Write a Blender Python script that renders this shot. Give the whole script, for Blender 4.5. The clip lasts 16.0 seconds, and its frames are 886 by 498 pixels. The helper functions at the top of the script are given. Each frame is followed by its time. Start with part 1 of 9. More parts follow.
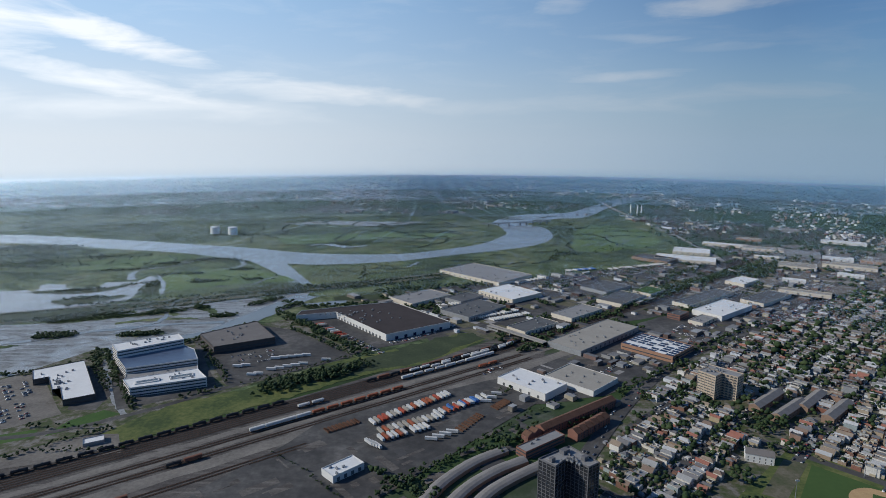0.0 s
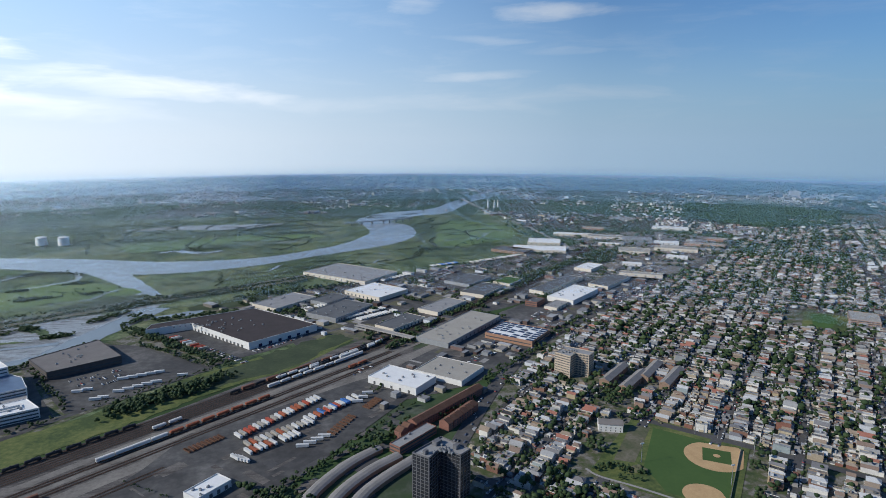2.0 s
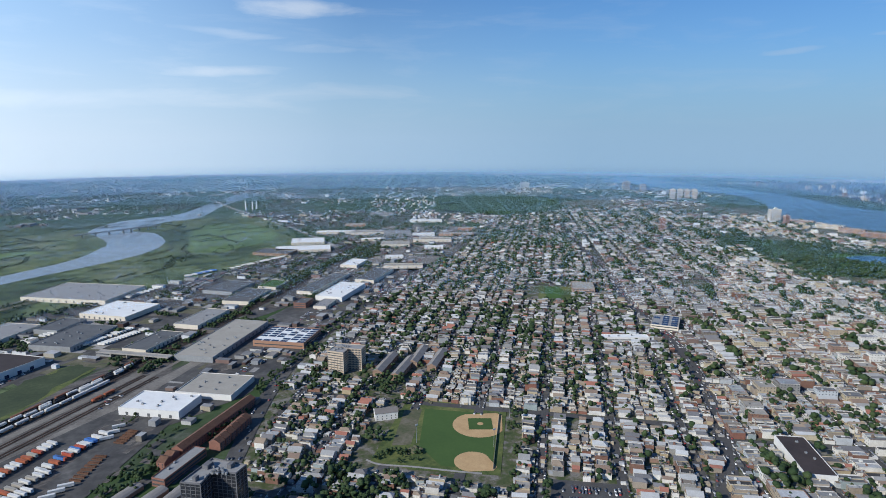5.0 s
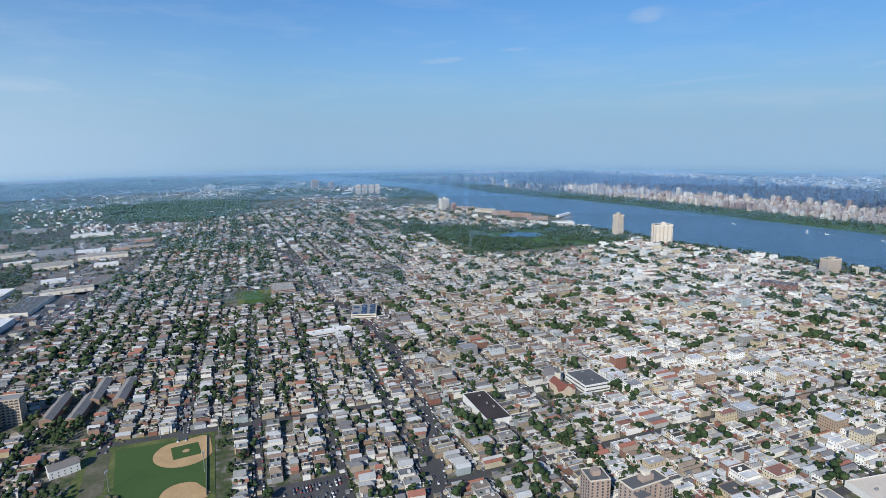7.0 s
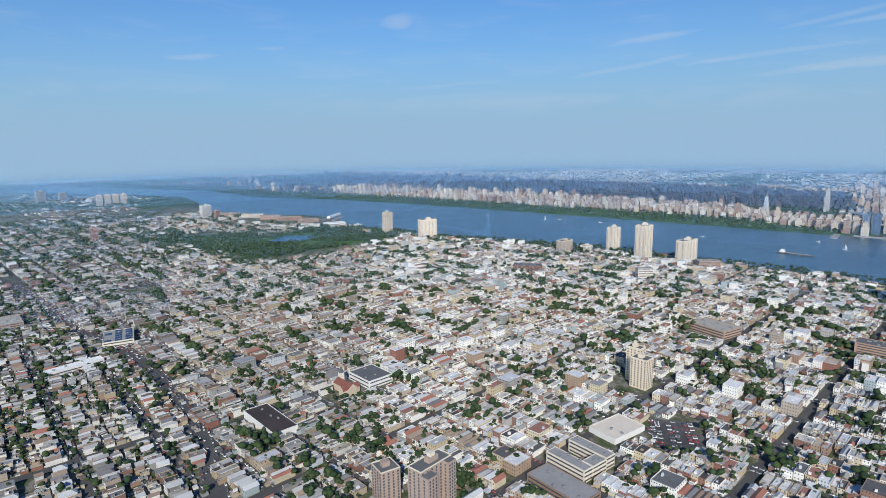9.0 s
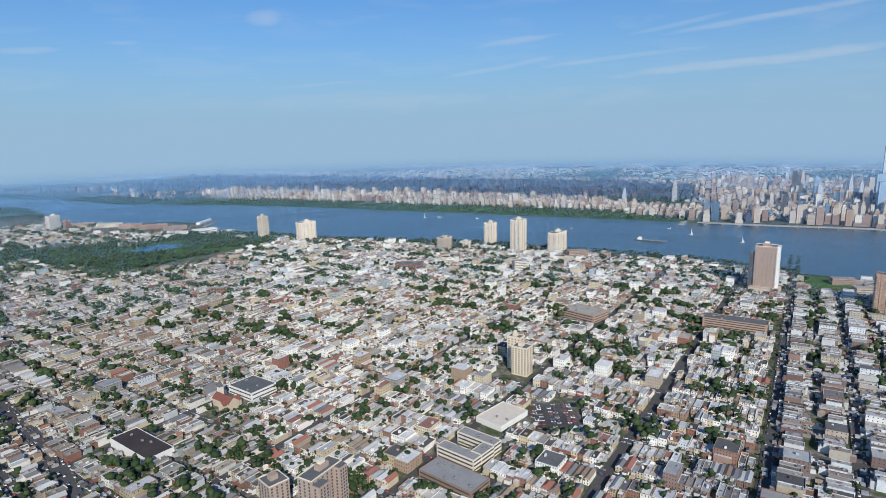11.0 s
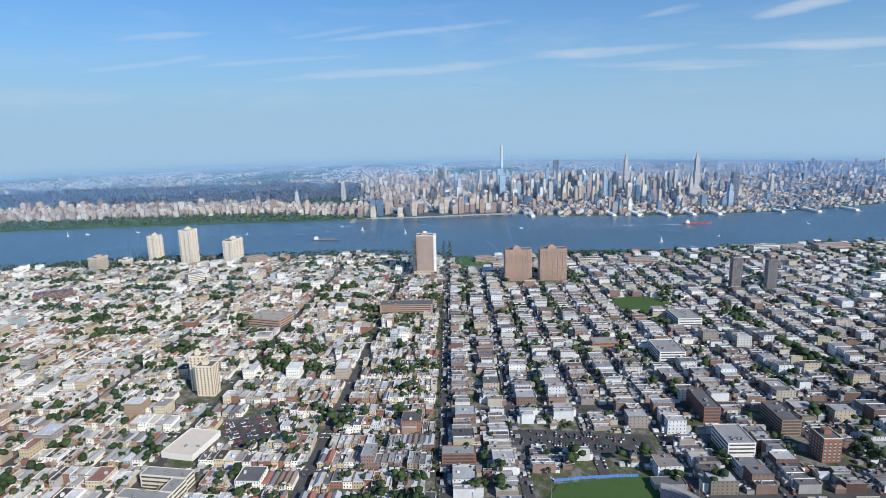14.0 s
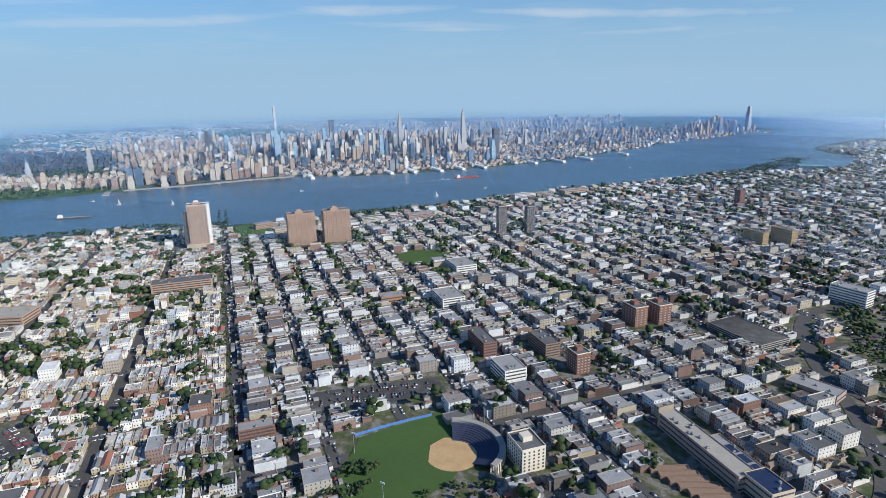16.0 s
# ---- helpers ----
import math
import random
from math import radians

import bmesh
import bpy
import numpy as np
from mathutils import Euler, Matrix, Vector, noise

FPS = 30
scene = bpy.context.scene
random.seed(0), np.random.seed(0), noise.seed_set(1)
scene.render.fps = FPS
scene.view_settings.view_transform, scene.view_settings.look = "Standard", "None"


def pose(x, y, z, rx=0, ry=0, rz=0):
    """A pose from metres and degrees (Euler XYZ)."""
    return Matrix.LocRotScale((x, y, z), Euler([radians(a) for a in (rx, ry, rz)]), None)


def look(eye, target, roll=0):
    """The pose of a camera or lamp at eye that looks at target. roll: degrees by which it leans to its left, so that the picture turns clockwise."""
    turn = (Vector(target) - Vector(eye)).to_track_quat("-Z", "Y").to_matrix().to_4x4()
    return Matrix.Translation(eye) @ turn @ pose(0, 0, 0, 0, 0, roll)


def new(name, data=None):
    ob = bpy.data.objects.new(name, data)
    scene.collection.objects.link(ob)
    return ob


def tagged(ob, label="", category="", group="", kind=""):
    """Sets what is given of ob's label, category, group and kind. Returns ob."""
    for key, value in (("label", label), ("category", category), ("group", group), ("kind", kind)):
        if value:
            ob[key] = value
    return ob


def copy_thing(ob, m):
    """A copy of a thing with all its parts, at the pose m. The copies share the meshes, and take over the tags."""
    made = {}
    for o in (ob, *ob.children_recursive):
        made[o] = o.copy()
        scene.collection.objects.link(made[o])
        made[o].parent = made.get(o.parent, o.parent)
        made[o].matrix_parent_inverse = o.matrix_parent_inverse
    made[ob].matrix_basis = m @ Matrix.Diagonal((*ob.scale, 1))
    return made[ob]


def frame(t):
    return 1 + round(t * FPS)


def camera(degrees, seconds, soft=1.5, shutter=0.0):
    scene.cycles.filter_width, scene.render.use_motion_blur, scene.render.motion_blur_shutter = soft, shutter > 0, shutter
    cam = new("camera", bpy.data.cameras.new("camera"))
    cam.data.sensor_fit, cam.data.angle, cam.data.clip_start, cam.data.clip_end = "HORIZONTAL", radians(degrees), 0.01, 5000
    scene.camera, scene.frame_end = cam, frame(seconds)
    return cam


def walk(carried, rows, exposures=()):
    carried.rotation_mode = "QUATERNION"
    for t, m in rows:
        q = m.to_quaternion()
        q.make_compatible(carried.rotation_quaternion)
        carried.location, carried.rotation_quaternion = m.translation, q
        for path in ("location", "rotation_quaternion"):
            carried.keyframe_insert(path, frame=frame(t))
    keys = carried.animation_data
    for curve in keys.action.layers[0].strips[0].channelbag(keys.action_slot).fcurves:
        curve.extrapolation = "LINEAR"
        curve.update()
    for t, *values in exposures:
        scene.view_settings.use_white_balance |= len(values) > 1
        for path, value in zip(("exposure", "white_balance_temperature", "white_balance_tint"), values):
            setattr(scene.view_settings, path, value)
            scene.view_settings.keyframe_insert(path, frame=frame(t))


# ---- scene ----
# ---- camera: a drone hovering high above the town and turning on the spot ----
H = 290.0
cam = camera(73.47, 16.0, soft=0.9)
PATH = (
    (0.0, 79.618, -0.373, 0.068),
    (0.5, 79.629, -0.351, -3.872),
    (1.0, 79.607, -0.316, -7.512),
    (1.5, 79.559, -0.212, -10.514),
    (2.0, 79.503, -0.097, -13.230),
    (2.5, 79.473, -0.014, -15.885),
    (3.0, 79.469, -0.024, -18.740),
    (3.2, 79.434, 0.008, -19.943),
    (5.3, 79.329, 0.070, -40.398),
    (5.5, 79.294, 0.116, -43.638),
    (6.0, 79.283, 0.295, -51.698),
    (6.5, 79.253, 0.406, -58.530),
    (7.0, 79.192, 0.448, -65.334),
    (7.5, 79.159, 0.497, -72.770),
    (8.0, 79.122, 0.624, -79.600),
    (8.5, 79.082, 0.768, -84.039),
    (9.0, 79.059, 0.863, -87.396),
    (9.2, 79.042, 0.936, -88.695),
    (11.3, 78.854, 1.397, -101.053),
    (11.5, 78.908, 1.456, -102.442),
    (12.0, 78.849, 1.563, -105.911),
    (12.5, 78.804, 1.549, -109.938),
    (13.0, 78.666, 1.510, -115.715),
    (13.5, 78.536, 1.358, -122.528),
    (14.0, 78.398, 1.214, -129.972),
    (14.5, 78.311, 1.105, -136.899),
    (15.0, 78.091, 1.061, -141.447),
    (15.5, 76.407, 1.079, -145.708),
    (16.0, 74.275, 0.940, -151.081),
)
EXPOSURES = ((0.0, -1.06, 6280, 9), (1.5, -0.79, 6240, 9), (3.0, -0.71, 6180, 9), (5.5, -0.49, 6120, 9), (9.0, -0.45, 6240, 9), (12.0, -0.46, 6350, 9), (13.0, -0.34, 6350, 9), (14.5, -0.3, 6350, 9), (16.0, -0.32, 6350, 9))
walk(cam, [(t, pose(0, 0, H, rx, ry, rz)) for t, rx, ry, rz in PATH], EXPOSURES)

# ---- sky and sun ----
SUN_AZ = -92.0      # degrees clockwise from +y
SUN_EL = 31.0
# high cloud: bearing, height above the level, half width, half height (degrees), slope, thickness
CLOUDS = ((-29, 8.2, 9.5, 1.5, -0.24, 1.0), (-37, 9.5, 8, 3.0, -0.1, 0.9), (-30, 4.7, 9, 1.1, -0.17, 0.8), (-12, 4.2, 14, 1.1, -0.07, 0.6), (-26, 2.6, 18, 1.2, 0.0, 0.4), (8, 3.2, 16, 0.9, 0.02, 0.22),
          (22.4, 11.2, 6, 0.9, 0.04, 0.5), (11, 11.8, 3, 0.8, 0.0, 0.35), (18, 5.7, 6, 0.5, 0.05, 0.35), (17, 8.9, 5, 0.4, -0.05, 0.2), (24, 7.7, 4, 0.5, 0.0, 0.18), (25, 4.0, 10, 0.8, 0.0, 0.16),
          (65.3, 6.8, 2.6, 0.3, 0.07, 0.3), (71.8, 7.8, 1.6, 0.22, 0.05, 0.22), (83.3, 9.9, 1.5, 0.8, 0.1, 0.25), (88.5, 4.4, 6, 0.25, 0.03, 0.26), (94, 3.0, 12, 1.0, 0.0, 0.1), (104, 5.6, 6, 0.28, 0.19, 0.26),
          (106.5, 8.0, 4, 0.25, 0.12, 0.22), (115, 6.1, 7, 0.25, 0.06, 0.26), (120, 8.6, 5, 0.3, 0.14, 0.26), (127, 8.5, 10, 0.35, 0.09, 0.3), (127, 5.2, 15, 0.4, 0.06, 0.34),
          (146, 6.1, 9, 0.45, 0.02, 0.45), (149, 4.8, 9, 0.3, -0.04, 0.34), (150, 9.2, 3, 0.4, 0.1, 0.4), (160.5, 8.7, 4, 0.45, 0.12, 0.5), (166, 5.6, 16, 0.45, -0.03, 0.45), (168, 4.0, 5, 0.3, 0.0, 0.36), (152, 4.4, 6, 0.25, -0.02, 0.34))


def node(nt, kind, **values):
    n = nt.nodes.new(kind)
    for key, value in values.items():
        n.inputs[key].default_value = value
    return n


def math_node(nt, op, a, b=None, clamp=False):
    n = nt.nodes.new("ShaderNodeMath")
    n.operation, n.use_clamp = op, clamp
    for i, v in enumerate((a, b)):
        if v is None:
            continue
        if isinstance(v, (int, float)):
            n.inputs[i].default_value = v
        else:
            nt.links.new(v, n.inputs[i])
    return n.outputs[0]


def ramp_node(nt, fac, stops, constant=False):
    n = nt.nodes.new("ShaderNodeValToRGB")
    r = n.color_ramp
    r.interpolation = "CONSTANT" if constant else "LINEAR"
    while len(r.elements) < len(stops):
        r.elements.new(0.5)
    for e, (p, c) in zip(r.elements, stops):
        e.position = p
        e.color = (*c, 1) if len(c) == 3 else c
    nt.links.new(fac, n.inputs[0])
    return n.outputs[0]


def mix_node(nt, fac, a, b, blend="MIX"):
    n = nt.nodes.new("ShaderNodeMixRGB")
    n.blend_type = blend
    for i, v in zip((0, 1, 2), (fac, a, b)):
        if isinstance(v, (int, float)):
            n.inputs[i].default_value = v
        elif isinstance(v, tuple):
            n.inputs[i].default_value = (*v, 1)
        else:
            nt.links.new(v, n.inputs[i])
    return n.outputs[0]


def make_world():
    w = bpy.data.worlds.new("sky")
    scene.world = w
    w.use_nodes = True
    nt = w.node_tree
    nt.nodes.clear()
    sky = nt.nodes.new("ShaderNodeTexSky")
    sky.sky_type, sky.sun_disc = "NISHITA", False
    sky.sun_elevation, sky.sun_rotation = radians(SUN_EL), radians(SUN_AZ)
    sky.altitude, sky.air_density, sky.dust_density, sky.ozone_density = 300, 1.0, 0.7, 3.0
    co = nt.nodes.new("ShaderNodeTexCoord")
    sep = nt.nodes.new("ShaderNodeSeparateXYZ")
    nt.links.new(co.outputs["Generated"], sep.inputs[0])
    up = math_node(nt, "MAXIMUM", sep.outputs[2], 0.0)
    # compass bearing and height of the view, in degrees
    bearing = math_node(nt, "MULTIPLY", math_node(nt, "ARCTAN2", sep.outputs[0], sep.outputs[1]), 57.2958)
    high = math_node(nt, "MULTIPLY", math_node(nt, "ARCSINE", sep.outputs[2]), 57.2958)
    sx, sy = math.sin(radians(SUN_AZ + 42)), math.cos(radians(SUN_AZ + 42))
    side = math_node(nt, "ADD", math_node(nt, "MULTIPLY", sep.outputs[0], sx), math_node(nt, "MULTIPLY", sep.outputs[1], sy))
    sunward = ramp_node(nt, math_node(nt, "MULTIPLY_ADD", side, 0.5), [(0.42, (0, 0, 0)), (0.62, (0.12, 0.12, 0.12)), (0.8, (0.42, 0.41, 0.41)), (1.0, (0.9, 0.9, 0.9))])
    sunward.node.inputs[0].links[0].from_node.inputs[2].default_value = 0.5
    # wisps: noise drawn out along the wind
    flat = nt.nodes.new("ShaderNodeCombineXYZ")
    nt.links.new(math_node(nt, "MULTIPLY", bearing, 0.11), flat.inputs[0])
    nt.links.new(math_node(nt, "MULTIPLY", high, 0.55), flat.inputs[1])
    n1 = node(nt, "ShaderNodeTexNoise", Scale=1.0, Detail=8.0, Roughness=0.6, Distortion=0.4)
    nt.links.new(flat.outputs[0], n1.inputs[0])
    ragged = math_node(nt, "MULTIPLY", math_node(nt, "SUBTRACT", n1.outputs[0], 0.5), 3.2)
    n2 = node(nt, "ShaderNodeTexNoise", Scale=0.45, Detail=4.0, Roughness=0.5)
    nt.links.new(flat.outputs[0], n2.inputs[0])
    waver = math_node(nt, "MULTIPLY", math_node(nt, "SUBTRACT", n2.outputs[0], 0.5), 1.6)
    cover = None
    for a0, e0, w, h, slope, thick in CLOUDS:
        da = math_node(nt, "SUBTRACT", bearing, a0)
        u = math_node(nt, "DIVIDE", da, w)
        v = math_node(nt, "SUBTRACT", math_node(nt, "SUBTRACT", math_node(nt, "ADD", high, waver), e0), math_node(nt, "MULTIPLY", da, slope))
        v = math_node(nt, "DIVIDE", v, h)
        body = math_node(nt, "SUBTRACT", 1.0, math_node(nt, "ADD", math_node(nt, "MULTIPLY", u, u), math_node(nt, "MULTIPLY", v, v)))
        body = math_node(nt, "MULTIPLY", math_node(nt, "ADD", body, ragged), thick, True)
        body = math_node(nt, "MINIMUM", body, min(1.0, thick * 1.3))
        cover = body if cover is None else math_node(nt, "MAXIMUM", cover, body)
    faint = ramp_node(nt, n1.outputs[0], [(0.5, (0, 0, 0)), (0.75, (0.16, 0.16, 0.16))])
    cover = mix_node(nt, 1.0, cover, faint, "SCREEN")
    cover = mix_node(nt, 1.0, cover, ramp_node(nt, up, [(0.0, (0.1, 0.1, 0.1)), (0.05, (1, 1, 1))]), "MULTIPLY")
    # haze near the horizon
    haze = ramp_node(nt, up, [(0.0, (1, 1, 1)), (0.06, (0.8, 0.8, 0.8)), (0.14, (0.42, 0.42, 0.42)), (0.26, (0.1, 0.1, 0.1)), (0.5, (0, 0, 0))])
    haze_col = mix_node(nt, sunward, (4.2, 6.35, 8.55), (16.4, 17.4, 18.4))
    edge = ramp_node(nt, math_node(nt, "MULTIPLY_ADD", high, 0.25), [(0.2, (1, 1, 1)), (0.4, (0, 0, 0))])
    edge.node.inputs[0].links[0].from_node.inputs[2].default_value = 1.0
    haze_col = mix_node(nt, math_node(nt, "MULTIPLY", edge, 0.2), haze_col, mix_node(nt, 1.0, haze_col, (0.3, 0.46, 0.6), "MULTIPLY"))
    deep = mix_node(nt, 1.0, sky.outputs[0], (0.42, 0.92, 1.42), "MULTIPLY")
    veil = mix_node(nt, 1.0, ramp_node(nt, side, [(0.2, (0, 0, 0)), (0.95, (1, 1, 1))]), ramp_node(nt, up, [(0.3, (0.7, 0.7, 0.7)), (0.6, (0, 0, 0))]), "MULTIPLY")
    deep = mix_node(nt, veil, deep, (8.6, 14.4, 21.2))
    base = mix_node(nt, haze, deep, haze_col)
    cloud_col = mix_node(nt, sunward, (7.5, 8.2, 9.2), (24.0, 24.0, 24.0))
    col = mix_node(nt, math_node(nt, "MULTIPLY", cover, 0.85), base, cloud_col)
    bg = node(nt, "ShaderNodeBackground", Strength=0.105)
    nt.links.new(col, bg.inputs[0])
    out = nt.nodes.new("ShaderNodeOutputWorld")
    nt.links.new(bg.outputs[0], out.inputs[0])


make_world()
sun_data = bpy.data.lights.new("sun", "SUN")
sun_data.energy, sun_data.angle, sun_data.color = 6.3, radians(0.55), (1.0, 0.92, 0.8)
sun = new("sun", sun_data)
az, el = radians(SUN_AZ), radians(SUN_EL)
sun.matrix_world = look((0, 0, 0), (-math.sin(az) * math.cos(el), -math.cos(az) * math.cos(el), -math.sin(el)))
sun.location = (-600, 200, 900)

# ---- materials ----
def material(name, rough=0.8, metal=0.0, spec=0.5):
    m = bpy.data.materials.new(name)
    m.use_nodes = True
    nt = m.node_tree
    b = nt.nodes["Principled BSDF"]
    b.inputs["Roughness"].default_value, b.inputs["Metallic"].default_value = rough, metal
    b.inputs["Specular IOR Level"].default_value = spec
    return m, nt, b


def where(nt, scale=(1, 1, 1), rot=0.0):
    g = nt.nodes.new("ShaderNodeNewGeometry")
    mp = node(nt, "ShaderNodeMapping", Scale=scale, Rotation=(0, 0, rot))
    nt.links.new(g.outputs["Position"], mp.inputs[0])
    return mp.outputs[0]


def noise_at(nt, vec, scale, detail=4.0, rough=0.55, distort=0.0):
    n = node(nt, "ShaderNodeTexNoise", Scale=scale, Detail=detail, Roughness=rough, Distortion=distort)
    nt.links.new(vec, n.inputs[0])
    return n.outputs[0]


def bump(nt, b, height, strength=0.3, dist=0.1):
    n = node(nt, "ShaderNodeBump", Strength=strength, Distance=dist)
    nt.links.new(height, n.inputs["Height"])
    nt.links.new(n.outputs[0], b.inputs["Normal"])


def mottled(name, stops, scale=0.05, fine=0.6, rough=0.85, bump_d=0.1, metal=0.0, spec=0.4):
    """A surface whose colour wanders along stops at two sizes."""
    m, nt, b = material(name, rough, metal, spec)
    p = where(nt)
    a, c = noise_at(nt, p, scale, 5), noise_at(nt, p, fine, 4, 0.6)
    f = math_node(nt, "ADD", math_node(nt, "MULTIPLY", a, 0.6), math_node(nt, "MULTIPLY", c, 0.4))
    nt.links.new(ramp_node(nt, f, stops), b.inputs["Base Color"])
    bump(nt, b, c, 0.35, bump_d)
    return m


def varied(name, colours, by="island", rough=0.8, grain=0.5, dirt=0.25, spec=0.3, metal=0.0):
    """Each piece takes one of the colours; grain and dirt over it."""
    m, nt, b = material(name, rough, metal, spec)
    if by == "island":
        r = nt.nodes.new("ShaderNodeNewGeometry").outputs["Random Per Island"]
    else:
        r = nt.nodes.new("ShaderNodeObjectInfo").outputs["Random"]
    n = len(colours)
    col = ramp_node(nt, r, [(i / n, c) for i, c in enumerate(colours)], constant=True)
    p = where(nt)
    a, c = noise_at(nt, p, 0.09, 5, 0.6), noise_at(nt, p, grain, 5, 0.6)
    f = ramp_node(nt, math_node(nt, "ADD", math_node(nt, "MULTIPLY", a, 0.5), math_node(nt, "MULTIPLY", c, 0.5)),
                  [(0.3, (1 - dirt,) * 3), (0.62, (1 + dirt * 0.35,) * 3)])
    nt.links.new(mix_node(nt, 1.0, col, f, "MULTIPLY"), b.inputs["Base Color"])
    bump(nt, b, c, 0.2, 0.05)
    return m


def plain(name, colour, rough=0.7, metal=0.0, spec=0.4, vary=0.18, scale=0.8):
    lo, hi = tuple(c * (1 - vary) for c in colour), tuple(min(1, c * (1 + vary)) for c in colour)
    return mottled(name, [(0.3, lo), (0.7, hi)], scale * 0.2, scale, rough, 0.03, metal, spec)


M = {}
M["asphalt"] = mottled("asphalt", [(0.3, (0.055, 0.055, 0.058)), (0.55, (0.085, 0.083, 0.082)), (0.75, (0.14, 0.135, 0.13))], 0.03, 0.5, 0.9)
M["lot"] = mottled("lot asphalt", [(0.33, (0.042, 0.041, 0.042)), (0.45, (0.066, 0.064, 0.063)), (0.55, (0.1, 0.097, 0.093)), (0.66, (0.165, 0.157, 0.15))], 0.016, 0.11, 0.9)
M["concrete"] = mottled("concrete", [(0.3, (0.22, 0.21, 0.2)), (0.7, (0.42, 0.4, 0.37))], 0.08, 0.8, 0.85)
M["yard"] = mottled("back yards", [(0.34, (0.035, 0.06, 0.02)), (0.45, (0.07, 0.09, 0.035)), (0.51, (0.12, 0.115, 0.08)), (0.58, (0.22, 0.21, 0.19)), (0.68, (0.12, 0.115, 0.1))], 0.06, 0.16, 0.95)
M["grass"] = mottled("mown grass", [(0.3, (0.035, 0.085, 0.018)), (0.55, (0.06, 0.125, 0.025)), (0.75, (0.095, 0.15, 0.04))], 0.03, 0.4, 0.95)
M["turf"] = mottled("outfield turf", [(0.3, (0.046, 0.092, 0.022)), (0.6, (0.06, 0.112, 0.027)), (0.8, (0.08, 0.128, 0.034))], 0.02, 0.25, 0.95)
M["scrub"] = mottled("dry grass and gravel", [(0.3, (0.06, 0.085, 0.035)), (0.5, (0.12, 0.115, 0.07)), (0.7, (0.2, 0.18, 0.14))], 0.05, 0.3, 0.95)
M["clay"] = mottled("infield clay", [(0.3, (0.42, 0.27, 0.13)), (0.7, (0.58, 0.4, 0.21))], 0.1, 0.8, 0.95)
def reeds():
    m, nt, b = material("marsh reeds", 0.95, 0.0, 0.2)
    p = where(nt)
    a, c, d, e = noise_at(nt, p, 0.004, 4, 0.6, 1.2), noise_at(nt, p, 0.02, 6, 0.7, 1.5), noise_at(nt, p, 0.12, 4, 0.6), noise_at(nt, where(nt, (0.25, 1, 1), 0.5), 0.035, 5, 0.7)
    col = ramp_node(nt, a, [(0.38, (0.085, 0.12, 0.062)), (0.5, (0.14, 0.185, 0.09)), (0.62, (0.2, 0.225, 0.13))])
    tuft = ramp_node(nt, c, [(0.38, (0.34, 0.4, 0.36)), (0.46, (0.8, 0.85, 0.8)), (0.52, (1, 1, 1)), (0.64, (1.3, 1.22, 1.1))])
    col = mix_node(nt, 1.0, col, tuft, "MULTIPLY")
    col = mix_node(nt, 1.0, col, ramp_node(nt, e, [(0.4, (0.55, 0.6, 0.6)), (0.52, (1, 1, 1))]), "MULTIPLY")
    col = mix_node(nt, 1.0, col, ramp_node(nt, d, [(0.35, (0.75, 0.75, 0.75)), (0.6, (1.1, 1.1, 1.1))]), "MULTIPLY")
    nt.links.new(col, b.inputs["Base Color"])
    bump(nt, b, d, 0.6, 0.8)
    return m


M["marsh"] = reeds()
def yard_ground():
    m, nt, b = material("rail ballast", 0.95, 0.0, 0.3)
    p = where(nt, (0.06, 1.0, 1.0), -radians(37))
    a, c, d = noise_at(nt, p, 0.16, 5, 0.65), noise_at(nt, where(nt), 0.02, 5, 0.6), noise_at(nt, where(nt), 0.5, 4, 0.6)
    f = math_node(nt, "ADD", math_node(nt, "MULTIPLY", a, 0.5), math_node(nt, "ADD", math_node(nt, "MULTIPLY", c, 0.3), math_node(nt, "MULTIPLY", d, 0.2)))
    nt.links.new(ramp_node(nt, f, [(0.36, (0.05, 0.045, 0.042)), (0.48, (0.105, 0.095, 0.088)), (0.56, (0.165, 0.152, 0.138)), (0.66, (0.24, 0.225, 0.205))]), b.inputs["Base Color"])
    bump(nt, b, d, 0.4, 0.1)
    return m


M["ballast"] = yard_ground()
M["dirt"] = mottled("packed yard dirt", [(0.33, (0.11, 0.1, 0.09)), (0.5, (0.19, 0.175, 0.155)), (0.68, (0.27, 0.25, 0.22))], 0.03, 0.3, 0.95)
M["dark_ballast"] = mottled("oily ballast", [(0.33, (0.03, 0.028, 0.027)), (0.5, (0.06, 0.055, 0.052)), (0.68, (0.1, 0.092, 0.085))], 0.04, 0.5, 0.95)
M["rough"] = mottled("rough grass", [(0.3, (0.035, 0.058, 0.02)), (0.44, (0.06, 0.09, 0.026)), (0.54, (0.115, 0.14, 0.04)), (0.7, (0.2, 0.2, 0.07))], 0.02, 0.2, 0.95)
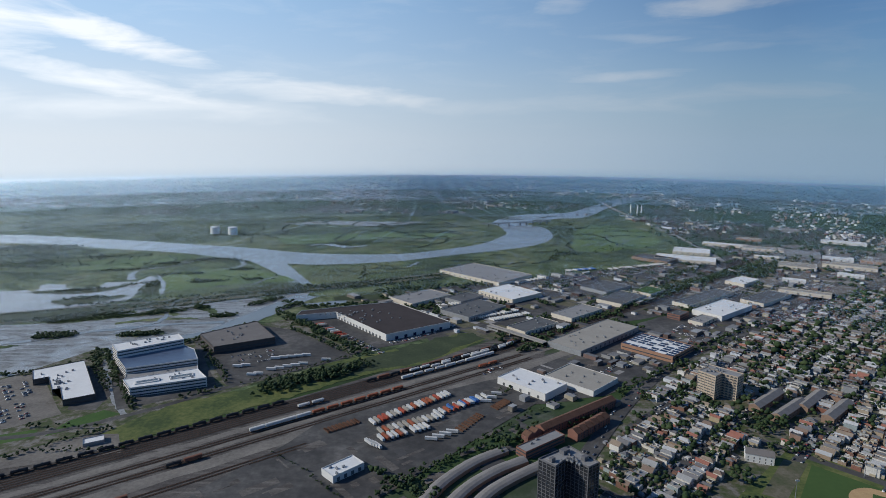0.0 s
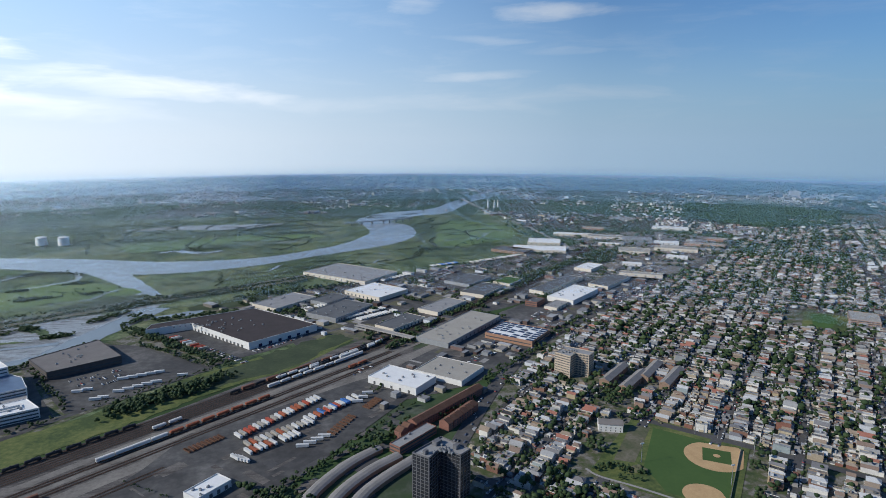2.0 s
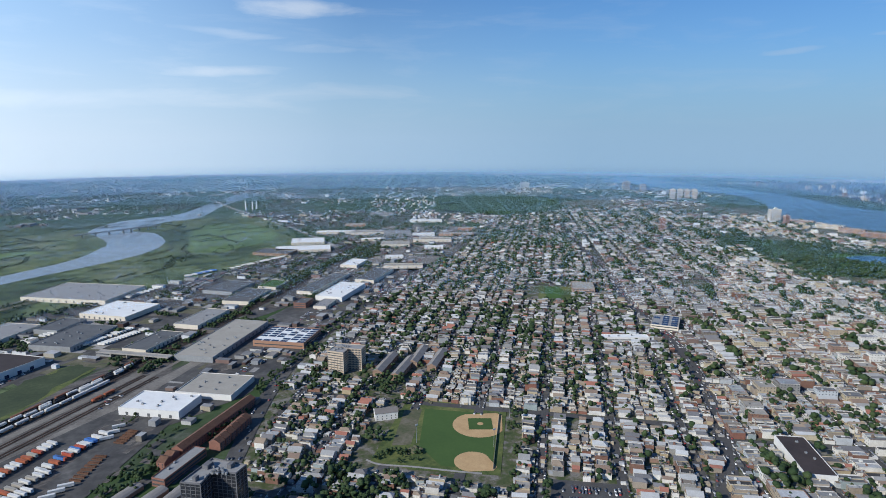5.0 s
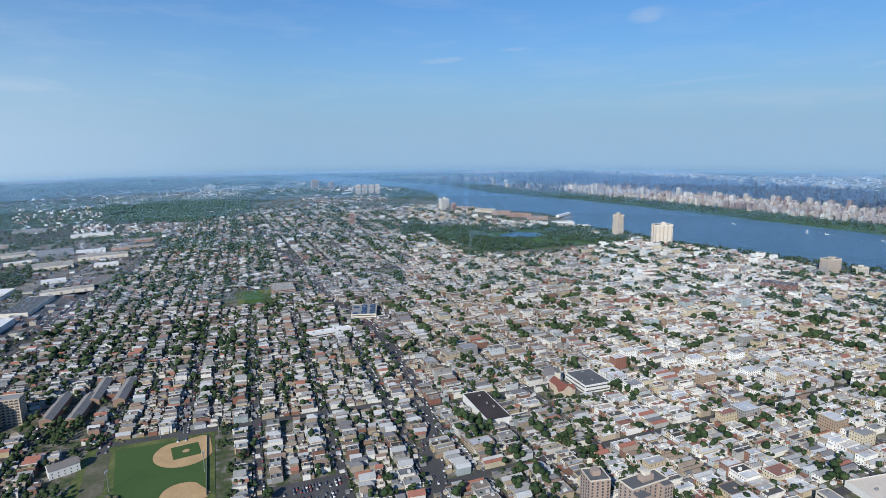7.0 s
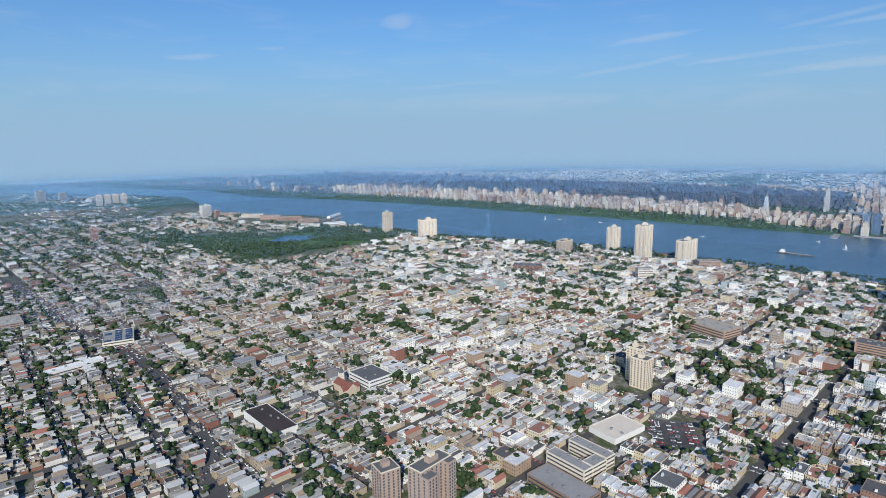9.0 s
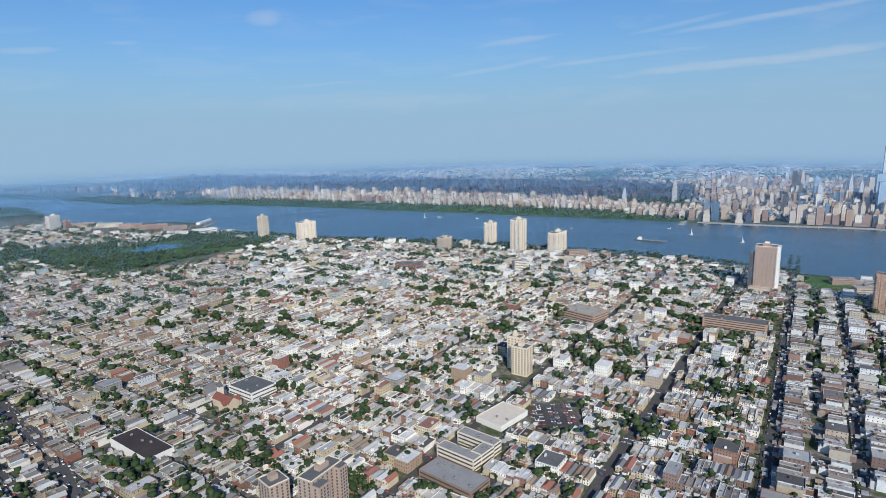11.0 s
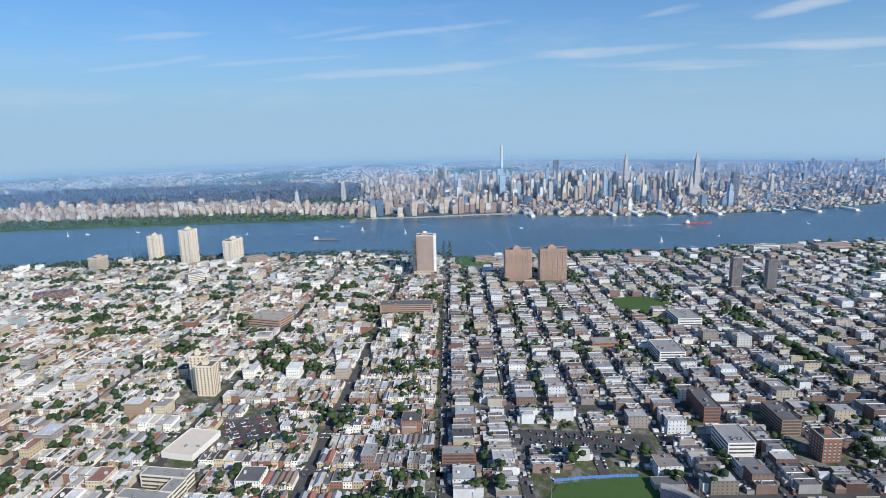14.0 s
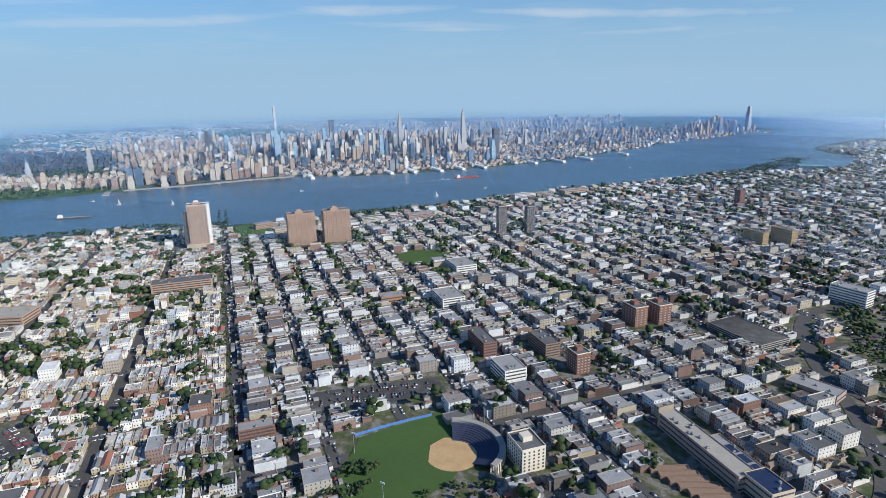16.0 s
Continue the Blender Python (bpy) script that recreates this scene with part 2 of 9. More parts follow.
def tidal_mud():
    m, nt, b = material("tidal mud", 0.4, 0.0, 0.5)
    p = where(nt, (0.3, 1.0, 1.0), radians(-28))
    a, c, d = noise_at(nt, p, 0.03, 6, 0.65, 2.5), noise_at(nt, where(nt), 0.012, 5, 0.6, 1.5), noise_at(nt, where(nt), 0.2, 4, 0.6)
    f = math_node(nt, "ADD", math_node(nt, "MULTIPLY", a, 0.55), math_node(nt, "ADD", math_node(nt, "MULTIPLY", c, 0.3), math_node(nt, "MULTIPLY", d, 0.15)))
    nt.links.new(ramp_node(nt, f, [(0.36, (0.08, 0.088, 0.08)), (0.43, (0.18, 0.185, 0.18)), (0.5, (0.29, 0.295, 0.29)), (0.6, (0.38, 0.38, 0.37))]), b.inputs["Base Color"])
    nt.links.new(ramp_node(nt, f, [(0.42, (0.75, 0.75, 0.75)), (0.55, (0.25, 0.25, 0.25))]), b.inputs["Roughness"])
    bump(nt, b, d, 0.4, 0.15)
    return m


M["mud"] = tidal_mud()
M["meadow"] = mottled("marsh meadow", [(0.36, (0.07, 0.12, 0.04)), (0.5, (0.12, 0.19, 0.06)), (0.64, (0.17, 0.23, 0.09))], 0.012, 0.16, 0.95)
M["reeds_dark"] = mottled("dark reeds", [(0.3, (0.03, 0.045, 0.022)), (0.55, (0.055, 0.075, 0.035)), (0.75, (0.09, 0.11, 0.055))], 0.03, 0.25, 0.95)


def water(name, deep, rough, wave, spec=0.5):
    m, nt, b = material(name, rough, 0.0, spec)
    p = where(nt, (1, 1, 1), 0.6)
    a = noise_at(nt, p, 0.004, 4, 0.6, 1.0)
    nt.links.new(ramp_node(nt, a, [(0.3, tuple(c * 0.8 for c in deep)), (0.7, tuple(c * 1.25 for c in deep))]), b.inputs["Base Color"])
    bump(nt, b, noise_at(nt, p, wave, 6, 0.65), 0.5, 1.2)
    return m


M["silt"] = water("shallow silty water over mud", (0.3, 0.3, 0.29), 0.24, 0.04)
M["river"] = water("wide river water", (0.05, 0.095, 0.13), 0.28, 0.05)
M["creek"] = water("silty river water", (0.2, 0.21, 0.21), 0.22, 0.03)
M["pool"] = water("lake water", (0.03, 0.09, 0.16), 0.2, 0.05)

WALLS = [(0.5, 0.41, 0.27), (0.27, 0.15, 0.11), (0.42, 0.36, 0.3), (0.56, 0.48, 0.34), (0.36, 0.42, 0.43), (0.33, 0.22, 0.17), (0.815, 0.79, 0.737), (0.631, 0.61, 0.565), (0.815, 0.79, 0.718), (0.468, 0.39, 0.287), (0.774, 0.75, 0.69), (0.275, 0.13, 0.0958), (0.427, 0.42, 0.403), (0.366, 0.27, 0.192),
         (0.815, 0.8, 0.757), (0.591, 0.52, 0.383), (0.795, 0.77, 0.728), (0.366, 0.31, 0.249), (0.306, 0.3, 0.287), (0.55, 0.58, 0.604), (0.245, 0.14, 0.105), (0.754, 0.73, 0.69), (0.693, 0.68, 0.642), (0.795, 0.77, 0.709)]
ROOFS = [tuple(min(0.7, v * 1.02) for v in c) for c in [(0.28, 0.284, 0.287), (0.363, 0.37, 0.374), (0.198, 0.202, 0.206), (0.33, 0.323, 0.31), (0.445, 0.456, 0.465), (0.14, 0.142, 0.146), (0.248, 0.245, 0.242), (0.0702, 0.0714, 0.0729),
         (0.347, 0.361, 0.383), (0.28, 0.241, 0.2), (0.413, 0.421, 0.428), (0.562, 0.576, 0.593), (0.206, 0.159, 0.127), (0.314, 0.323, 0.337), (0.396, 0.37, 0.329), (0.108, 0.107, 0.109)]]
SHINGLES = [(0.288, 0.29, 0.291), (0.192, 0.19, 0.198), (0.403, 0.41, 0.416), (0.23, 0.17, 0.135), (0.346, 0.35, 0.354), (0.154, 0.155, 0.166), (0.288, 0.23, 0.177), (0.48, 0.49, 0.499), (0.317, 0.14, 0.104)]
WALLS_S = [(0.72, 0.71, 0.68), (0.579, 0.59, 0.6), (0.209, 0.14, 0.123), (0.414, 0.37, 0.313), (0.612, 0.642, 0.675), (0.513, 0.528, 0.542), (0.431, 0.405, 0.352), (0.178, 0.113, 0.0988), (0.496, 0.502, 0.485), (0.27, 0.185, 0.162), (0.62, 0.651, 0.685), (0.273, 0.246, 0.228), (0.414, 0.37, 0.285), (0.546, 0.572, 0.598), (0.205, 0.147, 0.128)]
# Every second colour halved: brick tones with shade put into them.
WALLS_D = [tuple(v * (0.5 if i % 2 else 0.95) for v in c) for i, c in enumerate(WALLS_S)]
M["wall_d"] = varied("brick house walls with shade painted in", WALLS_D, "island", 0.85, 0.8, 0.25)
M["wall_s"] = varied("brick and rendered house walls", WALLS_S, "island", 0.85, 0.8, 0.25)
# Dimmed copy of WALLS for bearings under 80: shade put into the colour.
M["wall_m"] = varied("house siding dimmed in its colour", [tuple(v * 0.84 for v in c) for c in WALLS], "island", 0.85, 0.8, 0.3)
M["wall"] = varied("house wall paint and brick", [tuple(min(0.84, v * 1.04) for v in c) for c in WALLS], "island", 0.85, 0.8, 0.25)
# Dimmed copy of ROOFS for the same bearings, shade in the colour.
M["roof_m"] = varied("felt roof dimmed in its colour", [tuple(v * 0.86 for v in c) for c in ROOFS], "island", 0.9, 0.6, 0.35)
# Paler ROOFS tones brightened by half: light put into the colour.
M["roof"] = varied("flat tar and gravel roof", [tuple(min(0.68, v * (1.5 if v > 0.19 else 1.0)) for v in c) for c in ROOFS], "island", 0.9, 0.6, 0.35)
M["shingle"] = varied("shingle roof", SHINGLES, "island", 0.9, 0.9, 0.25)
# WALLS dimmed by a fifth for the nearest houses, shade in the colour.
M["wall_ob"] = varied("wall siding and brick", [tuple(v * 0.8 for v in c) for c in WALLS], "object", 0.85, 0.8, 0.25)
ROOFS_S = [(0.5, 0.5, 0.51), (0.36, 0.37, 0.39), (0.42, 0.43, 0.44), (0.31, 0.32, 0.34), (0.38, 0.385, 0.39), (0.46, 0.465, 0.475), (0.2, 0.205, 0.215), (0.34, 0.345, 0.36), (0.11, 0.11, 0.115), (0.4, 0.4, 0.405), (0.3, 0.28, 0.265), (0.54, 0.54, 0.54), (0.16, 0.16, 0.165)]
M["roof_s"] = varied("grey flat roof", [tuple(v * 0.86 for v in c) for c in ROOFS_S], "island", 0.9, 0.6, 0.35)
# Every second roof colour nearly halved, shade painted in as in WALLS_D.
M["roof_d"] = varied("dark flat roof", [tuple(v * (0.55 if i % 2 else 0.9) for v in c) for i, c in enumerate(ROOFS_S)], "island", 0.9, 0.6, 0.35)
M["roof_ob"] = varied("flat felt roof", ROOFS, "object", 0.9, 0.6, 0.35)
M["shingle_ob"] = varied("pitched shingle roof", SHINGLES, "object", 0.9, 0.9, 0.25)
M["glass"] = plain("window glass", (0.085, 0.09, 0.1), 0.15, 0.0, 0.8, 0.3)
def floors_glass():
    """Tower glazing in storeys: dark panes between paler floor edges."""
    m, nt, b = material("storeyed tower glazing", 0.3, 0.0, 0.5)
    g = nt.nodes.new("ShaderNodeNewGeometry")
    sep = nt.nodes.new("ShaderNodeSeparateXYZ")
    nt.links.new(g.outputs["Position"], sep.inputs[0])
    f = math_node(nt, "GREATER_THAN", math_node(nt, "FRACT", math_node(nt, "DIVIDE", sep.outputs[2], 3.1)), 0.55)
    nt.links.new(mix_node(nt, f, (0.085, 0.09, 0.1), (0.4, 0.35, 0.3)), b.inputs["Base Color"])
    return m


M["glass_strip"] = floors_glass()
M["white"] = plain("white membrane roof", (0.8, 0.8, 0.78), 0.75, vary=0.08, scale=0.4)
M["whitewall"] = plain("white painted wall", (0.7, 0.69, 0.66), 0.8, vary=0.07)
M["grey"] = plain("grey roof felt", (0.29, 0.288, 0.285), 0.9, vary=0.16, scale=0.5)
M["tan"] = plain("tan gravel roof", (0.37, 0.345, 0.3), 0.9, vary=0.12, scale=0.4)
M["darkroof"] = plain("dark brown roof", (0.052, 0.04, 0.038), 0.85, vary=0.25, scale=0.3)
M["slate"] = plain("dark grey roof", (0.12, 0.125, 0.13), 0.9, vary=0.25, scale=0.3)
M["brick"] = plain("red brick", (0.235, 0.115, 0.085), 0.9, vary=0.2, scale=1.5)
M["brownbrick"] = plain("brown brick", (0.27, 0.185, 0.135), 0.9, vary=0.15, scale=1.5)
M["redtan"] = plain("orange-brown brick", (0.35, 0.2, 0.13), 0.9, vary=0.15, scale=1.5)
M["tanbrick"] = plain("tan brick", (0.52, 0.43, 0.33), 0.9, vary=0.12, scale=1.5)
M["yellowbrick"] = plain("yellow brick", (0.66, 0.56, 0.43), 0.85, vary=0.08)
M["greybrick"] = plain("greyish brown brick", (0.36, 0.28, 0.235), 0.9, vary=0.14, scale=1.5)
M["pinkbrick"] = plain("pinkish brown brick", (0.4, 0.27, 0.2), 0.9, vary=0.14, scale=1.5)
M["paleconcrete"] = plain("pale precast concrete", (0.68, 0.6, 0.5), 0.85, vary=0.08)
M["copper"] = plain("green copper roof", (0.16, 0.4, 0.36), 0.7, vary=0.15)
M["dusk_brick"] = plain("ochre brick", (0.5, 0.34, 0.14), 0.9, vary=0.15, scale=1.5)
M["wharfglass"] = plain("blue curtain glass", (0.12, 0.2, 0.3), 0.2, spec=0.7)
M["cream"] = plain("cream masonry", (0.66, 0.6, 0.5), 0.85, vary=0.08)
M["darkclad"] = plain("dark cladding", (0.075, 0.07, 0.075), 0.6, vary=0.2)
M["steel"] = plain("grey painted steel", (0.33, 0.34, 0.35), 0.55, 0.3)
M["rust"] = plain("rusty steel", (0.16, 0.085, 0.055), 0.8, 0.2, vary=0.3)
M["redtile"] = plain("red roof tiles", (0.2, 0.075, 0.055), 0.85, vary=0.2)
M["redpaint"] = plain("red oxide paint", (0.4, 0.085, 0.05), 0.7, vary=0.2)
M["blue"] = plain("blue paint", (0.08, 0.2, 0.5), 0.6, vary=0.15)
M["bluedark"] = plain("dark blue solar panel", (0.025, 0.035, 0.075), 0.25, spec=0.7, vary=0.2)
M["black"] = plain("black rubber", (0.025, 0.025, 0.027), 0.8)
M["bark"] = plain("bark", (0.11, 0.085, 0.06), 0.95)


def foliage(name, stops):
    m, nt, b = material(name, 0.75, 0.0, 0.25)
    p = where(nt)
    r = nt.nodes.new("ShaderNodeNewGeometry").outputs["Random Per Island"]
    f = math_node(nt, "ADD", math_node(nt, "MULTIPLY", noise_at(nt, p, 0.45, 5, 0.65), 0.6), math_node(nt, "MULTIPLY", r, 0.4))
    nt.links.new(ramp_node(nt, f, stops), b.inputs["Base Color"])
    bump(nt, b, noise_at(nt, p, 1.6, 5, 0.7), 0.8, 0.6)
    return m


M["leaf"] = foliage("summer foliage", [(0.25, (0.018, 0.036, 0.014)), (0.5, (0.033, 0.06, 0.022)), (0.78, (0.066, 0.092, 0.034))])
M["leaf_far"] = foliage("far woods", [(0.25, (0.025, 0.055, 0.02)), (0.5, (0.04, 0.08, 0.028)), (0.75, (0.065, 0.105, 0.04))])


# ---- small builders ----
def mesh_of(name, verts, faces, mats, index=None, smooth=False):
    me = bpy.data.meshes.new(name)
    me.from_pydata([tuple(v) for v in verts], [], [tuple(f) for f in faces])
    for m in mats:
        me.materials.append(m)
    if index is not None:
        me.polygons.foreach_set("material_index", np.asarray(index, dtype=np.int32))
    if smooth:
        me.polygons.foreach_set("use_smooth", np.ones(len(me.polygons), dtype=bool))
    me.update()
    return me


class Pile:
    """Gathers boxes, prisms and sheets into one mesh."""
    def __init__(self):
        self.v, self.f, self.m = [], [], []

    def add(self, verts, faces, mat=0):
        o = len(self.v)
        self.v += verts
        self.f += [tuple(i + o for i in f) for f in faces]
        self.m += [mat] * len(faces)

    def box(self, cx, cy, z0, w, d, h, c=1.0, s=0.0, mat=0, taper=1.0, lid=True, floor=False):
        pts = []
        for z, k in ((z0, 1.0), (z0 + h, taper)):
            for x, y in ((-w, -d), (w, -d), (w, d), (-w, d)):
                x, y = x * k / 2, y * k / 2
                pts.append((cx + x * c - y * s, cy + x * s + y * c, z))
        faces = [(0, 1, 5, 4), (1, 2, 6, 5), (2, 3, 7, 6), (3, 0, 4, 7)]
        if lid:
            faces.append((4, 5, 6, 7))
        if floor:
            faces.append((3, 2, 1, 0))
        self.add(pts, faces, mat)

    def quad(self, cx, cy, z, w, d, c=1.0, s=0.0, mat=0):
        self.add([(cx + x * c - y * s, cy + x * s + y * c, z) for x, y in ((-w / 2, -d / 2), (w / 2, -d / 2), (w / 2, d / 2), (-w / 2, d / 2))], [(0, 1, 2, 3)], mat)

    def gable(self, cx, cy, z0, w, d, rise, c, s, roof=0, wall=1, over=0.4):
        """A pitched roof with its ridge along d."""
        W, D = w / 2 + over, d / 2 + over
        loc = [(-W, -D, 0), (W, -D, 0), (W, D, 0), (-W, D, 0), (0, -D, rise), (0, D, rise)]
        pts = [(cx + x * c - y * s, cy + x * s + y * c, z0 + z) for x, y, z in loc]
        self.add(pts, [(1, 2, 5, 4), (3, 0, 4, 5)], roof)
        self.add(list(pts), [(0, 1, 4), (2, 3, 5)], wall)

    def hip(self, cx, cy, z0, w, d, rise, c, s, roof=0, over=0.4):
        W, D = w / 2 + over, d / 2 + over
        k = max(D - W, 0.2)
        loc = [(-W, -D, 0), (W, -D, 0), (W, D, 0), (-W, D, 0), (0, -k, rise), (0, k, rise)]
        self.add([(cx + x * c - y * s, cy + x * s + y * c, z0 + z) for x, y, z in loc], [(0, 1, 4), (1, 2, 5, 4), (2, 3, 5), (3, 0, 4, 5)], roof)

    def mesh(self, name, mats):
        return mesh_of(name, self.v, self.f, mats, self.m)


def thing(name, me, label, category, group="", kind="", at=None):
    ob = tagged(new(name, me), label, category, group, kind)
    if at is not None:
        ob.matrix_world = at
    return ob


def part(name, me, parent, at=None, label=""):
    ob = new(name, me)
    ob.parent = parent
    if at is not None:
        ob.matrix_local = at
    if label:
        tagged(ob, label)
    return ob


def turn(azimuth):
    """cos and sin of the turn that lays local x along a compass-like azimuth (clockwise from +y)."""
    a = radians(90 - azimuth)
    return math.cos(a), math.sin(a)


def spot(x, y, azimuth, z=0.0):
    return pose(x, y, z, 0, 0, 90 - azimuth)


def spline(points, steps=8):
    """Points along a smooth line through a few given ones (Catmull-Rom)."""
    p = [Vector(q) for q in points]
    p = [p[0] * 2 - p[1]] + p + [p[-1] * 2 - p[-2]]
    out = []
    for i in range(1, len(p) - 2):
        a, b, c, d = p[i - 1:i + 3]
        for k in range(steps):
            t = k / steps
            out.append(0.5 * (2 * b + (c - a) * t + (2 * a - 5 * b + 4 * c - d) * t * t + (3 * b - a - 3 * c + d) * t ** 3))
    return out + [p[-2]]


def ribbon(name, points, width, z, mat, label, category, kind="structure", steps=8, wobble=0.0, seed=0):
    """A strip of ground cover along a smooth line; width one number or one for each point."""
    line = spline([(x, y, 0) for x, y in points], steps)
    n = len(line)
    ws = [width] * len(points) if isinstance(width, (int, float)) else list(width)
    rnd = random.Random(seed)
    vs = []
    for i, q in enumerate(line):
        t = (line[min(i + 1, n - 1)] - line[max(i - 1, 0)]).normalized()
        side = Vector((t.y, -t.x, 0))
        w = float(np.interp(i / (n - 1) * (len(ws) - 1), range(len(ws)), ws)) / 2
        vs += [q + side * (w + rnd.uniform(-wobble, wobble)), q - side * (w + rnd.uniform(-wobble, wobble))]
        vs[-2].z = vs[-1].z = z
    me = mesh_of(name, vs, [(2 * i, 2 * i + 1, 2 * i + 3, 2 * i + 2) for i in range(n - 1)], [mat])
    return thing(name, me, label, category, kind=kind)


def between(name, side_a, side_b, z, mat, label, category, steps=8, kind="structure"):
    """A sheet between two smooth shore lines with as many points each."""
    a, b = spline([(x, y, z) for x, y in side_a], steps), spline([(x, y, z) for x, y in side_b], steps)
    n = min(len(a), len(b))
    me = mesh_of(name, a[:n] + b[:n], [(i, i + 1, n + i + 1, n + i) for i in range(n - 1)], [mat])
    return thing(name, me, label, category, kind=kind)


def patch(name, points, z, mat, label, category, kind="structure"):
    """A flat sheet with a few straight sides."""
    bm = bmesh.new()
    bm.faces.new([bm.verts.new((x, y, z)) for x, y in points])
    bmesh.ops.triangulate(bm, faces=bm.faces[:])
    bmesh.ops.recalc_face_normals(bm, faces=bm.faces[:])
    if bm.faces[0].normal.z < 0:
        bmesh.ops.reverse_faces(bm, faces=bm.faces[:])
    me = bpy.data.meshes.new(name)
    bm.to_mesh(me)
    me.materials.append(mat)
    return thing(name, me, label, category, kind=kind)

def blob(name, points, z, mat, label, category, wobble=3.0, seed=0):
    """A flat sheet with a soft closed outline through a few points."""
    q = [Vector((x, y, 0)) for x, y in points]
    n, rnd, out = len(q), random.Random(seed), []
    for i in range(n):
        a, b, c, d = q[i - 1], q[i], q[(i + 1) % n], q[(i + 2) % n]
        for k in range(6):
            t = k / 6
            v = 0.5 * (2 * b + (c - a) * t + (2 * a - 5 * b + 4 * c - d) * t * t + (3 * b - a - 3 * c + d) * t ** 3)
            out.append((v.x + rnd.uniform(-wobble, wobble), v.y + rnd.uniform(-wobble, wobble)))
    return patch(name, out, z, mat, label, category)


# ---- the ground, its waters and its covers ----
def make_ground():
    m, nt, b = material("land", 0.95, 0.0, 0.2)
    p = where(nt)
    big = noise_at(nt, p, 0.0016, 5, 0.6, 0.6)
    wide = noise_at(nt, where(nt, (0.4, 1, 1), 0.8), 0.012, 6, 0.7)
    fine = noise_at(nt, p, 0.05, 4, 0.6)
    town = ramp_node(nt, fine, [(0.3, (0.035, 0.055, 0.03)), (0.5, (0.08, 0.085, 0.075)), (0.62, (0.17, 0.165, 0.16)), (0.75, (0.32, 0.31, 0.3))])
    green = ramp_node(nt, wide, [(0.3, (0.028, 0.05, 0.022)), (0.55, (0.05, 0.09, 0.03)), (0.75, (0.1, 0.13, 0.06))])
    nt.links.new(mix_node(nt, ramp_node(nt, big, [(0.48, (0, 0, 0)), (0.62, (1, 1, 1))]), green, town), b.inputs["Base Color"])
    n = 96
    vs = [(0, 0, 0)]
    for r in (700, 1600, 2600, 3700, 4930):
        vs += [(r * math.cos(math.tau * i / n), r * math.sin(math.tau * i / n), 0) for i in range(n)]
    fs = [(0, 1 + i, 1 + (i + 1) % n) for i in range(n)]
    for k in range(4):
        o = 1 + k * n
        fs += [(o + i, o + n + i, o + n + (i + 1) % n, o + (i + 1) % n) for i in range(n)]
    return thing("ground", mesh_of("ground", vs, fs, [m]), "flat river plain with towns and green land", "ground", kind="structure")


ground = make_ground()

# town floor of the plateau, between the west road and the cliff
NJ_SHORE = [(3250, 2700), (2990, 1650), (2780, 1340), (2290, 1010), (2150, 560), (1830, 330), (1640, -30), (1494, -324), (1362, -509), (1188, -728), (1023, -851),
            (862, -1053), (768, -1165), (650, -1350), (500, -1590), (300, -1830), (150, -2060), (-170, -2290), (-250, -2600), (-140, -2900), (-290, -3290), (-480, -3600)]
NY_SHORE = [(3750, 2750), (3350, 1750), (3130, 1330), (2870, 1040), (2700, 600), (2440, 130), (2270, -130), (2107, -370), (1915, -650), (1700, -940), (1585, -1110),
            (1385, -1430), (1210, -1520), (1067, -1640), (940, -1800), (830, -1950), (687, -2185), (615, -2400), (530, -2620), (430, -2900), (189, -3438), (-50, -3780)]
between("river_east", NJ_SHORE, NY_SHORE, 0.35, M["river"], "wide blue tidal river between the town and the city", "river")
patch("water_south", [(-290, -3290), (189, -3438), (-50, -3780), (60, -4000), (700, -4870), (-1200, -4780), (-800, -4000), (-480, -3600)], 0.3, M["river"], "blue harbour water opening beyond the city", "river")


def shore_x(y):
    pts = sorted((q[1], q[0]) for q in NJ_SHORE)
    return float(np.interp(y, [q[0] for q in pts], [q[1] for q in pts]))


def ny_x(y):
    pts = sorted((q[1], q[0]) for q in NY_SHORE)
    return float(np.interp(y, [q[0] for q in pts], [q[1] for q in pts]))


BOULEVARD = [(330, 150), (428, 207), (520, 262), (602, 320), (745, 460), (880, 645), (1040, 815), (1200, 1020), (1600, 1500)]
WEST_ROAD = [(60, 380), (135, 510), (238, 667), (371, 806), (610, 985), (715, 1066), (905, 1194), (1190, 1425), (1600, 1800)]


def road_x(line, y):
    return float(np.interp(y, [q[1] for q in line], [q[0] for q in line]))


patch("town_ground", [(-700, -1500), (-420, 40), (60, 380), (135, 510), (238, 667), (371, 806), (600, 1000), (1155, 1430), (1600, 1830), (2500, 1900), (2400, 1000),
                      (2030, 433), (1780, 290), (1620, -30), (1474, -324), (1342, -509), (1168, -728), (1003, -851), (842, -1053), (748, -1165), (630, -1350), (480, -1590), (280, -1830), (130, -2060),
                      (-190, -2290), (-270, -2600), (-160, -2900), (-310, -3290), (-900, -3500)], 0.12, M["yard"], "yards, paving and small gardens of the town", "ground")

# marsh, river and yards on the west side
patch("marsh", [(-1700, 620), (-560, 560), (-330, 585), (-180, 690), (60, 870), (330, 1110), (620, 1400), (800, 2300), (200, 2330), (-900, 2340), (-1900, 2150)], 0.1,
      M["marsh"], "green reed marsh cut by creeks", "marsh")
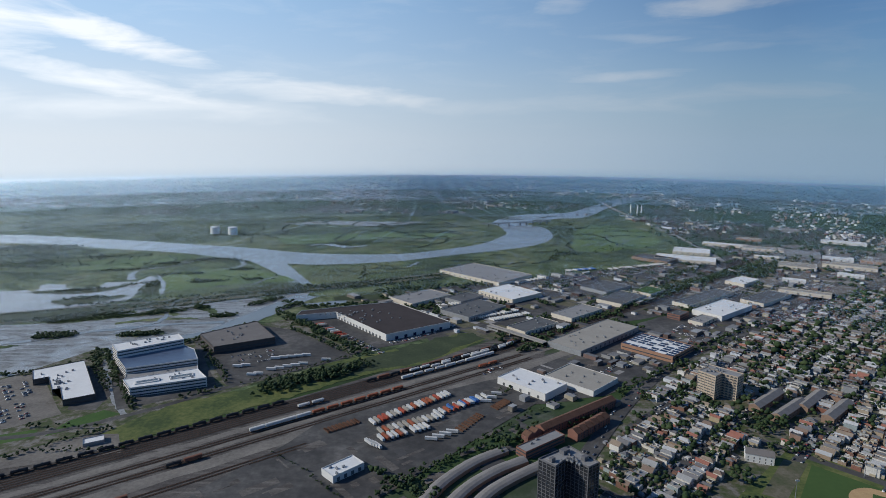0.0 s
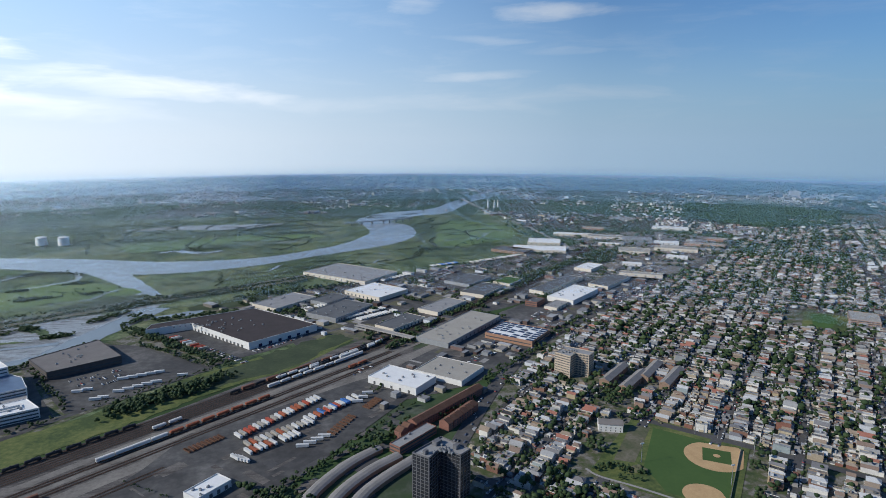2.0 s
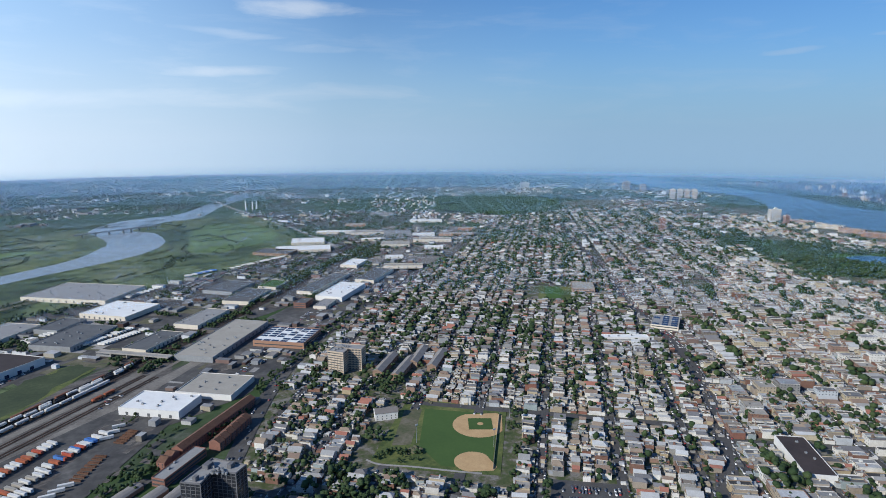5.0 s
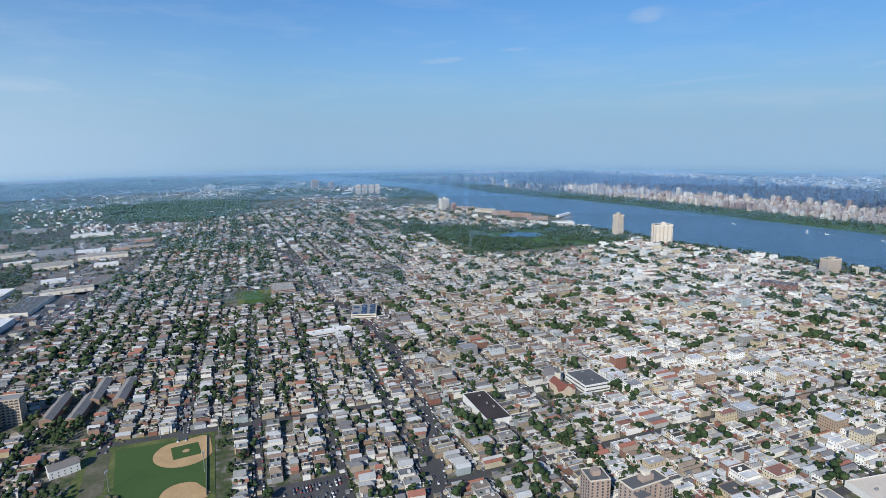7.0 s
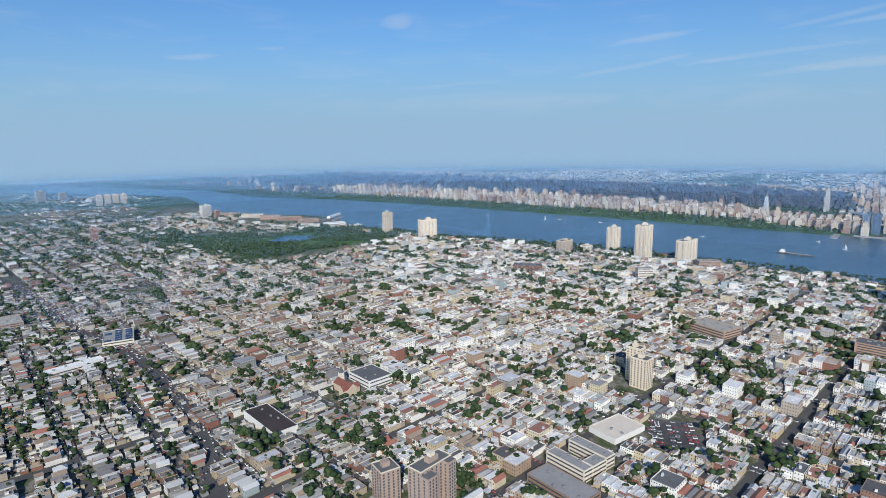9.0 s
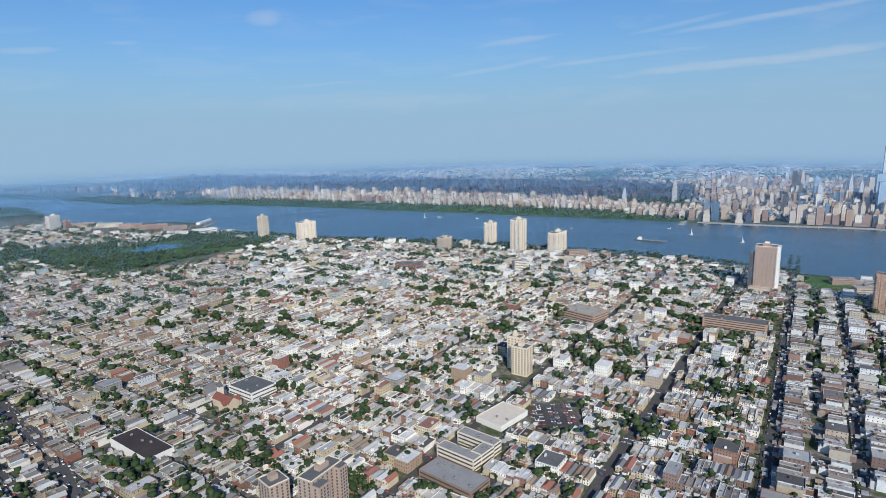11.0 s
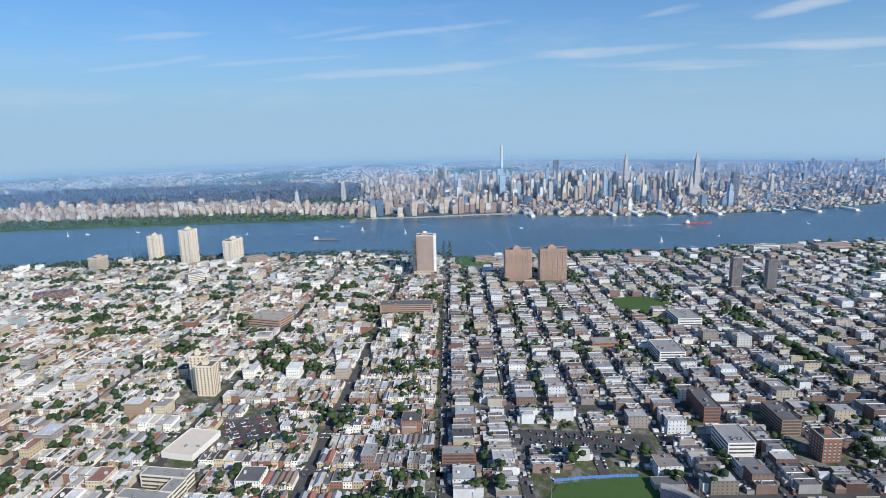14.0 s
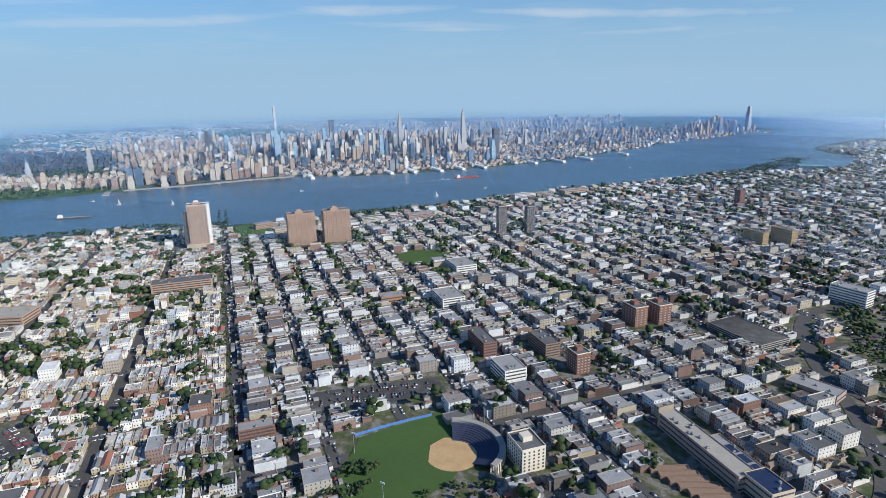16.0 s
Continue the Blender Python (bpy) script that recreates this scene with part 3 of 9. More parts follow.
between("river_west", [(-1800, 1500), (-1232, 1625), (-877, 1551), (-658, 1494), (-470, 1406), (-297, 1366), (-115, 1411), (23, 1495), (145, 1563), (260, 1650), (335, 1790), (345, 1980), (300, 2090), (430, 2226), (563, 2301), (767, 2674), (1100, 3100)],
        [(-1800, 1700), (-1339, 1771), (-960, 1703), (-718, 1635), (-526, 1581), (-327, 1506), (-123, 1505), (25, 1592), (110, 1670), (160, 1760), (200, 1860), (195, 2000), (185, 2150), (300, 2340), (520, 2440), (677, 2700), (1000, 3200)],
        0.3, M["creek"], "calm silty river winding through the marsh", "river")
ribbon("creek_branch", [(-440, 1440), (-395, 1360), (-345, 1280), (-285, 1170)], (85, 55, 45, 38), 0.34, M["creek"], "tidal branch of the river", "river", wobble=2)
ribbon("creek_south", [(-255, 1085), (-290, 1000), (-330, 900), (-345, 850), (-420, 800)], (46, 42, 40, 55, 60), 0.36, M["creek"], "tidal channel beside the marsh", "river", wobble=2)
ribbon("creek_east", [(-262, 1015), (-200, 1035), (-135, 1072)], (16, 22, 12), 0.37, M["creek"], "narrow backwater behind the warehouse", "river", wobble=2)
patch("mudflat", [(-900, 560), (-640, 640), (-538, 681), (-522, 705), (-483, 790), (-376, 830), (-345, 900), (-312, 976), (-262, 1039), (-250, 1160), (-289, 1166), (-315, 1057), (-380, 1072), (-464, 1030), (-543, 985), (-649, 930), (-720, 885), (-1000, 760), (-1250, 640)], 0.24, M["mud"], "grey tidal mud flat with shallow water", "mud flat")
blob("mud_flat_north", [(-1150, 1010), (-847, 1102), (-786, 1108), (-803, 1152), (-759, 1156), (-738, 1131), (-684, 1137), (-685, 1180), (-631, 1186), (-628, 1238), (-600, 1212), (-594, 1135), (-578, 1083), (-581, 1039), (-650, 993), (-739, 954), (-1150, 790)],
     0.5, M["silt"], "pale tidal flat with shallow bright water", "mud flat", 3.5, 3)
blob("reed_isle", [(-705, 1036), (-658, 1060), (-590, 1078), (-607, 1041), (-664, 1010)], 0.56, M["reeds_dark"], "low island of dark reeds in the tidal flat", "reeds", 3, 4)
blob("reed_isle", [(-790, 1094), (-717, 1121), (-659, 1136), (-632, 1170), (-642, 1110), (-717, 1084)], 0.565, M["reeds_dark"], "tongue of dark reeds in the tidal flat", "reeds", 3, 5)
blob("reed_isle", [(-593, 1210), (-577, 1170), (-560, 1130), (-548, 1100), (-572, 1090), (-590, 1140)], 0.57, M["reeds_dark"], "dark reed bank beside the creek", "reeds", 3, 6)
blob("meadow", [(-593, 1222), (-568, 1284), (-471, 1329), (-377, 1273), (-311, 1205), (-396, 1178), (-456, 1153), (-531, 1119)], 0.52, M["meadow"], "bright green meadow island among creeks", "grass", 4, 7)
blob("meadow", [(-930, 1330), (-819, 1395), (-704, 1470), (-611, 1451), (-687, 1347), (-762, 1296)], 0.522, M["meadow"], "broad green meadow beside the river", "grass", 4, 8)
blob("meadow", [(-420, 1640), (-250, 1720), (-60, 1760), (60, 1800), (-40, 1880), (-300, 1840), (-480, 1760)], 0.524, M["meadow"], "green meadow in the river bend", "grass", 6, 9)
blob("meadow", [(360, 1560), (520, 1600), (640, 1720), (650, 1980), (520, 2080), (430, 1900), (380, 1700)], 0.526, M["meadow"], "green meadow beside the motorway", "grass", 6, 10)
reed_bed_count = []


def reed_bed(pts, ws):
    ribbon('reed_bed', pts, ws, 0.46 + 0.004 * len(reed_bed_count), M['reeds_dark'], 'dark bed of tall reeds in the marsh', 'reeds', wobble=5, seed=60 + len(reed_bed_count))
    reed_bed_count.append(1)


reed_bed([(-560, 1190), (-500, 1200), (-430, 1195)], (12, 26, 10))
reed_bed([(-620, 1250), (-560, 1268), (-520, 1262)], (8, 24, 8))
reed_bed([(-500, 1298), (-455, 1312), (-420, 1300)], (8, 24, 8))
reed_bed([(-640, 1380), (-560, 1418), (-470, 1400)], (10, 34, 12))
reed_bed([(-1250, 1480), (-1100, 1560), (-950, 1550)], (60, 90, 30))
reed_bed([(-420, 1120), (-340, 1150), (-290, 1180)], (20, 50, 20))
reed_bed([(-200, 1060), (-120, 1090), (-40, 1130)], (30, 60, 40))
reed_bed([(-60, 790), (0, 830), (50, 865)], (20, 34, 14))
reed_bed([(-205, 664), (-119, 725), (-42, 772), (50, 858)], (26, 44, 52, 30))
patch("yard_loop", [(-430, 470), (-300, 512), (-322, 548), (-352, 545), (-400, 512)], 0.48, M["dirt"], "bare dirt turning loop by the tracks", "ground")
patch("school_green", [(850, 835), (935, 806), (828, 700), (752, 740)], 0.44, M["rough"], "rough grass round the school field", "grass")
ribbon("creek_ditch", [(-470, 800), (-411, 687), (-375, 635), (-340, 590)], (12, 8, 7, 6), 0.41, M["mud"], "pale drainage ditch beside the offices", "ditch", wobble=1)
ribbon("pond_salt", [(-380, 1622), (-320, 1640), (-262, 1600), (-211, 1626)], (12, 30, 26, 14), 0.4, M["creek"], "small salt pond in the marsh", "pond", wobble=5, seed=7)
ribbon("flat_salt", [(-560, 2050), (-400, 2080), (-240, 2060), (-70, 2110)], (20, 90, 110, 30), 0.41, M["mud"], "pale salt flat beyond the river", "mud flat", wobble=12, seed=8)
ribbon("pond_small", [(-176, 655), (-160, 662)], (9, 9), 0.42, M["creek"], "small round pond in the grass strip", "pond", wobble=1)
# causeway and embankments across the marsh
ribbon("road_causeway", [(-1300, 640), (-696, 900), (-484, 1013), (-249, 1135), (-98, 1200), (60, 1290)], 13, 1.1, M["scrub"], "raised causeway road across the marsh", "road")
ribbon("embankment", [(-1300, 655), (-720, 925), (-500, 1012), (-262, 1136), (-98, 1212), (60, 1302)], 46, 0.62, M["reeds_dark"], "overgrown embankment carrying road and rails", "embankment", wobble=5, seed=12)
ribbon("road_causeway_north", [(-1300, 690), (-740, 952), (-512, 1034), (-272, 1154), (-98, 1230), (60, 1320)], 6, 1.15, M["dirt"], "narrow track on the second embankment", "road")
ribbon("road_turnpike", [(688, 1430), (711, 1579), (726, 1830), (736, 2150), (738, 2500), (770, 3000)], 15, 1.2, M["concrete"], "pale elevated motorway running north", "road")
ribbon("grass_strip", [(-330, 530), (-280, 590), (-225, 630), (-172, 674), (-119, 725), (-42, 772), (50, 858)], (36, 58, 52, 56, 62, 66, 40), 0.44, M["rough"], "long strip of grass and reeds beside the railway", "grass", wobble=3)
ribbon("road_service", [(-520, 520), (-404, 545), (-329, 592), (-243, 672), (-150, 752), (-76, 820), (60, 905)], 8, 0.5, M["lot"], "service road along the grass strip", "road")
ribbon("road_access", [(-243, 672), (-300, 745), (-345, 800)], 10, 0.52, M["lot"], "access road between the office blocks", "road")
patch("rail_yard", [(-700, 250), (-420, 500), (-293, 535), (-145, 652), (80, 842), (330, 1070), (600, 1330), (640, 1310), (370, 1040), (150, 815), (134, 754), (60, 640), (-120, 500), (-300, 300)], 0.3,
      M["ballast"], "brown ballast of the wide rail yard", "rail yard")
patch("yard_upper", [(637, 1178), (690, 1062), (900, 1206), (1170, 1430), (1230, 1500), (1080, 1690), (744, 1662), (800, 1420), (700, 1290)], 0.26, M["dirt"], "pale paved truck yards below the ridge", "ground")
patch("trailer_lot", [(-205, 452), (-150, 530), (-125, 582), (60, 690), (128, 690), (120, 640), (45, 555), (-40, 455), (-110, 380), (-220, 380)], 0.46, M["lot"], "worn asphalt lot for parked trailers", "parking lot")
patch("verge_offices", [(-600, 480), (-470, 480), (-330, 540), (-250, 650), (-170, 730), (-40, 850), (20, 900), (-80, 1020), (-240, 950), (-330, 870), (-380, 830), (-483, 790), (-522, 705), (-560, 660)], 0.4, M["yard"], "rough grass and scrub round the offices", "ground")
patch("lot_store", [(-560, 640), (-500, 560), (-440, 556), (-405, 590), (-420, 606), (-500, 700), (-530, 690)], 0.46, M["dirt"], "car park of the white-roofed store", "parking lot")
patch("lot_store", [(-405, 600), (-375, 600), (-380, 640), (-440, 720), (-462, 715)], 0.46, M["lot"], "lane beside the white-roofed store", "parking lot")
patch("lot_office", [(-352, 600), (-262, 655), (-330, 775), (-365, 800), (-430, 745), (-390, 660)], 0.46, M["lot"], "asphalt lot round the stepped offices", "parking lot")
patch("lot_brown", [(-258, 668), (-236, 672), (-120, 768), (-190, 838), (-232, 880), (-300, 905), (-366, 830), (-320, 765)], 0.46, M["lot"], "asphalt lot of the brown office block", "parking lot")
patch("lot_warehouse", [(-180, 905), (-92, 800), (-60, 816), (35, 890), (20, 915), (-84, 1022), (-180, 950), (-232, 925), (-226, 900)], 0.46, M["lot"], "truck yard of the dark-roofed warehouse", "parking lot")
patch("lawn_store", [(-392, 541), (-372, 556), (-344, 592), (-366, 600), (-388, 575)], 0.47, M["grass"], "mown lawn before the store", "grass")
patch("lawn_road", [(-470, 500), (-400, 540), (-408, 556), (-470, 530)], 0.47, M["grass"], "mown lawn beside the road", "grass")
ribbon("lot_business", [(-60, 960), (60, 1000), (230, 1080), (420, 1180), (640, 1270), (880, 1400), (1080, 1560)], (260, 330, 330, 300, 330, 330, 260), 0.24, M["lot"], "asphalt lots and yards of the warehouse district", "parking lot", wobble=6)
ribbon("lot_stores", [(60, 640), (150, 700), (260, 790), (400, 910), (560, 1010), (760, 1130)], (60, 130, 130, 120, 110, 90), 0.26, M["lot"], "car parks of the roadside stores", "parking lot", wobble=3)
ribbon("road_west", WEST_ROAD, 17, 0.62, M["lot"], "busy road at the foot of the slope", "road")
ribbon("road_boulevard", BOULEVARD, 19, 0.62, M["asphalt"], "wide avenue lined with parked cars", "road")
ribbon("road_highway", [(-40, -330), (-98, -463), (-89, -587), (-62, -686), (-54, -802), (-94, -874), (-200, -960)], 14, 0.6, M["asphalt"], "curving road through the town", "road")

# playing fields
def field_shape(name, x, y, azimuth, points, z, mat, label, category="sports field"):
    """A flat piece of ground given in its own frame: local x along the azimuth, y to its left."""
    c, q = turn(azimuth)
    return patch(name, [(x + u * c - v * q, y + u * q + v * c) for u, v in points], z, M[mat], label, category)


def arc(cx, cy, r, a0, a1, n=24):
    return [(cx + r * math.cos(radians(a0 + (a1 - a0) * i / n)), cy + r * math.sin(radians(a0 + (a1 - a0) * i / n))) for i in range(n + 1)]


# the park ball field: turf, two infields, a dirt verge
patch("park_lawn", [(238, 440), (330, 524), (352, 520), (404, 440), (318, 352), (262, 404)], 0.5, M["rough"], "mown park lawn with rough edges", "grass")
patch("turf_park", [(289, 436), (338, 498), (393, 441), (318, 364), (285, 395)], 0.62, M["turf"], "green outfield turf of the park ball field", "sports field")
patch("verge_park", [(318, 508), (268, 452), (284, 443), (336, 500)], 0.58, M["scrub"], "worn gravel strip beside the field", "ground")
ribbon("path_park", [(236, 444), (242, 430), (265, 408), (291, 380), (307, 364)], 2.6, 0.6, M["concrete"], "pale concrete path below the field", "path")
# the clay infields: a fan of clay round the home corner
def infield(x, y, azimuth, r, grass):
    """Clay fan with its corner at x, y, opening along the azimuth; the grass square in it where there is one."""
    fan = [(-5, 0), (0, -5)] + arc(r * 0.62, r * 0.62, r * 0.78, -62, 152, 26) + [(-5, 0)][:0]
    field_shape("infield_clay", x, y, azimuth, fan, 0.7, "clay", "tan clay infield of a ball field")
    if grass:
        k = r * 0.36
        m = r * 0.56
        field_shape("infield_grass", x, y, azimuth, [(m - k, m - k), (m + k, m - k), (m + k, m + k), (m - k, m + k)], 0.78, "turf", "square of infield grass")
        field_shape("infield_mound", x, y, azimuth, arc(m, m, 3.2, 0, 330, 11), 0.85, "clay", "round clay pitching mound")


infield(391, 440, 306, 34, True)
infield(320, 366, 23, 22, False)
# the stadium field
patch("turf_stadium", [(280, -350), (240, -416), (210, -404), (186, -385), (184, -338), (200, -280), (236, -270), (262, -300)], 0.62, M["turf"], "green stadium outfield turf", "sports field")
field_shape("infield_clay", 198, -366, 57, arc(0, 0, 22, 20, 250) + [(-12, -22), (6, -24), (18, -14)], 0.7, "clay", "tan clay infield of the stadium")
patch("lot_stadium", [(368, -385), (356, -400), (275, -474), (250, -452), (300, -398), (350, -362)], 0.6, M["lot"], "car park behind the stadium fence", "parking lot")
patch("lot_market", [(574, -181), (568, -215), (508, -226), (516, -169)], 0.6, M["lot"], "car park between shops in the town", "parking lot")
patch("lot_avenue", [(95, -755), (100, -735), (30, -712), (20, -735)], 0.6, M["lot"], "car park beside the avenue", "parking lot")
patch("field_school", [(826, 799), (856, 788), (832, 750), (795, 727), (774, 740)], 0.5, M["grass"], "school playing field with a clay corner", "sports field")
patch("field_south", [(560, -805), (545, -890), (470, -878), (478, -798)], 0.5, M["turf"], "dark green artificial playing field", "sports field")
patch("lawn_cliff", [(1012, -826), (950, -925), (868, -880), (915, -795)], 0.5, M["grass"], "lawn on the cliff edge", "grass")
patch("park_woods", [(1740, 1060), (1433, 744), (1350, 560), (1440, 445), (1614, 285), (1700, 160), (1770, 165), (1884, 390), (1890, 500), (1785, 680), (1740, 860)], 0.5, M["grass"], "green floor of the big wooded park", "park")
ribbon("pond_park", [(1712, 470), (1690, 490), (1672, 515), (1650, 540), (1628, 565)], (30, 84, 96, 70, 26), 0.7, M["pool"], "blue park lake among trees", "lake", wobble=3)
ribbon("shore_green", [(3020, 1060), (2820, 600), (2555, 130), (2385, -130), (2225, -370), (2030, -650), (1800, -940), (1640, -1090)], (190, 210, 210, 210, 210, 210, 170, 60), 0.6, M["grass"], "green riverside park of the city", "park")

# ---- the larger buildings: name, place, length, width, azimuth, height, walls, roof, label, roof units, docks, window rows, solar grid ----
WAREHOUSES = []


def plot(*row):
    WAREHOUSES.append(row)


plot('shed', -336, 530, 18, 12, 60, 4, 'steel', 'white', 'small white striped metal shed', 0, 0, 0, None)
plot('workshop', -87, 481, 33, 18, 46, 7, 'whitewall', 'white', 'white yard workshop with doors', 4, 4, 0, None)
plot('retail_store', 107, 669, 70, 43, 135, 9, 'whitewall', 'white', 'large white retail store with stepped front', 7, 5, 0, None)
plot('shopping_hall', 170, 686, 68, 56, 135, 7, 'whitewall', 'tan', 'low retail hall with a tan gravel roof', 6, 0, 0, None)
plot('storage_shed', 227, 847, 158, 56, 46, 8, 'steel', 'tan', 'very long grey storage hall beside the railway', 16, 12, 0, None)
plot('solar_store', 303, 800, 76, 64, 136, 9, 'redtan', 'white', 'orange-brown brick store with solar panels on a white roof', 3, 0, 1, (6, 7))
plot('depot', 142, 896, 79, 38, 49, 7, 'cream', 'slate', 'dark-roofed depot by the tracks', 4, 8, 0, None)
plot('depot', 53, 984, 97, 64, 44, 8, 'steel', 'slate', 'dark-roofed truck depot with trailers at its docks', 10, 14, 0, None)
plot('depot', 128, 1097, 89, 80, 140, 8, 'cream', 'white', 'depot with a white and dark roof', 7, 8, 0, None)
plot('depot', 92, 1265, 170, 110, 135, 8, 'cream', 'grey', 'huge distribution hall with a grey roof', 18, 10, 0, None)
plot('depot', 228, 972, 88, 42, 48, 7, 'cream', 'grey', 'low depot with a flat grey roof', 5, 6, 0, None)
plot('depot', 324, 1150, 82, 62, 50, 7, 'steel', 'slate', 'low works hall with a dark roof', 5, 4, 0, None)
plot('depot', 331, 1065, 92, 50, 45, 7, 'cream', 'slate', 'dark-roofed works hall with pale end wall', 5, 4, 0, None)
plot('depot', 488, 1074, 160, 34, 52, 7, 'cream', 'slate', 'long dark-roofed hall along the tracks', 6, 8, 0, None)
plot('superstore', 484, 992, 108, 52, 51, 9, 'whitewall', 'white', 'large white superstore behind a car park', 9, 0, 0, None)
plot('depot', 605, 1076, 115, 42, 52, 7, 'cream', 'slate', 'dark-roofed store behind a car park', 6, 0, 0, None)
plot('depot', 626, 1210, 70, 40, 50, 7, 'cream', 'white', 'white-roofed hall among trees', 4, 0, 0, None)
plot('depot', 603, 1450, 140, 66, 115, 7, 'cream', 'white', 'broad warehouse with a white roof', 6, 8, 0, None)
plot('depot', 661, 1553, 90, 74, 115, 7, 'cream', 'white', 'white-roofed warehouse with a wedge roof', 4, 6, 0, None)
plot('depot', 797, 1656, 115, 30, 120, 7, 'cream', 'white', 'long white-roofed hall beside the wood', 5, 6, 0, None)
plot('depot', 872, 1592, 100, 40, 120, 7, 'cream', 'tan', 'wide hall with a tan gravel roof', 5, 6, 0, None)
plot('depot', 938, 1525, 82, 56, 120, 8, 'steel', 'grey', 'steel-clad hall with a blue-grey roof', 6, 4, 0, None)
plot('depot', 988, 1458, 66, 28, 122, 7, 'whitewall', 'white', 'small white hall with pale end walls', 3, 4, 0, None)
plot('depot', 956, 1366, 108, 36, 125, 8, 'cream', 'tan', 'long tan hall between truck yards', 6, 8, 0, None)
plot('depot', 1074, 1408, 104, 30, 128, 7, 'pinkbrick', 'tan', 'long pinkish hall with a pale gravel roof', 5, 6, 0, None)
plot('depot', 1160, 1476, 44, 24, 128, 7, 'redtan', 'tan', 'pinkish workshop at the end of the yards', 2, 3, 0, None)
plot('depot', 833, 1367, 78, 56, 122, 8, 'cream', 'tan', 'broad beige hall beside a dark wood', 6, 6, 0, None)
plot('depot', 895, 1272, 50, 24, 125, 6, 'whitewall', 'white', 'low white hall among parked trailers', 2, 4, 0, None)
plot('depot', 702, 1118, 88, 24, 124, 7, 'cream', 'tan', 'long low hall with an orange end wall', 4, 4, 0, None)
plot('depot', 742, 1223, 44, 20, 120, 6, 'whitewall', 'white', 'small white-roofed workshop in a truck yard', 2, 2, 0, None)
plot('depot', 1165, 1704, 112, 34, 122, 7, 'whitewall', 'white', 'long white hall at the edge of the suburb', 5, 4, 0, None)
plot('depot', 1134, 1955, 90, 54, 118, 7, 'steel', 'grey', 'large grey hall among suburban woods', 4, 4, 0, None)
plot('depot', 917, 1757, 68, 36, 118, 7, 'pinkbrick', 'tan', 'pinkish hall beside the meadow', 3, 4, 0, None)
plot('depot', 820, 1478, 56, 22, 118, 6, 'cream', 'white', 'narrow white hall behind the wood', 2, 3, 0, None)
plot('depot', 40, 1060, 60, 40, 45, 7, 'steel', 'slate', 'small depot with a dark roof', 3, 4, 0, None)
plot('depot', -40, 1063, 95, 60, 46, 7, 'cream', 'grey', 'grey-roofed depot by the marsh', 6, 6, 0, None)
plot('depot', 402, 1124, 56, 38, 48, 6, 'cream', 'grass', 'hall with a pale green roof', 2, 2, 0, None)
plot('depot', 528, 1448, 95, 60, 138, 7, 'brownbrick', 'slate', 'brown works hall by the marsh', 3, 4, 0, None)
plot('brick_works', 395, 960, 34, 22, 46, 9, 'brick', 'slate', 'small red brick works building', 2, 0, 2, None)
plot('depot', 425, 935, 50, 24, 48, 6, 'cream', 'grey', 'low workshop with a grey roof', 3, 3, 0, None)
plot('storage_shed', 95, 526, 54, 13, 52, 8, 'brick', 'grey', 'narrow brick hall with a grey roof', 2, 0, 2, None)
plot('market_hall', 553, 206, 68, 26, 45, 9, 'whitewall', 'darkroof', 'white hall with a long black roof', 3, 0, 0, None)
plot('school_wing', 476, -84, 42, 12, 49, 12, 'cream', 'grey', 'pale school wing beside a courtyard', 4, 0, 3, None)
plot('school_wing', 497, -107, 42, 12, 49, 12, 'cream', 'grey', 'pale school wing on the far side of the courtyard', 4, 0, 3, None)
plot('school_wing', 474, -105, 12, 19, 49, 12, 'cream', 'grey', 'short school wing that closes the courtyard', 2, 0, 3, None)
plot('market_hall', 547, -142, 45, 32, 142, 6, 'whitewall', 'paleconcrete', 'low hall with a plain pale roof deck', 2, 0, 0, None)
plot('school', 446, -74, 56, 26, 49, 8, 'brownbrick', 'grey', 'brown flat-roofed school wing', 6, 0, 2, None)
plot('school', 872, 741, 56, 42, 45, 10, 'pinkbrick', 'tan', 'pinkish brick school beside a playing field', 6, 0, 3, None)
plot('school', 806, 516, 58, 40, 60, 9, 'cream', 'grey', 'school with blue solar panels on its roof', 4, 0, 2, (5, 3))
plot('long_hall', 698, 510, 66, 14, 127, 7, 'whitewall', 'white', 'long narrow white-roofed hall', 3, 0, 1, None)
plot('mill', 846, -354, 58, 40, 57, 12, 'pinkbrick', 'tan', 'pinkish brick mill with a pale gravel roof', 9, 0, 3, None)
plot('church_hall', 668, 122, 42, 34, 45, 10, 'whitewall', 'slate', 'pale hall with a dark sunken roof', 3, 0, 2, None)
plot('waterfront_flats', 545, -1400, 60, 18, 38, 14, 'whitewall', 'grey', 'white waterfront flats beside the river', 4, 0, 4, None)
plot('waterfront_flats', 508, -1448, 50, 18, 38, 13, 'concrete', 'grey', 'grey waterfront flats beside the river', 4, 0, 4, None)
plot('river_works', 448, -1510, 74, 28, 38, 14, 'pinkbrick', 'grey', 'long brown brick works near the river', 5, 0, 3, None)
plot('river_works', 664, -1090, 60, 22, 40, 14, 'pinkbrick', 'grey', 'pinkish brick block above the river', 4, 0, 4, None)
plot('terrace_block', 750, -1030, 50, 18, 40, 11, 'cream', 'slate', 'pale terrace block with a dark roof', 3, 0, 3, None)
plot('low_block', 922, -880, 40, 18, 25, 11, 'pinkbrick', 'grey', 'low brown block beside the cliff lawn', 3, 0, 3, None)
plot('low_block', 864, -872, 36, 22, 25, 9, 'tanbrick', 'tan', 'tan block with a pale roof beside the slabs', 2, 0, 2, None)
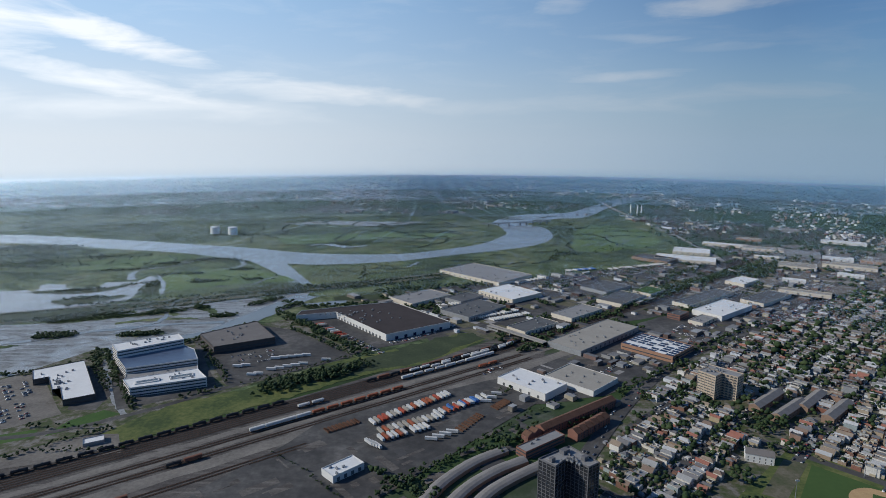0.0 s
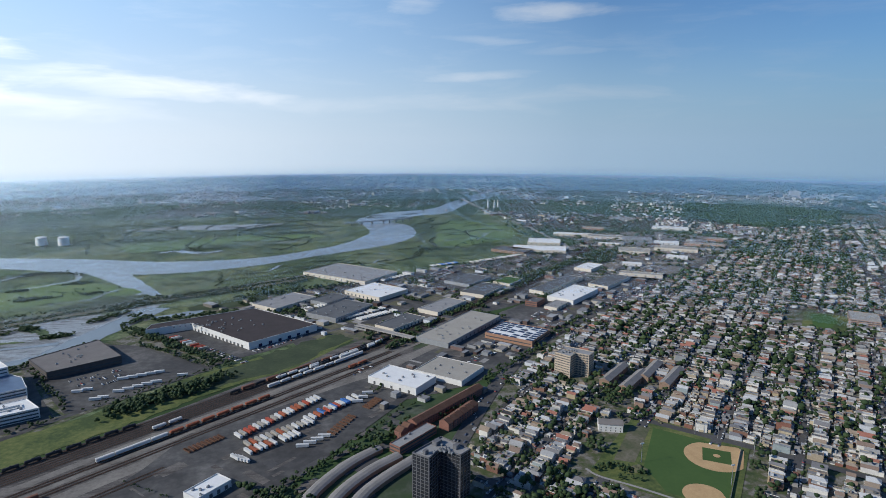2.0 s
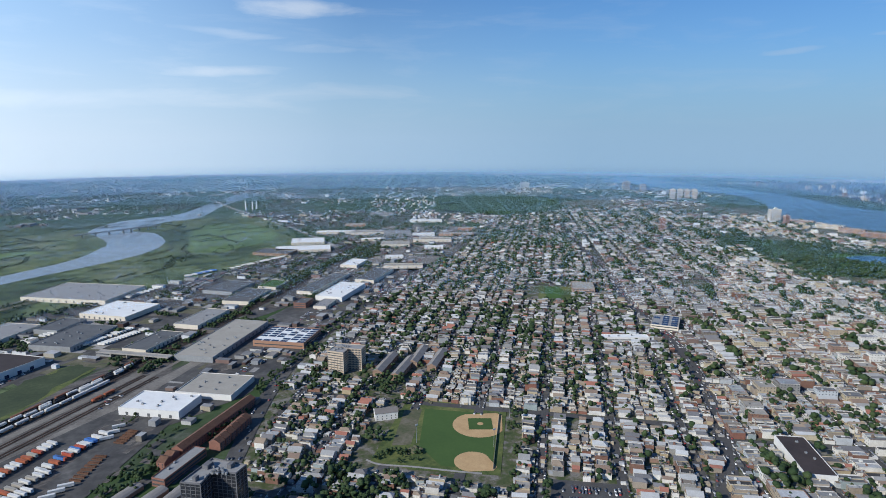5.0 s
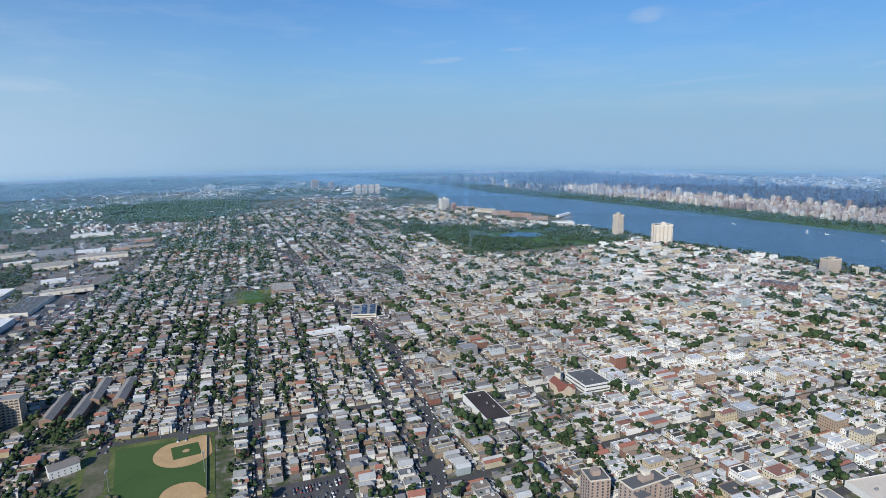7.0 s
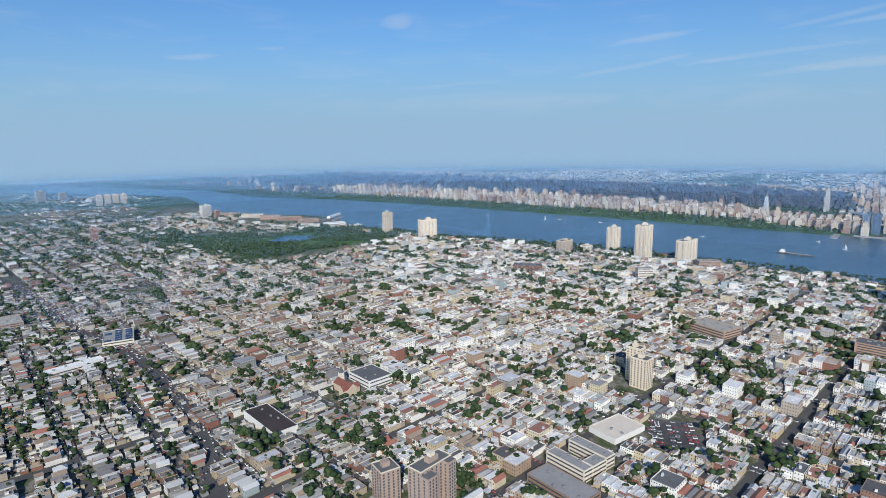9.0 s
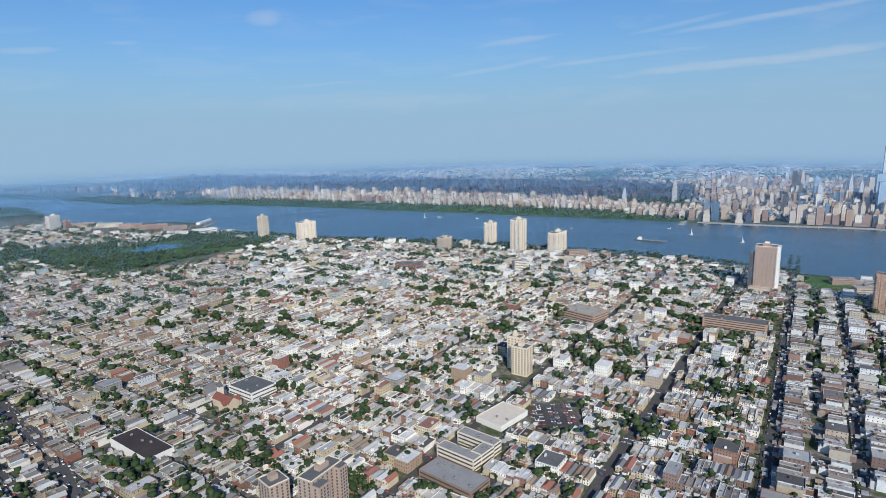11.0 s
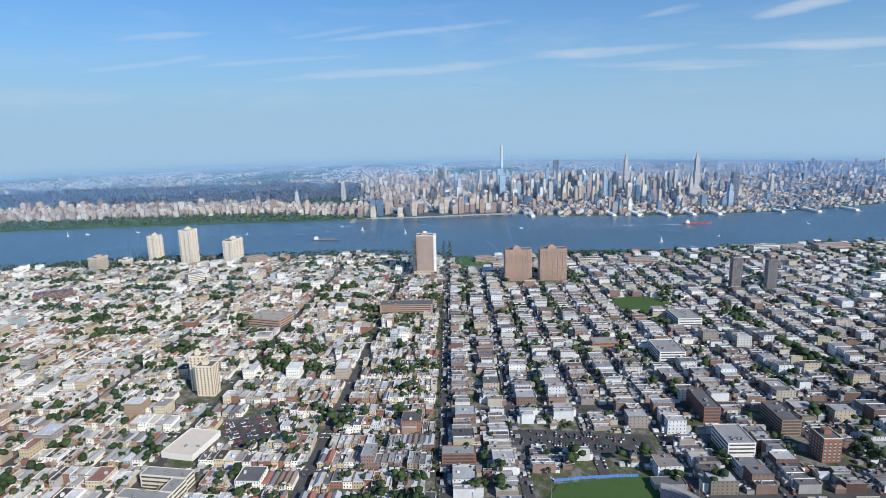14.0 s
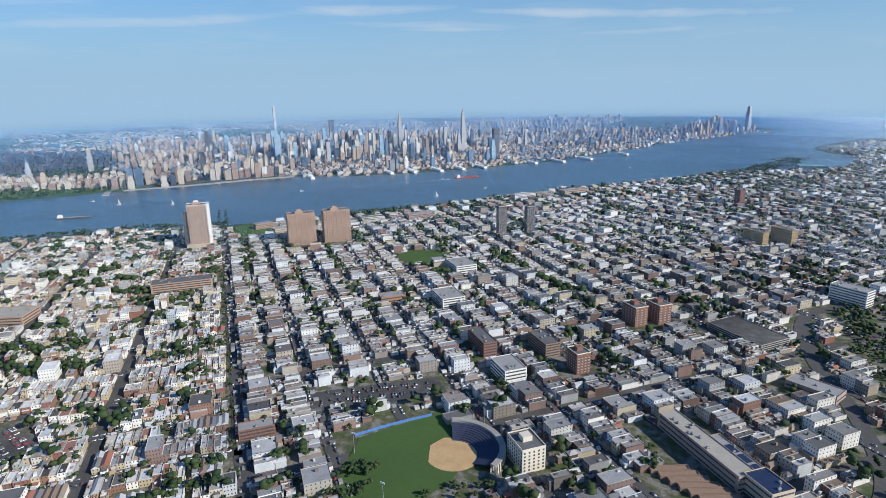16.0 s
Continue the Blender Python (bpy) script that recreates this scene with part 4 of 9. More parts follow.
plot('low_block', 1275, -510, 46, 22, 0, 15, 'pinkbrick', 'grey', 'pinkish brick flats on the cliff edge', 3, 0, 4, None)
plot('low_block', 1247, -120, 60, 26, 12, 14, 'brick', 'slate', 'red brick flats below the cliff towers', 4, 0, 4, None)
plot('low_block', 1175, -346, 30, 20, 0, 22, 'paleconcrete', 'grey', 'pale mid-rise block of flats', 3, 0, 6, None)
plot('parking_garage', 3, -726, 74, 46, 127, 8, 'concrete', 'lot', 'open parking garage with striped decks', 0, 0, 3, None)
plot('shore_flats', 2160, 900, 80, 24, 175, 14, 'pinkbrick', 'tan', 'long pink brick flats on the river shore', 4, 0, 4, None)
plot('shore_flats', 2130, 800, 80, 24, 175, 13, 'cream', 'tan', 'long cream flats on the river shore', 4, 0, 4, None)
plot('shore_flats', 2085, 720, 70, 24, 175, 14, 'pinkbrick', 'grey', 'pink brick flats near the river shore', 4, 0, 4, None)
plot('shore_flats', 2050, 640, 84, 22, 165, 13, 'redtan', 'tan', 'orange-brown flats beside the river', 4, 0, 4, None)
plot('shore_flats', 2000, 560, 70, 22, 160, 12, 'pinkbrick', 'grey', 'pinkish flats at the foot of the ridge', 4, 0, 4, None)
plot('shore_market', 1935, 455, 70, 30, 150, 8, 'whitewall', 'white', 'white flat-roofed market beside the river', 5, 0, 1, None)
plot('shore_market', 1880, 380, 50, 24, 145, 8, 'whitewall', 'white', 'low white shops on the river shore', 3, 0, 1, None)
plot('ferry_terminal', -110, -2222, 84, 40, 75, 16, 'wharfglass', 'copper', 'ferry terminal with a green copper roof', 2, 0, 2, None)
plot('yellow_slab', 12, -1170, 44, 13, 130.5, 26, 'dusk_brick', 'slate', 'brick slab block with a sunlit yellow end', 2, 0, 8, None)
plot('yellow_slab', -32, -1202, 44, 13, 130.5, 27, 'dusk_brick', 'slate', 'brick slab block beside its yellow-ended twin', 2, 0, 8, None)
plot('brick_point', 58, -1528, 16, 16, 41, 38, 'brick', 'slate', 'slim red brick tower among houses', 1, 0, 12, None)
plot('blue_flats', -111, -905, 46, 20, 120, 22, 'whitewall', 'grey', 'white and blue mid-rise flats by the curving road', 3, 0, 6, None)
plot('hospital', 415, -802, 46, 34, 131, 15, 'whitewall', 'grey', 'white flat-roofed hospital block', 6, 0, 4, None)
plot('hospital', 366, -668, 44, 32, 131, 14, 'whitewall', 'grey', 'white flat-roofed clinic block', 5, 0, 4, None)
plot('corner_store', -60, -612, 45, 22, 114, 8, 'greybrick', 'grey', 'wedge-shaped store at a road fork', 5, 0, 1, None)
plot('factory_block', 748, -543, 84, 26, 42, 14, 'pinkbrick', 'slate', 'long brown brick factory block', 7, 0, 4, None)
plot('corner_block', 211, -510, 34, 24, 131, 15, 'whitewall', 'grey', 'white flat-roofed corner block of flats', 5, 0, 4, None)
plot('flats_block', 262, -556, 44, 16, 131, 17, 'brick', 'slate', 'dark brick block of flats with a flat roof', 4, 0, 5, None)
plot('flats_block', 200, -585, 40, 18, 131, 16, 'brownbrick', 'slate', 'brown brick block of flats with a flat roof', 4, 0, 5, None)
plot('garage_hall', 440, -640, 34, 20, 41, 9, 'redtan', 'grey', 'low hall with an orange-brown front', 2, 0, 2, None)
plot('brick_terrace', 362, -314, 30, 14, 41, 10, 'brick', 'grey', 'red brick flats on the street corner', 3, 0, 3, None)


# ---- the town: blocks of houses on three street grids ----
KEEP_OUT = []       # (x, y, radius) or (x, y, length, width, azimuth) where something else stands


def keep_out(x, y, *size):
    KEEP_OUT.append((x, y, *size))


def blocked(x, y, r):
    for k in KEEP_OUT:
        if len(k) == 3:
            if (x - k[0]) ** 2 + (y - k[1]) ** 2 < (k[2] + r) ** 2:
                return True
        else:
            c, s = turn(k[4])
            u, v = (x - k[0]) * c + (y - k[1]) * s, -(x - k[0]) * s + (y - k[1]) * c
            if abs(u) < k[2] / 2 + r and abs(v) < k[3] / 2 + r:
                return True
    return False


keep_out(312, 432, 130, 140, 47)
keep_out(541, -198, 62, 42, 100)
keep_out(58, -734, 78, 26, 74)
keep_out(-128, -740, 44)
keep_out(-125, -835, 36)
keep_out(-138, -650, 30)
for q in spline([(-40, -330, 0), (-98, -463, 0), (-89, -587, 0), (-62, -686, 0), (-54, -802, 0), (-94, -874, 0), (-200, -960, 0)], 5):
    keep_out(q.x, q.y, 9)
keep_out(222, -352, 66)
keep_out(309, -419, 128, 32, 52)
keep_out(330, 560, 20)
keep_out(294, 507, 24, 16, 130)
keep_out(365, 628, 72, 16, 51)
keep_out(377, 603, 68, 16, 51)
keep_out(415, 627, 70, 16, 51)
keep_out(428, 600, 70, 16, 51)
keep_out(1590, 640, 560, 210, 33)
keep_out(1640, 440, 330, 360, 33)
keep_out(2060, 600, 200, 470, 100)
keep_out(805, 770, 110, 85, 47)
keep_out(508, -842, 75, 70, 131)
keep_out(930, -860, 110, 80, 131)
keep_out(674, -189, 14)
keep_out(651, -192, 16)
keep_out(434, 70, 14)
keep_out(414, 30, 22)
keep_out(317, 634, 20)
keep_out(100, 430, 30)
keep_out(930, -719, 34)
keep_out(758, -817, 34)
keep_out(713, -864, 34)
keep_out(448, -1035, 18)
keep_out(404, -1071, 18)
keep_out(1660, 1099, 25)
keep_out(120, -712, 30)
keep_out(152, -552, 20)
keep_out(141, -382, 22)
keep_out(1386, -403, 30)
keep_out(1351, -490, 36)
keep_out(1470, -353, 26)
keep_out(1452, -230, 26)
keep_out(1680, 125, 34)
keep_out(1765, 252, 24)
keep_out(1450, -283, 18)
keep_out(637, 146, 36, 24, 45)
keep_out(95, 526, 60, 24, 48)
keep_out(112, 424, 46, 44, 48)
keep_out(20, -455, 110, 60, 134)
keep_out(20, -405, 60, 34, 134)
keep_out(357, 286, 58, 36, 134)
keep_out(1085, 640, 30)

for k in WAREHOUSES:
    keep_out(k[1], k[2], k[3] + 3, k[4] + 3, k[5])

houses = []      # x, y, azimuth of the front, width, depth, height, style
trees = []       # x, y, height
street_lines = []


def region(x, y):
    """Which part of the town a place lies in, or none."""
    if x > shore_x(y) - 30 or y < -3100:
        return None
    if y > 380 and x < road_x(WEST_ROAD, y) + 22:
        return None
    if y <= 380 and y > 0 and x < 20:
        return None
    if y > 140 and x < road_x(BOULEVARD, y) - 14:
        return "slope"
    if y > 140 and x < road_x(BOULEVARD, y) + 14:
        return None
    if 0.643 * x + 0.766 * y > 15:
        return "north"
    return "south"


def in_view(x, y, margin=3):
    a = math.degrees(math.atan2(x, y))
    a = a + 360 if a < -100 else a
    r = math.hypot(x, y)
    return -40 - margin < a < 190 + margin and r > 240


def fill_grid(want, azimuth, off, pitch, cross_off, cross, street, lot, rnd, reach, tree_rate, styles):
    """Rows of houses back to back in blocks along an azimuth; off and pitch place the streets, cross_off and cross the cross streets."""
    lx, ly = math.sin(radians(azimuth)), math.cos(radians(azimuth))      # along the street
    nx, ny = ly, -lx                                                     # across it
    for i in range(-60, 61):
        n0 = off + i * pitch
        street_lines.append((want, azimuth, n0, street))
        for j in range(-40, 41):
            s0 = cross_off + j * cross
            mid = s0 + cross / 2
            x, y = lx * mid + nx * (n0 + pitch / 2), ly * mid + ny * (n0 + pitch / 2)
            r = math.hypot(x, y)
            if r > reach or not in_view(x, y, 8):
                continue
            size = float(np.interp(r, (420, 900, 1800), (1, 0.84, 0.7)))     # lots grow smaller and older away from the yards
            for side in (0, 1):
                s = s0 + street * 0.5
                end = s0 + cross - street * 0.5
                left = 0
                while s < end - 4:
                    if left <= 0:
                        # a run of alike neighbours
                        left = rnd.choice((1, 2, 3, 4, 5, 7) if want == "north" else (1, 1, 2, 2, 3, 4)) if want != "slope" else 1
                        style = rnd.choice(styles)
                        if want == "north" and x > 620 and y < 330 and rnd.random() < 0.13:
                            style = "block"
                        run_w = lot * rnd.choice((0.8, 0.9, 1.0, 1.05, 1.15, 1.4)) * size
                        run_d = {"slope": rnd.uniform(10, 15), "north": rnd.uniform(13, 21), "south": rnd.uniform(14, 21)}[want] * (0.45 + 0.55 * size)
                        run_h = {"flat": rnd.choice((5.2, 5.8, 6.4, 7.0, 7.8, 8.8) if want != "south" else (5, 6.2, 7.2, 8.4, 9.6, 11.4)), "gable": rnd.uniform(4.6, 6.4), "block": rnd.uniform(9, 16) if want == "north" else rnd.uniform(9.5, 15)}[style] * (0.55 + 0.45 * size)
                    left -= 1
                    w, d, h = min(run_w, end - s), run_d + (rnd.uniform(-2.6, 1.6) if want == "south" else rnd.uniform(-0.6, 0.6)), run_h + (rnd.uniform(-0.25, 0.25) if rnd.random() < 0.8 else rnd.uniform(-1, 1.4))
                    if style == "block":
                        w, d, left = min(w * 2.2, end - s), rnd.uniform(18, 23) * (0.4 + 0.6 * size), 0
                    loose = want == "slope"
                    front = street * 0.5 + ((rnd.uniform(1.5, 5.5) if r < 900 else rnd.uniform(-5.5, 6)) if loose else rnd.uniform(0.8, 2.6) if want == "north" else rnd.choice((0.8, 1.2, 1.6, 2.2, 4.5)))
                    n = n0 + front + d / 2 if side == 0 else n0 + pitch - front - d / 2
                    x, y = lx * (s + w / 2) + nx * n, ly * (s + w / 2) + ny * n
                    if region(x, y) == want and in_view(x, y) and not blocked(x, y, max(w, d) * 0.45) and rnd.random() > ((0.1 if r < 1150 else 0.2) if loose else 0.045 if want == "north" else 0.12):
                        gap = (1.6 if loose else 0.5) if style == "gable" else (0.06 if rnd.random() < 0.85 else 1.4)
                        houses.append((x, y, azimuth + (90 if side else -90) + ((rnd.uniform(-4, 4) if r < 900 else rnd.uniform(-9, 9)) if loose else rnd.uniform(-0.8, 0.8)), w - gap, d, h, style))
                    # a tree or two in the yard behind
                    for _ in range(2):
                        mx, my = lx * s + nx * (n0 + pitch / 2), ly * s + ny * (n0 + pitch / 2)
                        leafy = ((0.95 if r < 900 else 1.1) if loose else 0.6 if want == "north" else 0.55) + 2.4 * noise.noise(Vector((mx * 0.011, my * 0.011, 7)))
                        if rnd.random() < tree_rate * max(leafy, 0.12):
                            n = n0 + pitch / 2 + (rnd.uniform(-34, 34) if loose else rnd.uniform(-19, 19))
                            q = s + rnd.uniform(0, w)
                            x, y = lx * q + nx * n, ly * q + ny * n
                            if region(x, y) == want and not blocked(x, y, 3):
                                trees.append((x, y, rnd.choice((7, 9, 11, 13, 15, 17)) * rnd.uniform(0.9, 1.15) * (0.82 if loose else 1)))
                    # a small house or garage at the back of the lot
                    if rnd.random() < (0.85 if loose else 0.7):
                        n = n0 + pitch / 2 + (-1 if side == 0 else 1) * rnd.uniform(3, 7)
                        x, y = lx * (s + w / 2) + nx * n, ly * (s + w / 2) + ny * n
                        if region(x, y) == want and in_view(x, y) and not blocked(x, y, 5) and math.hypot(x, y) > 330:
                            houses.append((x, y, azimuth + (90 if side else -90) + rnd.uniform(-2, 2), rnd.uniform(4, 6.6) * size, rnd.uniform(5, 9), rnd.uniform(3, 6) * size, rnd.choice(("flat", "flat", "gable"))))
                    # street trees
                    if rnd.random() < tree_rate * 0.3:
                        n = n0 + street * 0.5 - 1 if side == 0 else n0 + pitch - street * 0.5 + 1
                        x, y = lx * s + nx * n, ly * s + ny * n
                        if region(x, y) == want and not blocked(x, y, 3):
                            trees.append((x, y, rnd.uniform(5, 9)))
                    s += w


rnd = random.Random(11)
fill_grid("slope", 47, -6.4, 69.2, 30, 190, 12, 7.4, rnd, 2500, 0.5, ["gable", "gable", "gable", "flat", "flat"])
fill_grid("north", 43, 22, 62, 9, 138, 11, 6.7, rnd, 2500, 0.42, ["flat", "flat", "flat", "flat", "gable", "flat", "gable", "flat", "flat", "block"])
fill_grid("south", 130.5, -9.4, 68, 575, 158, 12, 6.4, rnd, 2900, 0.3, ["flat", "flat", "flat", "flat", "flat", "flat", "block", "block"])
houses.sort(key=lambda q: q[0] ** 2 + q[1] ** 2)
trees.sort(key=lambda q: q[0] ** 2 + q[1] ** 2)


def streets():
    """The streets as flat strips, cut where a part of the town ends."""
    pile = Pile()
    for want, azimuth, n0, width in street_lines:
        lx, ly = math.sin(radians(azimuth)), math.cos(radians(azimuth))
        nx, ny = ly, -lx
        c, s = turn(azimuth)
        q = -3000
        while q < 3000:
            x, y = lx * q + nx * n0, ly * q + ny * n0
            if region(x, y) == want and in_view(x, y, 6) and math.hypot(x, y) < (1250 if want == "slope" else 1900) and not blocked(x, y, -8):
                pile.quad(x, y, 0.55, 20.2, width * (1.15 if want == "south" and abs(n0 + 9.4) < 1 else 0.8), c, s)
            q += 20
    for want, azimuth, first, gap, width in (("slope", 47, 30, 190, 12), ("north", 43, 9, 138, 11), ("south", 130.5, 575, 158, 13)):
        lx, ly = math.sin(radians(azimuth)), math.cos(radians(azimuth))
        nx, ny = ly, -lx
        c, s = turn(azimuth + 90)
        for j in range(-30, 31):
            q = -3000
            while q < 3000:
                x, y = lx * (first + j * gap) + nx * q, ly * (first + j * gap) + ny * q
                if region(x, y) == want and in_view(x, y, 6) and math.hypot(x, y) < 2600 and not blocked(x, y, -8):
                    pile.quad(x, y, 0.58, 20.2, width * 0.8, c, s)
                q += 20
    thing("road_streets", pile.mesh("road_streets", [M["asphalt"]]), "dark asphalt streets of the town grid", "street", kind="structure")


streets()


def house_far(pile, x, y, azimuth, w, d, h, style, rnd, detail):
    c, s = turn(azimuth + 90)     # local x across the front, local -y towards... the front
    if style == "gable":
        pile.box(x, y, 0, w, d, h, c, s, 0, lid=False)
        if rnd.random() < 0.7:
            pile.gable(x, y, h, w, d, w * rnd.uniform(0.3, 0.42), c, s, 2, 0)
        else:
            pile.hip(x, y, h, w, d, w * 0.32, c, s, 2)
    else:
        pile.box(x, y, 0, w, d, h, c, s, 0, lid=False)
        pile.quad(x, y, h - 0.45, w - 0.3, d - 0.3, c, s, 1)
        if detail:
            # low wall round the roof, stair head, vents
            for px, py, pw, pd in ((0, -d / 2 + 0.18, w, 0.36), (-w / 2 + 0.15, 0, 0.3, d - 0.8), (w / 2 - 0.15, 0, 0.3, d - 0.8)):
                pile.box(x + px * c - py * s, y + px * s + py * c, h - 0.4, pw, pd, rnd.choice((0.45, 0.6, 0.8)), c, s, 0)
            px, py = rnd.uniform(-w * 0.3, w * 0.3), rnd.uniform(-d * 0.3, d * 0.3)
            pile.box(x + px * c - py * s, y + px * s + py * c, h - 0.5, rnd.uniform(1, 2.4), rnd.uniform(1, 3), rnd.uniform(0.6, 2.4), c, s, rnd.choice((0, 1)))
    if detail:
        # rear wing and a shed in the yard
        if rnd.random() < 0.6:
            ew, ed, eh = w * rnd.uniform(0.45, 0.8), rnd.uniform(2.5, 5), h * rnd.uniform(0.4, 0.75)
            px, py = rnd.uniform(-0.1, 0.1) * w, d / 2 + ed / 2
            pile.box(x + px * c - py * s, y + px * s + py * c, 0, ew, ed, eh, c, s, 0, lid=False)
            pile.quad(x + px * c - py * s, y + px * s + py * c, eh, ew, ed, c, s, 1)
        if rnd.random() < 0.45:
            px, py = rnd.uniform(-0.25, 0.25) * w, d / 2 + rnd.uniform(7, 10)
            pile.box(x + px * c - py * s, y + px * s + py * c, 0, rnd.uniform(2.5, 4.5), rnd.uniform(3, 5.5), rnd.uniform(2.2, 3), c, s, rnd.choice((0, 1, 1)))
        floors = max(2, int(h / 2.9))
        cols = max(2, int(w / 2.2))
        for side in (-1, 1) if math.hypot(x, y) < 1150 else ():
            for fl in range(floors):
                for k in range(cols):
                    px, py, z = (k + 0.5) / cols * w - w / 2, side * (d / 2 + 0.04), fl * h / floors + h / floors * 0.38
                    hw = 0.42
                    a, b = (px - hw, px + hw)
                    pts = [(x + q * c - py * s, y + q * s + py * c, zz) for q, zz in ((a, z), (b, z), (b, z + 1.3), (a, z + 1.3))]
                    pile.add(pts, [(0, 1, 2, 3) if side < 0 else (3, 2, 1, 0)], 3)
            # blocks of flats have windows in their end walls too
            for fl in range(floors if style == "block" else 0):
                for k in range(max(2, int(d / 3.4))):
                    px, py, z = side * (w / 2 + 0.04), (k + 0.5) / max(2, int(d / 3.4)) * d - d / 2, fl * h / floors + h / floors * 0.38
                    pts = [(x + px * c - q * s, y + px * s + q * c, zz) for q, zz in ((py - 0.45, z), (py + 0.45, z), (py + 0.45, z + 1.3), (py - 0.45, z + 1.3))]
                    pile.add(pts, [(0, 1, 2, 3) if side > 0 else (3, 2, 1, 0)], 3)


NEAR = 170
rnd = random.Random(5)
# Lighter and dimmer palette copies by bearing and distance: brightness put into the colour.
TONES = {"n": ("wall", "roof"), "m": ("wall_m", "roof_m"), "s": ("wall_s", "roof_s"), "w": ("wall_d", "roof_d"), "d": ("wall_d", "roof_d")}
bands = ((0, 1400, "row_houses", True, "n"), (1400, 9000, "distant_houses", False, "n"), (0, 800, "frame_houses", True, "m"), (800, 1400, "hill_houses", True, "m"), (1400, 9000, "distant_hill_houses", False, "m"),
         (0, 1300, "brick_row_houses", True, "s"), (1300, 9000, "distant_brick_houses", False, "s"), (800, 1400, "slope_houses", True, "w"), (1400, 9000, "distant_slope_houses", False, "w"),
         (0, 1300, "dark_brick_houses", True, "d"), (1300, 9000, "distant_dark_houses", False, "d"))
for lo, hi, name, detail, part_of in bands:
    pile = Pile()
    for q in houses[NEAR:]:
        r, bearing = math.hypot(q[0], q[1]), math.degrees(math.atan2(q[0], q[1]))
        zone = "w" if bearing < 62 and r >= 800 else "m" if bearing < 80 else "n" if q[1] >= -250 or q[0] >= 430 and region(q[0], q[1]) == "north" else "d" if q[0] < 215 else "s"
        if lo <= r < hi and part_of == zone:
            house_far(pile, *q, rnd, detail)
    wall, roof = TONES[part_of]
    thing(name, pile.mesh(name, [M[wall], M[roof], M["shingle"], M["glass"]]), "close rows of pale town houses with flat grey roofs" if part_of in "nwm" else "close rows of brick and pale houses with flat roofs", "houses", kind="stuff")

# ---- warehouses, shops and offices ----
def box_mesh(name, w, d, h, mat, z0=0.0, floor=False, lid=True):
    p = Pile()
    p.box(0, 0, z0, w, d, h, mat=0, floor=floor, lid=lid)
    return p.mesh(name, [mat])


def rim_mesh(name, w, d, z, t, h, mat):
    p = Pile()
    for x, y, a, b in ((0, -d / 2 + t / 2, w, t), (0, d / 2 - t / 2, w, t), (-w / 2 + t / 2, 0, t, d - 2 * t), (w / 2 - t / 2, 0, t, d - 2 * t)):
        p.box(x, y, z, a, b, h, floor=True)
    return p.mesh(name, [mat])


UNIT_MESH = []


def roof_unit_mesh():
    """An air-handling unit: a cabinet on a curb with a round fan cowl."""
    if not UNIT_MESH:
        p = Pile()
        p.box(0, 0, 0, 2.6, 1.7, 0.3, mat=1)
        p.box(0, 0, 0.3, 2.4, 1.5, 1.3)
        ring = [(0.6 + 0.5 * math.cos(math.tau * i / 10), 0.5 * math.sin(math.tau * i / 10)) for i in range(10)]
        p.add([(x, y, 1.6) for x, y in ring] + [(x, y, 1.9) for x, y in ring], [(i, (i + 1) % 10, 10 + (i + 1) % 10, 10 + i) for i in range(10)] + [tuple(range(10, 20))], 1)
        UNIT_MESH.append(p.mesh("roof_unit", [M["steel"], M["slate"]]))
    return UNIT_MESH[0]


def warehouse(name, x, y, length, width, azimuth, h, wall, roof, label, units=6, docks=0, windows=0, seed=0, group="", panels=None):
    rnd = random.Random(seed)
    ob = tagged(new(name), label, "building", group)
    ob.matrix_world = spot(x, y, azimuth)
    part("wall", box_mesh("wall", length, width, h, M[wall], lid=False), ob)
    p = Pile()
    p.quad(0, 0, h - 0.5, length - 0.4, width - 0.4)
    top_ = part("roof", p.mesh("roof", [M[roof]]), ob)
    part("parapet", rim_mesh("parapet", length + 0.1, width + 0.1, h - 0.3, 0.45, 0.55, M[wall]), ob)
    for i in range(units):
        part("roof_unit", roof_unit_mesh(), top_, pose(rnd.uniform(-0.42, 0.42) * length, rnd.uniform(-0.4, 0.4) * width, h - 0.5, 0, 0, rnd.choice((0, 90))))
    if docks:
        dm = box_mesh("dock_door", 3.0, 0.16, 3.6, M["slate"])
        for i in range(docks):
            part("dock_door", dm, ob, pose((i + 0.5) / docks * length * 0.9 - length * 0.45, -width / 2 - 0.05, 0.9))
    if windows:
        wm = box_mesh("window_band", length * 0.94, 0.14, 1.4, M["glass"])
        we = box_mesh("window_band_end", 0.14, width * 0.92, 1.4, M["glass"])
        for f in range(windows):
            z = (f + 0.42) * (h - 0.6) / windows
            part("window", wm, ob, pose(0, -width / 2 - 0.05, z)), part("window", wm, ob, pose(0, width / 2 + 0.05, z))
            part("window", we, ob, pose(length / 2 + 0.05, 0, z)), part("window", we, ob, pose(-length / 2 - 0.05, 0, z))
    if panels:
        nx, ny = panels
        pm = box_mesh("solar_panel", length / nx * 0.8, width / ny * 0.66, 0.25, M["bluedark"])
        for i in range(nx):
            for j in range(ny):
                if rnd.random() < 0.82:
                    part("solar_panel", pm, top_, pose((i + 0.5) / nx * length - length / 2, (j + 0.5) / ny * width - width / 2, h - 0.3))
    return ob


for i, (name, x, y, ln, wd, azi, h, wall, roof, label, units, docks, wins, panels) in enumerate(WAREHOUSES):
    warehouse(name, x, y, ln, wd, azi, h, wall, roof, label, units, docks, wins, i, "", panels)


